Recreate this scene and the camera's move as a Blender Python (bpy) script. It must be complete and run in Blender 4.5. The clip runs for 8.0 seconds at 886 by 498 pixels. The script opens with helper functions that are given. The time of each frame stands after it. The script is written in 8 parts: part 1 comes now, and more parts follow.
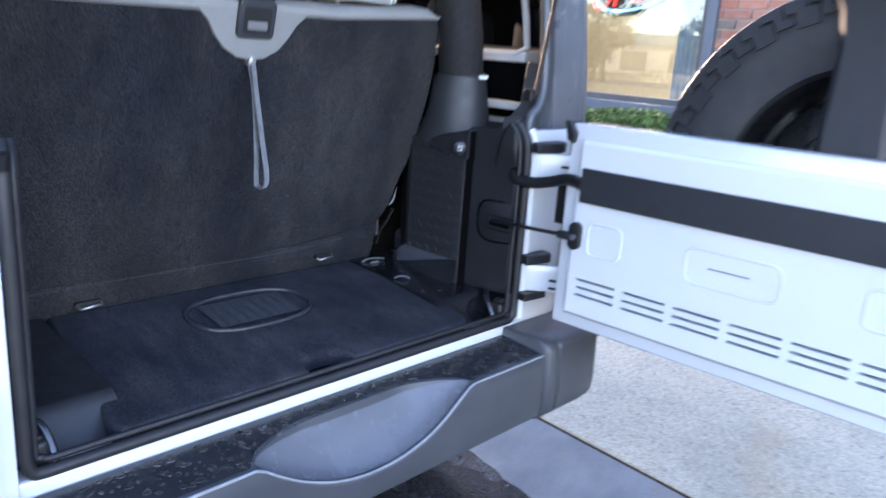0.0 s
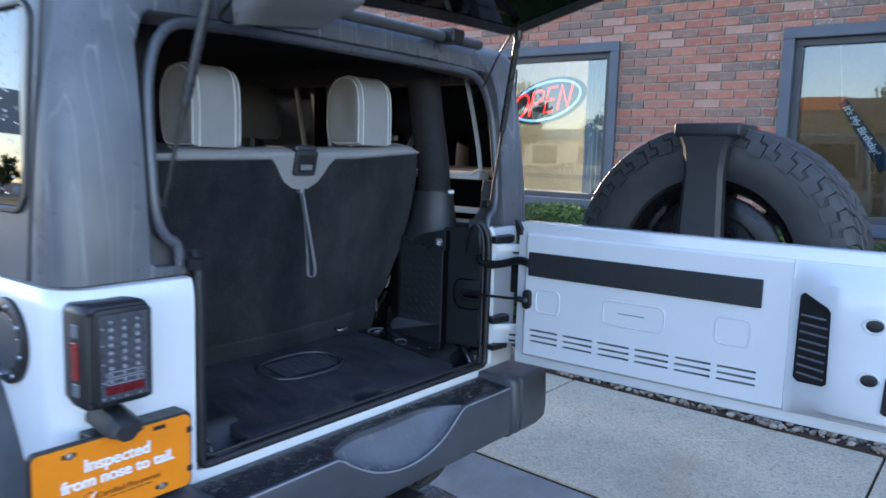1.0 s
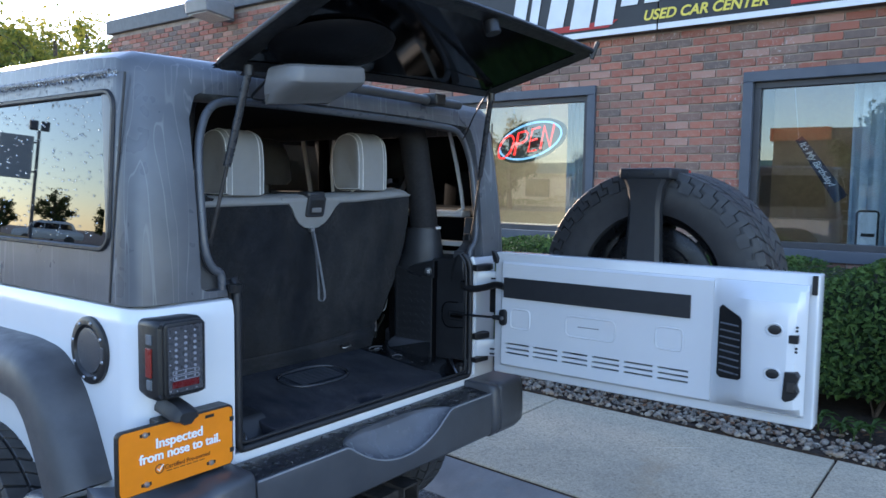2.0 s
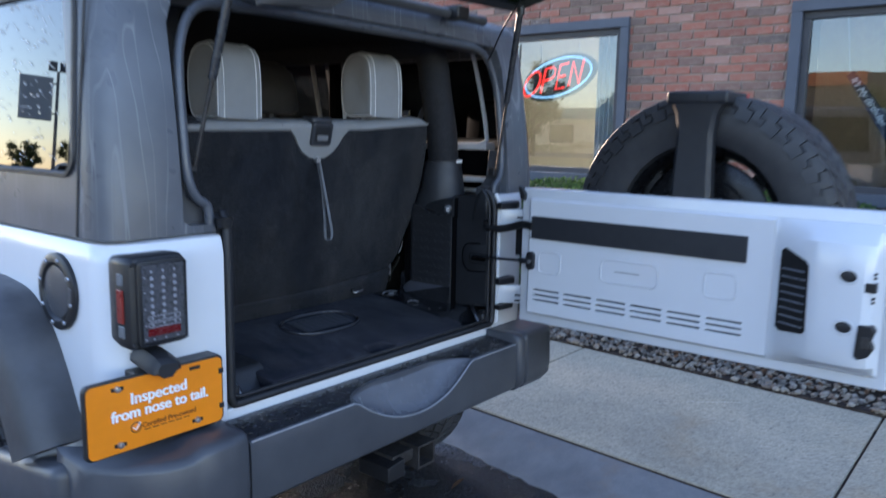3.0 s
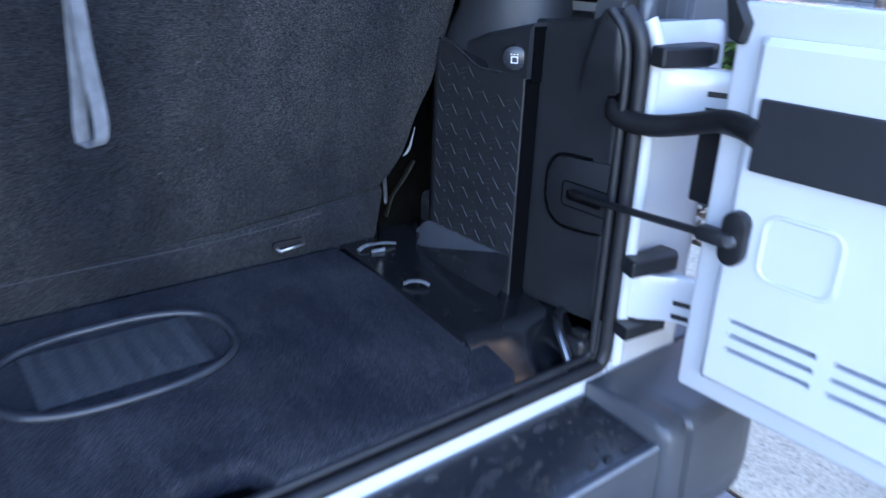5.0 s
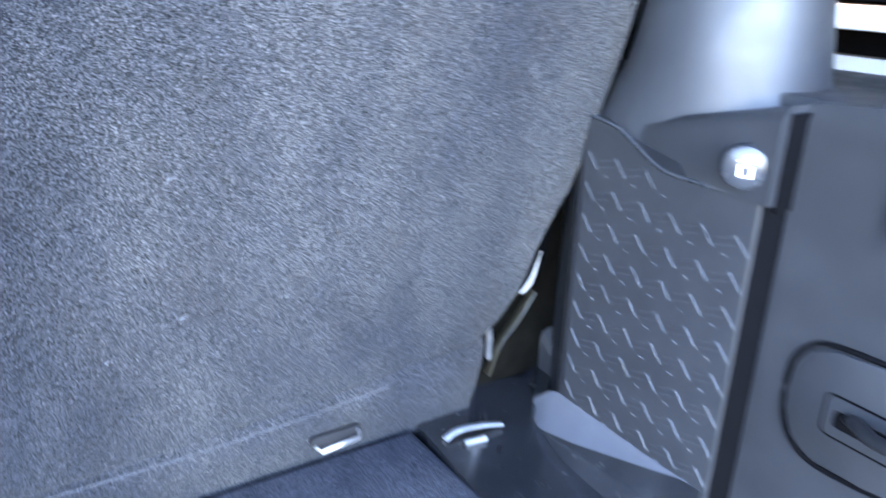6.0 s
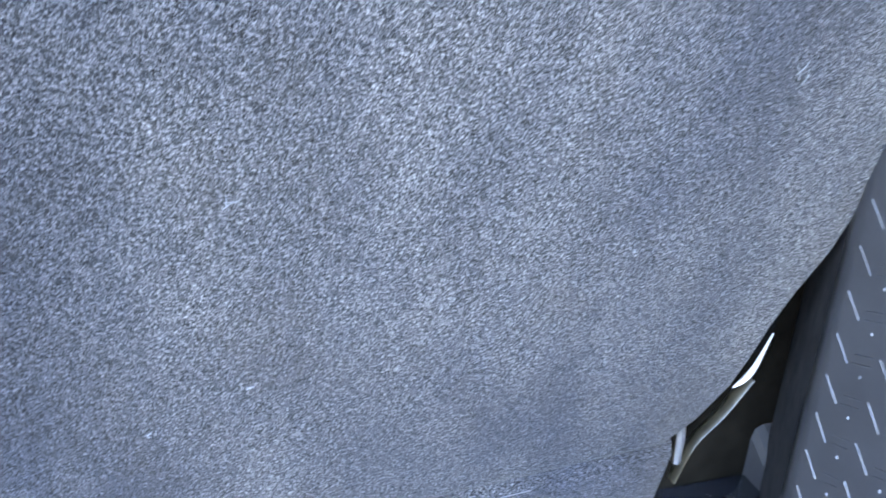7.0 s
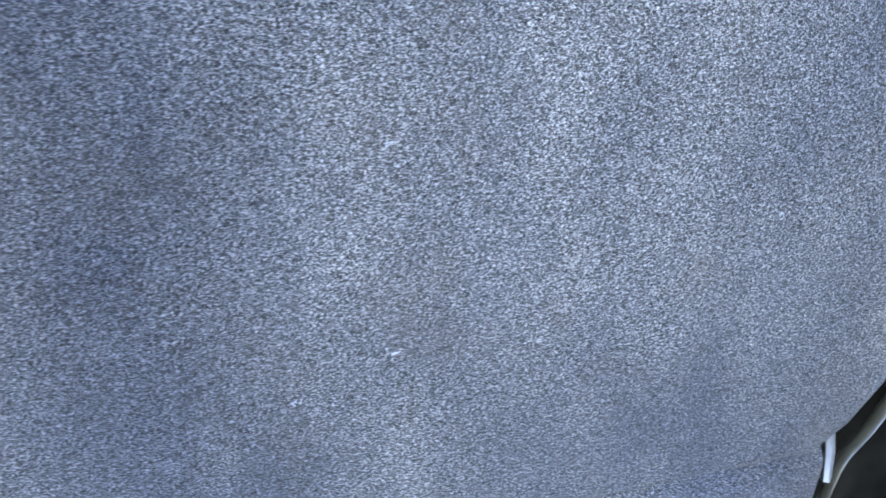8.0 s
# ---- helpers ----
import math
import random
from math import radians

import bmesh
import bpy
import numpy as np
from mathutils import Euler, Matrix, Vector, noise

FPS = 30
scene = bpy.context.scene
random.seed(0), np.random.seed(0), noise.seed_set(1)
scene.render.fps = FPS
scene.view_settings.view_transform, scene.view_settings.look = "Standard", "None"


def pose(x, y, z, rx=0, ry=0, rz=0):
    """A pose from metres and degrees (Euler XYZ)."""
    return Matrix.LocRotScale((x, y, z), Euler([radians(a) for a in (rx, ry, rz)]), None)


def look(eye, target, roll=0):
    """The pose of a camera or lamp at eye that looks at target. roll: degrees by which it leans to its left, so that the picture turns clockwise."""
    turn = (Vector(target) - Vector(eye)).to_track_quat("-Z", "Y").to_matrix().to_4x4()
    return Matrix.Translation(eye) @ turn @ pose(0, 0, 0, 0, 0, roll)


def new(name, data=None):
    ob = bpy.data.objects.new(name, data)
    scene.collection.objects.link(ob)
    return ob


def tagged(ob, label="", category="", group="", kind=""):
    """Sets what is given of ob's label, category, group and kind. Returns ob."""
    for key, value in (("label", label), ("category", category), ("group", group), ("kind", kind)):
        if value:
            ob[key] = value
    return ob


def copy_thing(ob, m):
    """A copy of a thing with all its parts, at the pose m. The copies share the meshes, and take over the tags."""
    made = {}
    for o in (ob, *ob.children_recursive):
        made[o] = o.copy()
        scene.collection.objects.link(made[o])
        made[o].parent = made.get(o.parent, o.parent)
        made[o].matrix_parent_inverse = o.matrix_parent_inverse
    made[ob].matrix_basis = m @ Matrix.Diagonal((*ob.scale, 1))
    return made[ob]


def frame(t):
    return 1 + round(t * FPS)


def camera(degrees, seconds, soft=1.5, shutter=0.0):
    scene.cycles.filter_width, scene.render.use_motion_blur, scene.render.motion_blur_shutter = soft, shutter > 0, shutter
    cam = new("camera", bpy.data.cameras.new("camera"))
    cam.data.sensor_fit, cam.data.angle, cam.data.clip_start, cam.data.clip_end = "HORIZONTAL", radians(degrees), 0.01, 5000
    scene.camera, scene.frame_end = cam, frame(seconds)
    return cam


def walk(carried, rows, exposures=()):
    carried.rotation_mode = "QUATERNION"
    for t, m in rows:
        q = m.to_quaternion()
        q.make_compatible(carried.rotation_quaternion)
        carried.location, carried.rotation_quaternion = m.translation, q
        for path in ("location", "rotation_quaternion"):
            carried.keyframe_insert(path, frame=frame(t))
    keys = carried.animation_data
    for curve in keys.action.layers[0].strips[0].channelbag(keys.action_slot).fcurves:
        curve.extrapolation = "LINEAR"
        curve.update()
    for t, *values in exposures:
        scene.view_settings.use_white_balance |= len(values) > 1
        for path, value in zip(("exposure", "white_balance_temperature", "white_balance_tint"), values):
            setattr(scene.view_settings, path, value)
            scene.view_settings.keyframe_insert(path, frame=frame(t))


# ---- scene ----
cam = camera(61.14, 8.0, shutter=0.5)
PATH = [
    (0, (-0.840, -1.024, 1.410), (0.226, -0.041, 1.029), 4.05),
    (0.5, (-1.122, -1.248, 1.468), (0.023, -0.320, 1.189), 3.27),
    (1, (-1.462, -1.332, 1.482), (-0.278, -0.431, 1.294), 1.78),
    (2.3, (-1.804, -1.650, 1.514), (-0.610, -0.750, 1.396), 0.76),
    (2.5, (-1.781, -1.642, 1.512), (-0.595, -0.735, 1.373), 0.84),
    (3, (-1.571, -1.455, 1.450), (-0.412, -0.530, 1.224), 1.09),
    (3.5, (-1.245, -1.247, 1.386), (-0.131, -0.311, 1.021), 1.65),
    (4, (-0.859, -1.028, 1.375), (0.188, -0.060, 0.911), 2.45),
    (4.2, (-0.722, -0.911, 1.345), (0.309, 0.061, 0.855), 2.73),
    (5.3, (-0.068, -0.428, 1.308), (0.760, 0.685, 0.739), 1.79),
    (5.5, (-0.010, -0.342, 1.298), (0.796, 0.792, 0.739), 1.26),
    (6, (0.033, -0.147, 1.319), (0.794, 1.032, 0.788), 1.94),
    (6.5, (0.083, -0.048, 1.313), (0.647, 1.241, 0.793), 2.46),
    (7, (0.133, 0.013, 1.292), (0.556, 1.341, 0.739), 2.55),
    (7.5, (0.118, 0.015, 1.254), (0.452, 1.397, 0.774), 1.05),
    (8, (0.086, -0.001, 1.211), (0.402, 1.428, 0.883), -0.23),
]
EXPOSURES = [(0, 3.4, 6750, 29), (0.5, 2.8, 6750, 26), (1, 2.5, 6300, 22), (2.5, 2.15, 6250, 20), (3, 2.2, 6400, 24), (3.5, 2.4, 6400, 28), (4.2, 2.72, 6400, 30), (5.3, 4.15, 6000, 27), (5.5, 4.65, 6000, 27), (6, 6.0, 6550, 27), (7, 6.05, 6800, 27), (8, 6.1, 6800, 26)]
walk(cam, [(t, look(eye, target, roll)) for t, eye, target, roll in PATH], EXPOSURES)

# ---------------------------------------------------------------- world, sun
SUN_AZ, SUN_EL = 20.0, 15.0
world = bpy.data.worlds.new("sky")
scene.world = world
world.use_nodes = True
wn = world.node_tree.nodes
sky = wn.new("ShaderNodeTexSky")
sky.sky_type, sky.sun_disc = "NISHITA", False
sky.sun_elevation, sky.sun_rotation = radians(SUN_EL), radians(SUN_AZ)
sky.air_density, sky.dust_density, sky.ozone_density = 1.0, 0.15, 2.0
world.node_tree.links.new(sky.outputs[0], wn["Background"].inputs[0])
wn["Background"].inputs[1].default_value = 0.15
sun = new("sun", bpy.data.lights.new("sun", "SUN"))
sun.data.energy, sun.data.angle, sun.data.color = 2.6, radians(0.6), (1.0, 0.8, 0.58)
sun.matrix_world = look((0, 0, 20), (-math.sin(radians(SUN_AZ)) * 20, -math.cos(radians(SUN_AZ)) * 20, 20 - 20 * math.tan(radians(SUN_EL))))

# ---------------------------------------------------------------- mesh helpers


def part(name, bm, material, parent=None, label="", smooth=0):
    """Links a bmesh as one mesh object; smooth: the angle in degrees up to which edges are shaded round."""
    bmesh.ops.recalc_face_normals(bm, faces=bm.faces)
    me = bpy.data.meshes.new(name)
    if smooth:
        for f in bm.faces:
            f.smooth = True
        for e in bm.edges:
            if len(e.link_faces) == 2 and e.calc_face_angle(0.0) > radians(smooth):
                e.smooth = False
    bm.to_mesh(me)
    bm.free()
    for m in (material if isinstance(material, (list, tuple)) else (material,)):
        me.materials.append(m)
    ob = new(name, me)
    if parent is not None:
        ob.parent = parent
    if label:
        ob["label"] = label
    return ob


def thing(name, label, category, group="", kind="", loc=None):
    ob = new(name)
    if loc is not None:
        ob.location = loc
    return tagged(ob, label, category, group, kind)


def soften(bm, edges, r, seg=2):
    edges = [e for e in edges if e.is_valid and len(e.link_faces) == 2 and e.calc_face_angle(0.0) > 0.5]
    if r > 0 and edges:
        bmesh.ops.bevel(bm, geom=edges, offset=r, segments=seg, profile=0.5, affect="EDGES", clamp_overlap=True)


def box(x0, x1, y0, y1, z0, z1, r=0.0, seg=2, bm=None):
    b = bmesh.new()
    bmesh.ops.create_cube(b, size=1.0)
    for v in b.verts:
        v.co = Vector(((x0 + x1) / 2 + v.co.x * (x1 - x0), (y0 + y1) / 2 + v.co.y * (y1 - y0), (z0 + z1) / 2 + v.co.z * (z1 - z0)))
    soften(b, list(b.edges), r, seg)
    return join(bm, b)


def join(bm, b):
    if bm is None:
        return b
    me = bpy.data.meshes.new("tmp")
    b.to_mesh(me)
    b.free()
    bm.from_mesh(me)
    bpy.data.meshes.remove(me)
    return bm


AX = {"x": lambda u, v, w: (w, u, v), "y": lambda u, v, w: (u, w, v), "z": lambda u, v, w: (u, v, w)}


def prism(pts, axis, a, b, r=0.0, seg=2, bm=None):
    """The outline pts, in the plane across the axis (x: y,z; y: x,z; z: x,y), drawn out from a to b."""
    q = bmesh.new()
    at = AX[axis]
    lo = [q.verts.new(at(u, v, a)) for u, v in pts]
    hi = [q.verts.new(at(u, v, b)) for u, v in pts]
    q.faces.new(lo)
    q.faces.new(hi[::-1])
    n = len(pts)
    for i in range(n):
        q.faces.new((lo[i], lo[(i + 1) % n], hi[(i + 1) % n], hi[i]))
    bmesh.ops.recalc_face_normals(q, faces=q.faces)
    soften(q, list(q.edges), r, seg)
    return join(bm, q)


def rrect(u0, u1, v0, v1, r, n=5):
    out = []
    for cu, cv, a0 in ((u1 - r, v1 - r, 0), (u0 + r, v1 - r, 90), (u0 + r, v0 + r, 180), (u1 - r, v0 + r, 270)):
        for i in range(n + 1):
            a = radians(a0 + 90 * i / n)
            out.append((cu + r * math.cos(a), cv + r * math.sin(a)))
    return out


def loft(rows, closed=False, caps=True, bm=None):
    """A skin over rows of points; closed: each row is a ring."""
    b = bmesh.new()
    vs = [[b.verts.new(p) for p in row] for row in rows]
    n = len(rows[0])
    for i in range(len(rows) - 1):
        for j in range(n if closed else n - 1):
            k = (j + 1) % n
            b.faces.new((vs[i][j], vs[i][k], vs[i + 1][k], vs[i + 1][j]))
    if caps and closed:
        b.faces.new(vs[0][::-1])
        b.faces.new(vs[-1])
    bmesh.ops.recalc_face_normals(b, faces=b.faces)
    return join(bm, b)


def smooth_path(pts, n=6):
    """A Catmull-Rom line through pts."""
    p = [Vector(q) for q in pts]
    p = [2 * p[0] - p[1]] + p + [2 * p[-1] - p[-2]]
    out = []
    for i in range(1, len(p) - 2):
        for k in range(n):
            t = k / n
            out.append(0.5 * ((2 * p[i]) + (p[i + 1] - p[i - 1]) * t + (2 * p[i - 1] - 5 * p[i] + 4 * p[i + 1] - p[i + 2]) * t * t + (3 * p[i] - p[i - 1] - 3 * p[i + 1] + p[i + 2]) * t ** 3))
    out.append(p[-2])
    return out


def tube(pts, r, seg=8, bm=None, flat=1.0, up=(0, 0, 1), loop=False):
    """A round (or, with flat, oval) bar along pts; r may be a list."""
    pts = [Vector(p) for p in pts]
    rows = []
    n = len(pts)
    for i, p in enumerate(pts):
        d = (pts[(i + 1) % n] - pts[i - 1]) if loop else (pts[min(i + 1, n - 1)] - pts[max(i - 1, 0)])
        d.normalize()
        a = d.cross(Vector(up))
        if a.length < 1e-3:
            a = d.cross(Vector((1, 0, 0)))
        a.normalize()
        c = a.cross(d)
        rr = r[i] if isinstance(r, (list, tuple)) else r
        rows.append([p + rr * (math.cos(t) * a + flat * math.sin(t) * c) for t in (2 * math.pi * k / seg for k in range(seg))])
    if loop:
        rows.append(rows[0])
        return loft(rows, True, False, bm)
    return loft(rows, True, True, bm)


def lathe(profile, centre, axis="x", seg=32, bm=None, caps=True):
    """profile: (radius, height along the axis)."""
    at = AX[axis]
    rows = []
    for rad, h in profile:
        rows.append([Vector(centre) + Vector(at(rad * math.cos(2 * math.pi * k / seg), rad * math.sin(2 * math.pi * k / seg), h)) for k in range(seg)])
    return loft(rows, True, caps, bm)


def lettering(text, size, material, name, parent, m, spacing=1.0, shear=0.0, depth=0.0006, bold=0.0, align="CENTER"):
    cu = bpy.data.curves.new("letters", "FONT")
    cu.body, cu.size, cu.space_character, cu.shear, cu.extrude, cu.offset = text, size, spacing, shear, depth, bold
    cu.align_x = align
    ob = bpy.data.objects.new("letters", cu)
    scene.collection.objects.link(ob)
    bpy.context.view_layer.update()
    me = bpy.data.meshes.new_from_object(ob.evaluated_get(bpy.context.evaluated_depsgraph_get()))
    bpy.data.objects.remove(ob)
    bpy.data.curves.remove(cu)
    me.name = name
    me.transform(m)
    me.materials.clear()
    me.materials.append(material)
    o = new(name, me)
    o.parent = parent
    return o


# ---------------------------------------------------------------- materials


class Mat:
    """A Principled material with a few short calls for its nodes."""

    def __init__(self, name, rough=0.5, metal=0.0, spec=0.5):
        self.m = bpy.data.materials.new(name)
        self.m.use_nodes = True
        self.t = self.m.node_tree
        self.b = self.t.nodes["Principled BSDF"]
        self.b.inputs["Roughness"].default_value = rough
        self.b.inputs["Metallic"].default_value = metal
        self.b.inputs["Specular IOR Level"].default_value = spec
        self.co = self.t.nodes.new("ShaderNodeTexCoord")

    def node(self, kind, **kw):
        n = self.t.nodes.new(kind)
        for k, v in kw.items():
            n.inputs[k.replace("_", " ")].default_value = v
        return n

    def link(self, a, b):
        self.t.links.new(a, b)

    def noise(self, scale, detail=4.0, rough=0.55, stretch=None, space="Object", distort=0.0):
        n = self.node("ShaderNodeTexNoise", Scale=scale, Detail=detail, Roughness=rough, Distortion=distort)
        if stretch:
            mp = self.node("ShaderNodeMapping", Scale=stretch)
            self.link(self.co.outputs[space], mp.inputs[0])
            self.link(mp.outputs[0], n.inputs["Vector"])
        else:
            self.link(self.co.outputs[space], n.inputs["Vector"])
        return n.outputs[0]

    def voronoi(self, scale, feature="F1", stretch=None):
        n = self.t.nodes.new("ShaderNodeTexVoronoi")
        n.feature = feature
        n.inputs["Scale"].default_value = scale
        if stretch:
            mp = self.node("ShaderNodeMapping", Scale=stretch)
            self.link(self.co.outputs["Object"], mp.inputs[0])
            self.link(mp.outputs[0], n.inputs["Vector"])
        else:
            self.link(self.co.outputs["Object"], n.inputs["Vector"])
        return n

    def ramp(self, fac, stops):
        n = self.t.nodes.new("ShaderNodeValToRGB")
        e = n.color_ramp.elements
        while len(e) < len(stops):
            e.new(0.5)
        for el, (p, c) in zip(e, stops):
            el.position = p
            el.color = (*c, 1) if not isinstance(c, (int, float)) else (c, c, c, 1)
        self.link(fac, n.inputs[0])
        return n.outputs[0]

    def mix(self, fac, a, b, mode="MIX"):
        n = self.t.nodes.new("ShaderNodeMix")
        n.data_type, n.blend_type = "RGBA", mode
        for k, v in ((0, fac), (6, a), (7, b)):
            if isinstance(v, (int, float)):
                n.inputs[k].default_value = v if k == 0 else (v, v, v, 1)
            elif isinstance(v, tuple):
                n.inputs[k].default_value = (*v, 1)
            else:
                self.link(v, n.inputs[k])
        return n.outputs[2]

    def colour(self, c):
        if isinstance(c, tuple):
            self.b.inputs["Base Color"].default_value = (*c, 1)
        else:
            self.link(c, self.b.inputs["Base Color"])
        return self

    def rough(self, sock):
        self.link(sock, self.b.inputs["Roughness"])
        return self

    def bump(self, sock, strength=0.3, distance=0.002):
        n = self.node("ShaderNodeBump", Strength=strength, Distance=distance)
        prev = self.b.inputs["Normal"].links
        if prev:
            self.link(prev[0].from_socket, n.inputs["Normal"])
        self.link(sock, n.inputs["Height"])
        self.link(n.outputs[0], self.b.inputs["Normal"])
        return self


def plain(name, c, rough=0.5, metal=0.0, var=0.12, scale=30.0, bump=0.08, grain=400.0, spec=0.5, dist=0.0006):
    """A paint, plastic or metal with cloudy variation and a fine grain."""
    m = Mat(name, rough, metal, spec)
    big = m.noise(scale, 4.0)
    lo = tuple(max(0.0, v * (1 - var)) for v in c)
    hi = tuple(min(1.0, v * (1 + var)) for v in c)
    m.colour(m.ramp(big, [(0.3, lo), (0.7, hi)]))
    m.rough(m.ramp(m.noise(scale * 2.3, 3.0), [(0.3, max(0.02, rough - 0.06)), (0.7, min(1.0, rough + 0.08))]))
    if bump:
        m.bump(m.noise(grain, 3.0), bump, dist)
    return m.m


def glass(name, tint, see=0.5, rough=0.02, face=0.05):
    """A thin pane: a clear tinted part and a mirror-like part that grows towards grazing angles."""
    mm = bpy.data.materials.new(name)
    mm.use_nodes = True
    t = mm.node_tree
    t.nodes.remove(t.nodes["Principled BSDF"])
    out = t.nodes["Material Output"]
    tr = t.nodes.new("ShaderNodeBsdfTransparent")
    tr.inputs[0].default_value = (*[c * see for c in tint], 1)
    gl = t.nodes.new("ShaderNodeBsdfGlossy")
    gl.inputs["Roughness"].default_value = rough
    gl.inputs["Color"].default_value = (0.86, 0.93, 1.0, 1)
    lw = t.nodes.new("ShaderNodeLayerWeight")
    lw.inputs[0].default_value = 0.5
    pw = t.nodes.new("ShaderNodeMath")
    pw.operation = "POWER"
    pw.inputs[1].default_value = 5.0
    t.links.new(lw.outputs["Facing"], pw.inputs[0])
    fr = t.nodes.new("ShaderNodeMath")
    fr.operation = "MULTIPLY_ADD"
    fr.inputs[1].default_value, fr.inputs[2].default_value = 1.0 - face, face
    t.links.new(pw.outputs[0], fr.inputs[0])
    mx = t.nodes.new("ShaderNodeMixShader")
    t.links.new(fr.outputs[0], mx.inputs[0])
    t.links.new(tr.outputs[0], mx.inputs[1])
    t.links.new(gl.outputs[0], mx.inputs[2])
    t.links.new(mx.outputs[0], out.inputs[0])
    return mm


def glow(name, c, power):
    m = Mat(name, 0.4)
    m.colour(c)
    m.b.inputs["Emission Color"].default_value = (*c, 1)
    m.b.inputs["Emission Strength"].default_value = power
    return m.m


def make_carpet(name, dark, mid, light, scale=1.0, patches=1.0, brushed=(1.0, 1.0, 0.55), sheen=0.0):
    """Needled felt: matted light and dark fibres, with brushed, dusty and stained areas, and the pile's sheen at a slant."""
    m = Mat(name, 0.95, 0.0, 0.1)
    m.b.inputs["Sheen Weight"].default_value = sheen
    m.b.inputs["Sheen Roughness"].default_value = 0.42
    m.b.inputs["Sheen Tint"].default_value = (0.80, 0.84, 0.92, 1)
    fib = m.noise(860 * scale, 3.0, 0.62, stretch=(0.9, 1.0, 1.0), distort=1.0)
    fine = m.noise(1500 * scale, 2.0, 0.6)
    both = m.mix(0.25, fib, fine)
    c = m.ramp(both, [(0.385, tuple(v * 0.2 for v in dark)), (0.46, tuple(v * 0.42 for v in mid)), (0.515, tuple(v * 1.1 for v in mid)), (0.575, tuple(v * 0.85 for v in light)), (0.66, tuple(v * 1.4 for v in light))])
    tuft = m.noise(150 * scale, 3.0, 0.6)
    c = m.mix(m.ramp(tuft, [(0.38, 0.0), (0.62, 0.30)]), c, m.mix(0.5, c, tuple(v * 1.5 for v in mid)))
    worn = m.noise(6.5, 4.0, 0.6, stretch=brushed)
    c = m.mix(m.ramp(worn, [(0.40, 0.0), (0.64, 0.6 * patches)]), c, m.mix(1.0, c, (1.45, 1.42, 1.36), "MULTIPLY"))
    stain = m.noise(9, 5.0, 0.6)
    c = m.mix(m.ramp(stain, [(0.52, 0.0), (0.70, 0.55 * patches)]), c, m.mix(0.4, c, (mid[1] * 1.10, mid[1] * 0.96, mid[1] * 0.86)))
    cool = m.noise(4.2, 4.0, 0.6, stretch=(1.4, 1.4, 0.8))
    c = m.mix(m.ramp(cool, [(0.50, 0.0), (0.70, 0.6)]), c, m.mix(0.55, c, (mid[1] * 0.50, mid[1] * 0.64, mid[1] * 0.98)))
    sweep = m.noise(3.4, 3.0, 0.55, stretch=(2.0, 2.0, 0.75))
    c = m.mix(1.0, c, m.ramp(sweep, [(0.34, (0.66, 0.70, 0.78)), (0.50, (1.0, 1.0, 1.0)), (0.66, (1.36, 1.33, 1.27))]), "MULTIPLY")
    m.colour(c)
    m.bump(both, 0.9, 0.0016)
    return m.m


def make_paint():
    m = Mat("white_paint", 0.22)
    m.b.inputs["Coat Weight"].default_value = 0.6
    m.b.inputs["Coat Roughness"].default_value = 0.06
    d = m.noise(7, 5.0, 0.6)
    m.colour(m.ramp(d, [(0.3, (0.665, 0.68, 0.695)), (0.7, (0.695, 0.707, 0.72))]))
    m.rough(m.ramp(m.noise(12, 3.0), [(0.3, 0.22), (0.75, 0.27)]))
    return m.m


def make_hardtop():
    m = Mat("hardtop_grey", 0.5)
    base = m.ramp(m.noise(9, 4.0), [(0.3, (0.076, 0.082, 0.093)), (0.7, (0.110, 0.117, 0.130))])
    # thin vertical runs of dried water, broken along their length
    streak = None
    for k, (fine, amt) in enumerate(((4.2, 0.75), (9.5, 0.55))):
        run = m.noise(2.6 + k, 0.0, 0.0, stretch=(fine, fine, 0.30), distort=0.25)
        line = m.ramp(run, [(0.478 + 0.004 * k, 0.0), (0.492, amt), (0.508, amt * 0.9), (0.522 - 0.004 * k, 0.0)])
        gate = m.ramp(m.noise(1.9 + 1.3 * k, 2.0, 0.5, stretch=(2.4, 2.4, 0.5)), [(0.43, 0.0), (0.55, 1.0)])
        line = m.mix(gate, 0.0, line)
        streak = line if streak is None else m.mix(1.0, streak, line, "ADD")
    m.colour(m.mix(streak, base, (0.24, 0.24, 0.245)))
    m.rough(m.mix(streak, m.ramp(m.noise(8, 3.0), [(0.3, 0.26), (0.7, 0.34)]), 0.5))
    m.bump(m.noise(900, 2.0), 0.08, 0.0004)
    return m.m


def make_wet_plastic():
    m = Mat("bumper_plastic", 0.45)
    m.colour(m.ramp(m.noise(10, 4.0), [(0.3, (0.050, 0.052, 0.059)), (0.7, (0.066, 0.069, 0.077))]))
    m.rough(m.ramp(m.noise(14, 3.0), [(0.35, 0.32), (0.7, 0.42)]))
    m.bump(m.noise(1100, 2.0), 0.14, 0.0004)
    return m.m


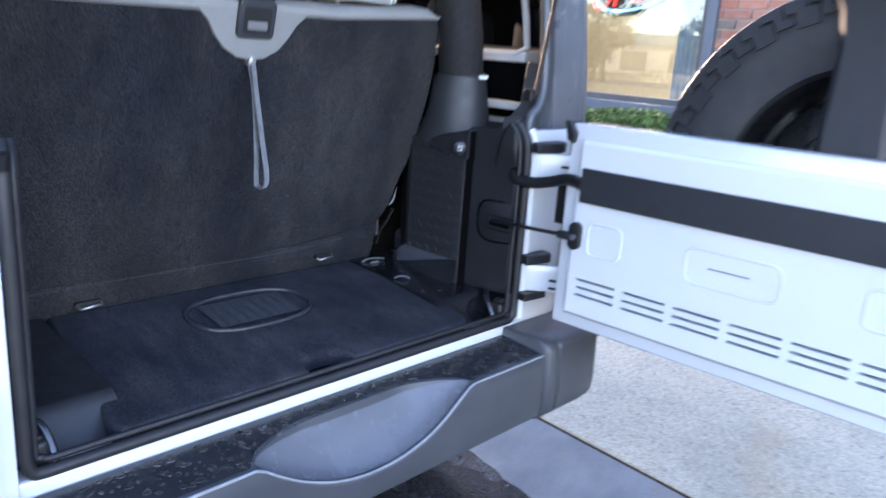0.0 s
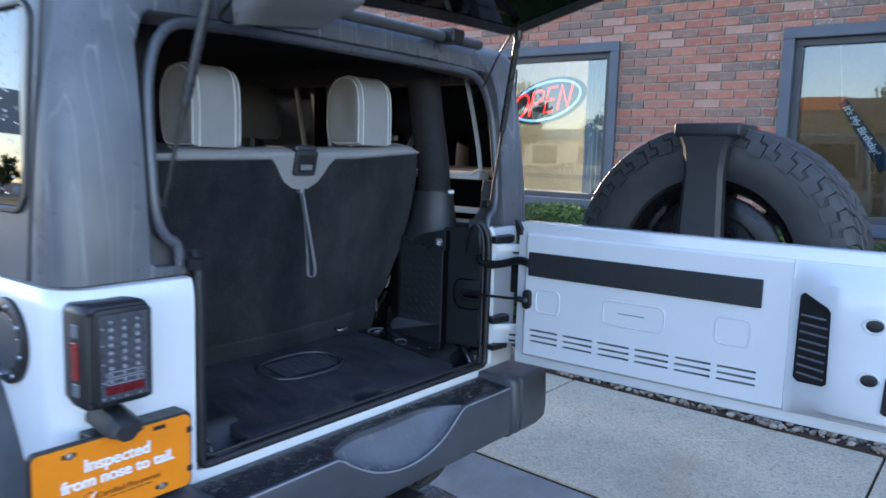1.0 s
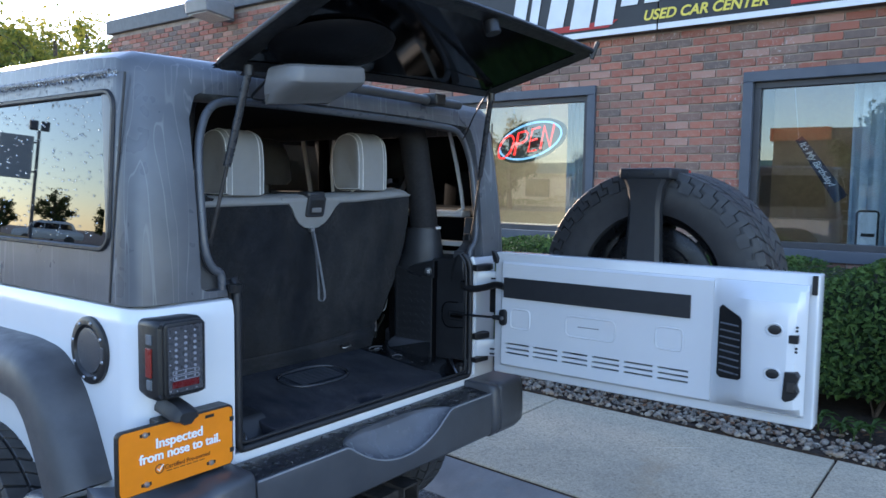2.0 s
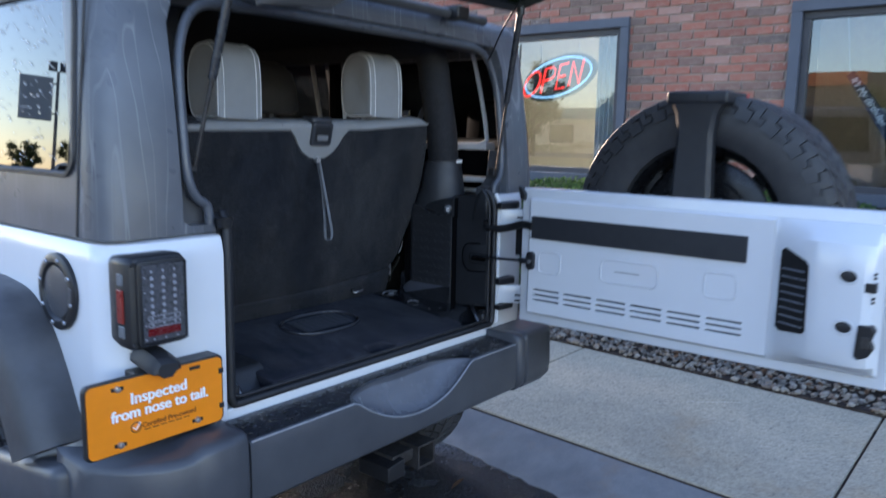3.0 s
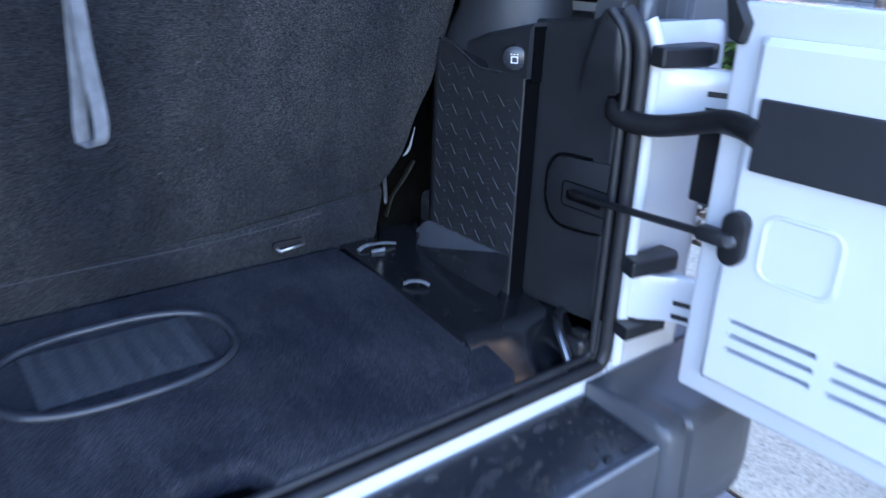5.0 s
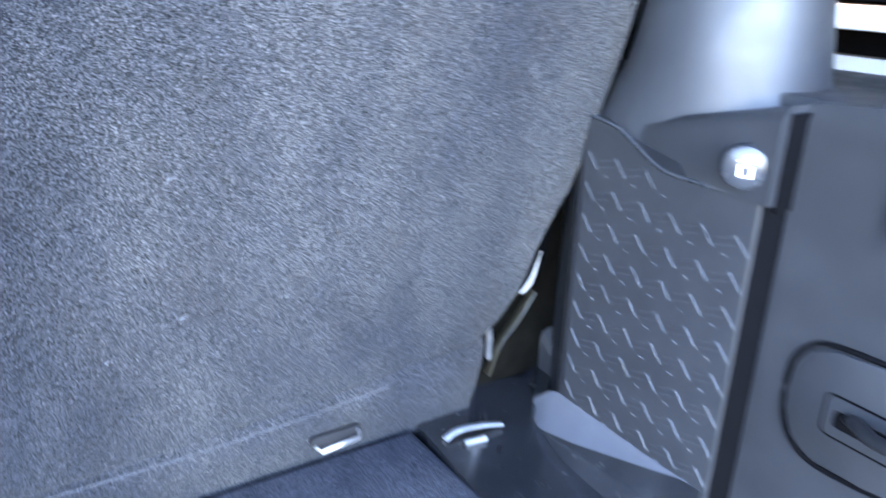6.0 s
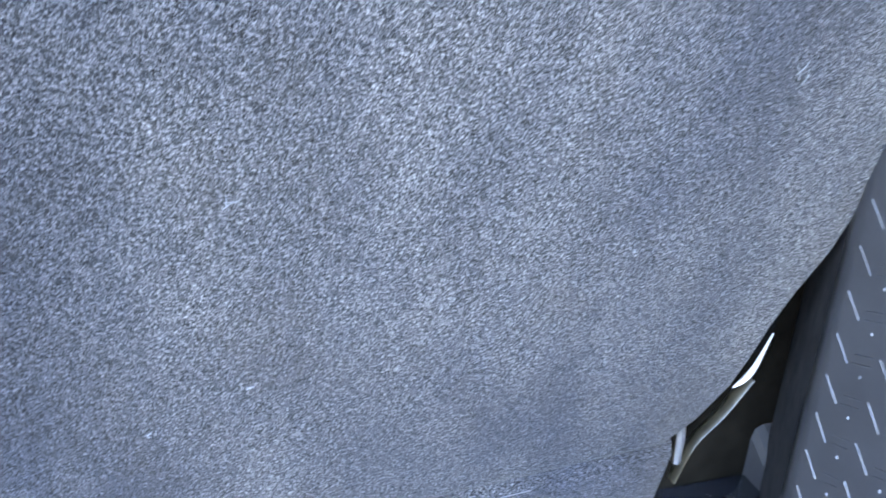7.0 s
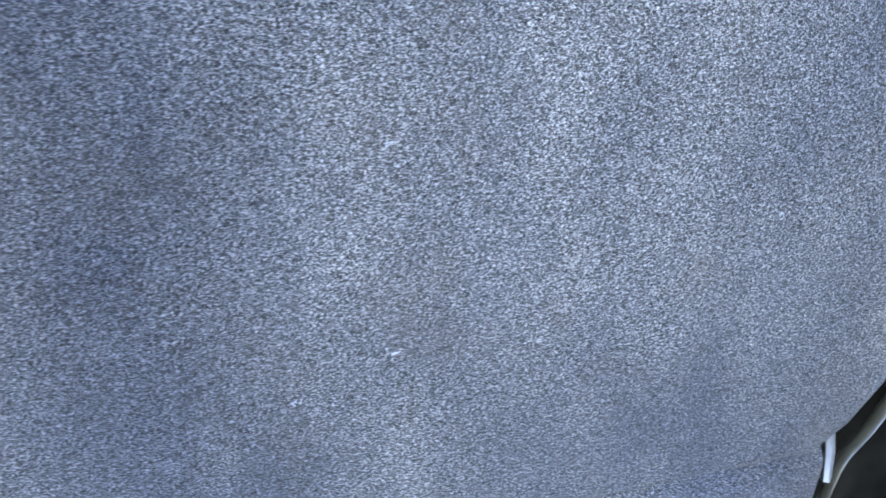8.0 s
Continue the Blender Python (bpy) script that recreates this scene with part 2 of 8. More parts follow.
def make_brick(joined):
    m = Mat("brick_joined" if joined else "brick_face", 0.9, 0.0, 0.25)
    if joined:
        rnd = m.t.nodes.new("ShaderNodeNewGeometry").outputs["Random Per Island"]
    else:
        rnd = m.t.nodes.new("ShaderNodeObjectInfo").outputs["Random"]
    tone = m.ramp(rnd, [(0.0, (0.26, 0.10, 0.07)), (0.18, (0.34, 0.118, 0.08)), (0.38, (0.40, 0.15, 0.10)), (0.50, (0.29, 0.135, 0.10)), (0.62, (0.19, 0.125, 0.10)), (0.74, (0.135, 0.105, 0.092)), (0.86, (0.22, 0.14, 0.11)), (0.95, (0.40, 0.22, 0.17))])
    mott = m.noise(22, 5.0, 0.65)
    c = m.mix(m.ramp(mott, [(0.35, 0.0), (0.75, 0.55)]), tone, m.mix(0.5, tone, (0.42, 0.27, 0.22)))
    bloom = m.noise(4.0, 6.0, 0.7)
    c = m.mix(m.ramp(bloom, [(0.56, 0.0), (0.72, 0.45)]), c, (0.48, 0.38, 0.32))
    fleck = m.ramp(m.noise(48, 5.0, 0.75), [(0.57, 0.0), (0.63, 0.75)])
    c = m.mix(m.mix(m.ramp(m.noise(1.1, 3.0), [(0.42, 0.0), (0.58, 1.0)]), 0.0, fleck), c, (0.62, 0.58, 0.55))
    m.colour(c)
    m.bump(m.noise(160, 4.0, 0.7), 0.6, 0.003)
    return m.m


def make_asphalt():
    m = Mat("asphalt", 0.85, 0.0, 0.4)
    big = m.noise(0.7, 5.0, 0.6)
    peb = m.voronoi(120)
    c = m.ramp(peb.outputs["Color"], [(0.25, (0.026, 0.028, 0.031)), (0.5, (0.076, 0.081, 0.088)), (0.62, (0.135, 0.142, 0.152)), (0.78, (0.25, 0.262, 0.278))])
    c = m.mix(m.ramp(m.noise(300, 3.0, 0.7), [(0.40, 0.0), (0.6, 0.6)]), c, (0.042, 0.045, 0.050))
    c = m.mix(m.ramp(big, [(0.35, 0.0), (0.7, 0.55)]), c, (0.092, 0.097, 0.105))
    # a damp patch where water has dripped off the bumper
    geo = m.t.nodes.new("ShaderNodeNewGeometry")
    sub = m.t.nodes.new("ShaderNodeVectorMath")
    sub.operation = "SUBTRACT"
    sub.inputs[1].default_value = (0.25, -0.05, 0.0)
    m.link(geo.outputs["Position"], sub.inputs[0])
    sc = m.t.nodes.new("ShaderNodeVectorMath")
    sc.operation = "MULTIPLY"
    sc.inputs[1].default_value = (0.75, 0.85, 0.0)
    m.link(sub.outputs[0], sc.inputs[0])
    ln = m.t.nodes.new("ShaderNodeVectorMath")
    ln.operation = "LENGTH"
    m.link(sc.outputs[0], ln.inputs[0])
    add = m.t.nodes.new("ShaderNodeMath")
    add.operation = "MULTIPLY_ADD"
    m.link(m.noise(3.2, 5.0, 0.65), add.inputs[0])
    add.inputs[1].default_value = 1.5
    m.link(ln.outputs["Value"], add.inputs[2])
    dv = m.t.nodes.new("ShaderNodeMath")
    dv.operation = "MULTIPLY"
    dv.inputs[1].default_value = 0.62
    m.link(add.outputs[0], dv.inputs[0])
    wet = m.ramp(dv.outputs[0], [(0.90, 1.0), (1.04, 0.0)])
    m.colour(m.mix(wet, c, m.mix(0.90, c, (0.005, 0.0055, 0.007))))
    m.rough(m.mix(wet, 0.85, 0.24))
    m.bump(peb.outputs["Distance"], 1.0, 0.007)
    m.bump(m.noise(26, 4.0, 0.7), 0.5, 0.012)
    m.bump(m.noise(260, 3.0, 0.7), 0.4, 0.003)
    return m.m


def make_concrete():
    m = Mat("pavement_concrete", 0.88, 0.0, 0.3)
    c = m.ramp(m.noise(62, 5.0, 0.8), [(0.34, (0.35, 0.292, 0.21)), (0.5, (0.53, 0.45, 0.325)), (0.66, (0.67, 0.575, 0.425))])
    c = m.mix(m.ramp(m.noise(2.2, 6.0, 0.65), [(0.36, 0.0), (0.7, 0.55)]), c, m.mix(0.5, c, (0.24, 0.232, 0.22)))
    c = m.mix(m.ramp(m.noise(300, 2.0), [(0.60, 0.0), (0.68, 0.5)]), c, (0.58, 0.53, 0.45))
    c = m.mix(m.ramp(m.noise(110, 4.0, 0.75), [(0.56, 0.0), (0.64, 0.55)]), c, (0.09, 0.088, 0.083))
    c = m.mix(m.ramp(m.noise(0.9, 5.0, 0.6), [(0.45, 0.0), (0.68, 0.5)]), c, m.mix(0.6, c, (0.17, 0.145, 0.11)))
    c = m.mix(m.ramp(m.noise(48, 3.0, 0.6), [(0.62, 0.0), (0.68, 0.6)]), c, (0.13, 0.118, 0.104))
    c = m.mix(m.ramp(m.noise(1.7, 4.0, 0.6), [(0.58, 0.0), (0.72, 0.45)]), c, (0.46, 0.30, 0.16))
    m.colour(c)
    m.bump(m.noise(90, 4.0, 0.8), 0.25, 0.002)
    return m.m


def make_gutter():
    """Trowelled concrete, damp along the asphalt, with rust stains."""
    m = Mat("gutter_concrete", 0.7, 0.0, 0.4)
    c = m.ramp(m.noise(9, 6.0, 0.7), [(0.3, (0.175, 0.173, 0.170)), (0.5, (0.205, 0.201, 0.196)), (0.72, (0.235, 0.228, 0.218))])
    c = m.mix(m.ramp(m.noise(170, 3.0, 0.7), [(0.56, 0.0), (0.66, 0.6)]), c, (0.30, 0.28, 0.25))
    c = m.mix(m.ramp(m.noise(2.6, 5.0, 0.7), [(0.55, 0.0), (0.70, 0.45)]), c, (0.25, 0.165, 0.105))
    damp = m.ramp(m.noise(2.2, 5.0, 0.6), [(0.36, 0.8), (0.54, 0.0)])
    m.colour(m.mix(damp, c, m.mix(0.5, c, (0.05, 0.05, 0.055))))
    m.rough(m.mix(damp, 0.72, 0.32))
    m.bump(m.noise(120, 4.0, 0.75), 0.35, 0.002)
    return m.m


def make_leaf(name, a, b):
    m = Mat(name, 0.55, 0.0, 0.3)
    rnd = m.t.nodes.new("ShaderNodeNewGeometry").outputs["Random Per Island"]
    m.colour(m.ramp(rnd, [(0.0, a), (1.0, b)]))
    t = m.t
    out = t.nodes["Material Output"]
    tl = t.nodes.new("ShaderNodeBsdfTranslucent")
    m.link(m.ramp(rnd, [(0.0, tuple(v * 1.4 for v in a)), (1.0, tuple(v * 1.4 for v in b))]), tl.inputs[0])
    mx = t.nodes.new("ShaderNodeMixShader")
    mx.inputs[0].default_value = 0.35
    m.link(m.b.outputs[0], mx.inputs[1])
    m.link(tl.outputs[0], mx.inputs[2])
    m.link(mx.outputs[0], out.inputs[0])
    return m.m


def make_stone():
    m = Mat("gravel_stone", 0.85)
    rnd = m.t.nodes.new("ShaderNodeNewGeometry").outputs["Random Per Island"]
    c = m.ramp(rnd, [(0.0, (0.075, 0.06, 0.048)), (0.3, (0.19, 0.16, 0.125)), (0.55, (0.33, 0.29, 0.235)), (0.72, (0.13, 0.075, 0.045)), (0.9, (0.26, 0.20, 0.14))])
    m.colour(m.mix(m.ramp(m.noise(70, 4.0), [(0.4, 0.0), (0.7, 0.5)]), c, m.mix(0.5, c, (0.5, 0.48, 0.45))))
    m.bump(m.noise(120, 4.0), 0.4, 0.003)
    return m.m


def make_rubber():
    m = Mat("tyre_rubber", 0.62)
    m.colour(m.ramp(m.noise(18, 5.0), [(0.3, (0.026, 0.026, 0.028)), (0.72, (0.048, 0.047, 0.046))]))
    m.rough(m.ramp(m.noise(30, 4.0), [(0.3, 0.36), (0.7, 0.58)]))
    m.bump(m.noise(500, 3.0), 0.3, 0.0006)
    return m.m


PAINT = make_paint()
HARDTOP = make_hardtop()
BUMPER = make_wet_plastic()
FLARE = plain("flare_plastic", (0.06, 0.061, 0.065), 0.45, var=0.2, scale=12, bump=0.3, grain=900)
TRIM = plain("trim_plastic", (0.0175, 0.0184, 0.0208), 0.45, var=0.15, scale=18, bump=0.35, grain=1300, spec=0.45)
TRIM_SHINE = plain("smooth_trim_plastic", (0.026, 0.028, 0.032), 0.28, var=0.12, scale=18, bump=0.15, grain=1300)
BLACK = plain("black_plastic", (0.012, 0.012, 0.013), 0.42, var=0.2, scale=25)
SEAL = plain("rubber_seal", (0.016, 0.016, 0.018), 0.5, var=0.2, scale=40, bump=0.2)
SEAL_SHINE = plain("smooth_rubber_seal", (0.075, 0.082, 0.095), 0.32, var=0.1, scale=20, bump=0.05)
# near-black colour for surfaces and fills that stand in for shade
SHADE_BLACK = plain("shade_black", (0.003, 0.003, 0.0035), 0.95, spec=0.02)
STRIPE = plain("rubber_strip", (0.017, 0.018, 0.021), 0.55, var=0.1, scale=15, bump=0.25, grain=1500)
CARPET = make_carpet("seat_carpet", (0.0016, 0.0017, 0.0019), (0.0160, 0.0165, 0.0184), (0.070, 0.071, 0.077), 1.0, 1.5, sheen=0.035)
FLOOR_CARPET = make_carpet("floor_carpet", (0.009, 0.0093, 0.012), (0.0205, 0.0214, 0.0275), (0.058, 0.060, 0.074), 0.9, 2.2, (4.5, 1.3, 1.0), 0.03)
PALE = plain("pale_concrete_scratch", (0.66, 0.60, 0.50), 0.9)
LEATHER = plain("grey_leather", (0.245, 0.245, 0.242), 0.5, var=0.06, scale=20, bump=0.4, grain=700, dist=0.0008)

DARK_LEATHER = plain("charcoal_leather", (0.05, 0.05, 0.052), 0.5, var=0.1, scale=20, bump=0.35, grain=700)
STITCH = plain("white_thread", (0.75, 0.74, 0.72), 0.7, bump=0)
WEBBING = plain("grey_webbing", (0.085, 0.09, 0.10), 0.75, var=0.15, scale=80, bump=0.5, grain=1600)
RUBBER = make_rubber()
RIM = plain("black_wheel", (0.010, 0.010, 0.011), 0.28, 0.2, var=0.2, scale=12)
STEEL = plain("bare_steel", (0.45, 0.45, 0.46), 0.32, 0.9, var=0.2, scale=60)
DARK_STEEL = plain("dark_steel", (0.05, 0.045, 0.042), 0.6, 0.5, var=0.4, scale=40, bump=0.4, grain=200)
BRICK, BRICKS = make_brick(False), make_brick(True)
MORTAR = plain("mortar", (0.34, 0.275, 0.225), 0.95, var=0.25, scale=10, bump=0.6, grain=200, dist=0.002)
ASPHALT = make_asphalt()
CONCRETE = make_concrete()
WET = plain("wet_bumper_plastic", (0.024, 0.025, 0.029), 0.22, var=0.15, scale=12, bump=0.05, grain=600)
# pale colour paints the highlight on the bumper's rolled edge
EDGE_SHINE = plain("bumper_edge_highlight", (0.26, 0.27, 0.29), 0.35, var=0.15, scale=40)
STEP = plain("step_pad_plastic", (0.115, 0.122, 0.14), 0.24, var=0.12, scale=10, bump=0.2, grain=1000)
LITTER = plain("dry_leaf", (0.13, 0.06, 0.025), 0.8, var=0.5, scale=40)
GUTTER = make_gutter()
VERGE = plain("dry_grass", (0.34, 0.27, 0.11), 0.95, var=0.35, scale=1.5, bump=0.6, grain=30, dist=0.02)
FRAME = plain("window_frame_paint", (0.075, 0.085, 0.105), 0.5, var=0.12, scale=6, bump=0.1)
FRAME_DARK = plain("window_sash_paint", (0.045, 0.045, 0.05), 0.45, var=0.15, scale=8)
HEDGE = make_leaf("hedge_leaf", (0.02, 0.05, 0.012), (0.10, 0.175, 0.04))
LEAF = make_leaf("tree_leaf", (0.06, 0.085, 0.015), (0.24, 0.22, 0.03))
LEAF_FAR = make_leaf("far_tree_leaf", (0.035, 0.055, 0.016), (0.11, 0.13, 0.035))
BARK = plain("bark", (0.075, 0.055, 0.042), 0.9, var=0.4, scale=20, bump=0.8, grain=60, dist=0.01)
STONE = make_stone()
SOIL = plain("soil", (0.045, 0.03, 0.022), 0.95, var=0.45, scale=30, bump=0.8, grain=90, dist=0.008)
ORANGE = plain("orange_plate", (0.86, 0.235, 0.004), 0.38, var=0.04, scale=20, bump=0)
WHITE_INK = plain("white_ink", (0.86, 0.86, 0.85), 0.5, var=0.03, bump=0)
BROWN_INK = plain("brown_ink", (0.16, 0.045, 0.01), 0.5, var=0.1, bump=0)
GREY_BOX = plain("grey_moulding", (0.17, 0.17, 0.173), 0.38, var=0.08, scale=14, bump=0.2, grain=900)
LINER = plain("headliner", (0.009, 0.009, 0.010), 0.9, var=0.2, scale=30, bump=0.3, spec=0.1)
WIN_GLASS = glass("shop_glass", (0.75, 0.82, 0.85), 0.88, 0.01, 0.10)
TINT = glass("tinted_glass", (0.30, 0.32, 0.35), 0.30, 0.015, 0.10)
QTINT = glass("privacy_glass", (0.30, 0.32, 0.35), 0.006, 0.015, 0.09)
DARK_GLASS = glass("dark_lift_glass", (0.12, 0.13, 0.14), 0.25, 0.07, 0.028)
LENS = glass("clear_lens", (0.85, 0.85, 0.88), 0.9, 0.03, 0.02)

# ---------------------------------------------------------------- the site
WALL_X, KERB_X, BED_X, PAVE_Z = 4.45, 1.32, 2.80, 0.075

# ground: one sheet to the horizon
g = bmesh.new()
for u0, u1, v0, v1 in ((-400, KERB_X, -400, 400), (WALL_X + 9, 400, -400, 400), (KERB_X, WALL_X + 9, -400, -14), (KERB_X, WALL_X + 9, 14, 400)):
    g.faces.new([g.verts.new(p) for p in ((u0, v0, 0), (u1, v0, 0), (u1, v1, 0), (u0, v1, 0))])
g.faces.new([g.verts.new(p) for p in ((KERB_X, -14, 0), (WALL_X + 9, -14, 0), (WALL_X + 9, 14, 0), (KERB_X, 14, 0))])
bmesh.ops.remove_doubles(g, verts=g.verts, dist=0.001)
tagged(part("ground", g, ASPHALT), "dark asphalt car park, damp under the bumper", "ground", kind="structure")

# brick wall with two window openings
OPEN_A, OPEN_B = (1.42, 3.35, 1.10, 2.40), (-2.60, 0.09, 1.06, 2.41)
TOP_Z = 3.78
wall_b = bmesh.new()
ys = sorted({-13.5, OPEN_B[0], OPEN_B[1], OPEN_A[0], OPEN_A[1], 9.45})
zs = sorted({0.0, OPEN_B[2], OPEN_A[2], OPEN_A[3], OPEN_B[3], TOP_Z})


def in_opening(y, z, grow=0.0):
    return any(o[0] - grow < y < o[1] + grow and o[2] - grow < z < o[3] + grow for o in (OPEN_A, OPEN_B))


for y0, y1 in zip(ys, ys[1:]):
    for z0, z1 in zip(zs, zs[1:]):
        if not in_opening((y0 + y1) / 2, (z0 + z1) / 2):
            box(WALL_X + 0.006, WALL_X + 0.24, y0, y1, z0, z1, bm=wall_b)
bmesh.ops.remove_doubles(wall_b, verts=wall_b.verts, dist=0.0005)
wall = tagged(part("wall_east", wall_b, MORTAR), "red and brown brick shop front wall", "wall", kind="structure")
# the rest of the building closes it off
w = bmesh.new()
box(WALL_X + 0.24, WALL_X + 8.5, 9.2, 9.45, 0.0, TOP_Z, bm=w)
box(WALL_X + 0.24, WALL_X + 8.5, -13.5, -13.25, 0.0, TOP_Z, bm=w)
box(WALL_X + 8.3, WALL_X + 8.5, -13.25, 9.2, 0.0, TOP_Z, bm=w)
tagged(part("wall_rear", w, MORTAR), "plain side and back walls of the shop", "wall", kind="structure")
tagged(part("roof", box(WALL_X + 0.24, WALL_X + 8.5, -13.25, 9.2, TOP_Z - 0.2, TOP_Z - 0.02), FRAME_DARK), "flat dark roof of the shop", "roof", kind="structure")
tagged(part("shop_floor", box(WALL_X + 0.24, WALL_X + 8.3, -13.25, 9.2, 0.02, 0.10), plain("shop_floor_tile", (0.22, 0.20, 0.17), 0.4)), "pale shop floor", "floor", kind="structure")
tagged(part("shop_partition", box(WALL_X + 3.4, WALL_X + 3.5, -13.2, 9.15, 0.10, TOP_Z - 0.2), plain("shop_wall_paint", (0.36, 0.31, 0.21), 0.8)), "beige inner wall of the shop", "wall", kind="structure")
# wall added to keep lamp light out of the second window's room
tagged(part("shop_divider", box(WALL_X + 0.245, WALL_X + 3.395, 0.70, 0.80, 0.10, TOP_Z - 0.205), plain("divider_paint", (0.22, 0.19, 0.15), 0.8)), "added beige wall that keeps light from the second window's room", "wall", kind="structure")
cop = thing("coping", "dark grey metal coping along the wall top", "coping", kind="structure")
part("cap", box(WALL_X - 0.06, WALL_X + 0.30, -13.55, 9.52, TOP_Z, TOP_Z + 0.20, 0.008), FRAME_DARK, cop)

# windows


def shop_window(name, o, label):
    y0, y1, z0, z1 = o
    win = thing(name, label, "window", kind="structure")
    t = 0.075
    for nm, a in (("head", (y0 - 0.03, y1 + 0.03, z1 - 0.03, z1 + 0.05)), ("sill", (y0 - 0.03, y1 + 0.03, z0 - 0.06, z0 + 0.03)), ("jamb", (y0 - 0.03, y0 + 0.045, z0 + 0.03, z1 - 0.03)), ("jamb", (y1 - 0.045, y1 + 0.03, z0 + 0.03, z1 - 0.03))):
        part(nm, box(WALL_X - 0.035, WALL_X + 0.12, a[0], a[1], a[2], a[3], 0.005), FRAME, win)
    s = bmesh.new()
    i0, i1, k0, k1 = y0 + 0.045, y1 - 0.045, z0 + 0.03, z1 - 0.03
    for a in ((i0, i1, k1 - 0.05, k1), (i0, i1, k0, k0 + 0.05), (i0, i0 + 0.05, k0 + 0.05, k1 - 0.05), (i1 - 0.05, i1, k0 + 0.05, k1 - 0.05)):
        box(WALL_X + 0.015, WALL_X + 0.10, a[0], a[1], a[2], a[3], 0.003, bm=s)
    part("sash", s, FRAME_DARK, win)
    p = part("pane", box(WALL_X + 0.05, WALL_X + 0.056, i0 + 0.045, i1 - 0.045, k0 + 0.045, k1 - 0.045), WIN_GLASS, win)
    p.visible_shadow = False
    return win


shop_window("window_1", OPEN_A, "shop window in a blue-grey frame with a neon sign behind")
shop_window("window_2", OPEN_B, "wide shop window in a blue-grey frame with a curtain behind")

# sign board over the windows
SB = thing("sign_board", "black shop sign board with white border and yellow lettering", "sign")
SIGN_BLACK = plain("sign_black", (0.018, 0.018, 0.02), 0.4, var=0.15, scale=5)
SIGN_WHITE = plain("sign_white", (0.72, 0.73, 0.74), 0.45, var=0.05, scale=6)
SIGN_RED = plain("sign_red", (0.42, 0.025, 0.02), 0.45, var=0.1, scale=6)
SIGN_YELLOW = plain("sign_yellow", (0.75, 0.60, 0.09), 0.45, var=0.08, scale=8)
for y0, y1 in ((0.815, 2.75), (-1.10, 0.805), (-3.0, -1.11)):
    part("board", box(WALL_X - 0.10, WALL_X - 0.004, y0, y1, 2.855, 3.55, 0.004), SIGN_BLACK, SB)
    part("border", box(WALL_X - 0.108, WALL_X - 0.101, y0 + 0.002, y1 - 0.002, 2.858, 2.905), SIGN_WHITE, SB)
SX = WALL_X - 0.105
SM = Matrix(((0, 0, -1, 0), (-1, 0, 0, 0), (0, 1, 0, 0), (0, 0, 0, 1)))  # letters on a face that looks along -x


def on_sign(y, z, x=SX, tilt=0.0):
    return Matrix.Translation((x, y, z)) @ SM @ pose(0, 0, 0, 0, 0, tilt)


lettering("USED CAR CENTER", 0.115, SIGN_YELLOW, "lettering", SB, on_sign(0.44, 2.945), 1.0, 0.25, 0.002, 0.003)
part("red_band", prism([(2.45, 2.925), (1.25, 2.925), (1.16, 2.985), (2.45, 2.965)], "x", SX - 0.003, SX + 0.001), SIGN_RED, SB)
part("red_band", box(SX - 0.003, SX + 0.001, -2.9, -0.22, 2.925, 2.98), SIGN_RED, SB)
# the name on it as plain slanted blocks
for i, (y, h, wd) in enumerate(((2.24, 0.34, 0.14), (2.05, 0.40, 0.09), (1.86, 0.30, 0.17), (1.62, 0.34, 0.19), (1.38, 0.40, 0.17), (1.14, 0.28, 0.15), (0.93, 0.30, 0.13))):
    zb = 2.975 - (0.03 if i in (3, 4) else 0.0)
    if i > 4:
        zb = 3.085
    part("letter_block", prism([(y, zb), (y - wd, zb), (y - wd - 0.06, zb + h), (y - 0.06, zb + h)], "x", SX - 0.006, SX + 0.001, 0.002), SIGN_WHITE, SB)

# flood lamp on the wall by the coping
fl = thing("flood_lamp", "grey wall-mounted flood lamp with a pale lens", "lamp")
fl.location = (WALL_X - 0.02, 6.55, 3.70)
part("bracket", box(-0.10, 0.015, -0.06, 0.06, -0.08, 0.08, 0.01), FRAME, fl)
part("housing", prism([(-0.52, -0.05), (-0.12, -0.09), (-0.10, 0.10), (-0.46, 0.16), (-0.54, 0.10)], "y", -0.22, 0.22, 0.015), GREY_BOX, fl)
part("lens", prism([(-0.50, -0.056), (-0.15, -0.092), (-0.15, -0.098), (-0.50, -0.062)], "y", -0.19, 0.19), plain("lamp_lens", (0.6, 0.58, 0.5), 0.3), fl)

# pavement slabs
pav = thing("pavement", "pale speckled concrete pavement with joints", "pavement", kind="structure")


def kerb(y):
    """The kerb line, which runs a little askew to the car."""
    return KERB_X + 0.035 + 0.09 * max(-2.5, min(2.0, y))


def bed(y):
    """The edge between pavement and gravel."""
    return BED_X - 0.07 + 0.06 * max(-4.0, min(4.0, y))


# planting bed between the pavement and the wall
bk = [-13.5, -4.0, 4.0, 11.0]
b = prism([(bed(y), y) for y in bk] + [(WALL_X + 0.1, y) for y in bk[::-1]], "z", -0.1, PAVE_Z + 0.01)
tagged(part("planting_bed", b, SOIL), "bare brown soil bed under the hedge", "bed", kind="structure")

for i in range(-7, 7):
    y0 = -0.945 + 1.755 * i
    ya, yb3 = y0 + 0.006, y0 + 1.749
    part("slab", prism([(kerb(ya), ya), (bed(ya), ya), (bed(yb3), yb3), (kerb(yb3), yb3)], "z", -0.12, PAVE_Z + random.uniform(-0.002, 0.002), 0.007), CONCRETE, pav)
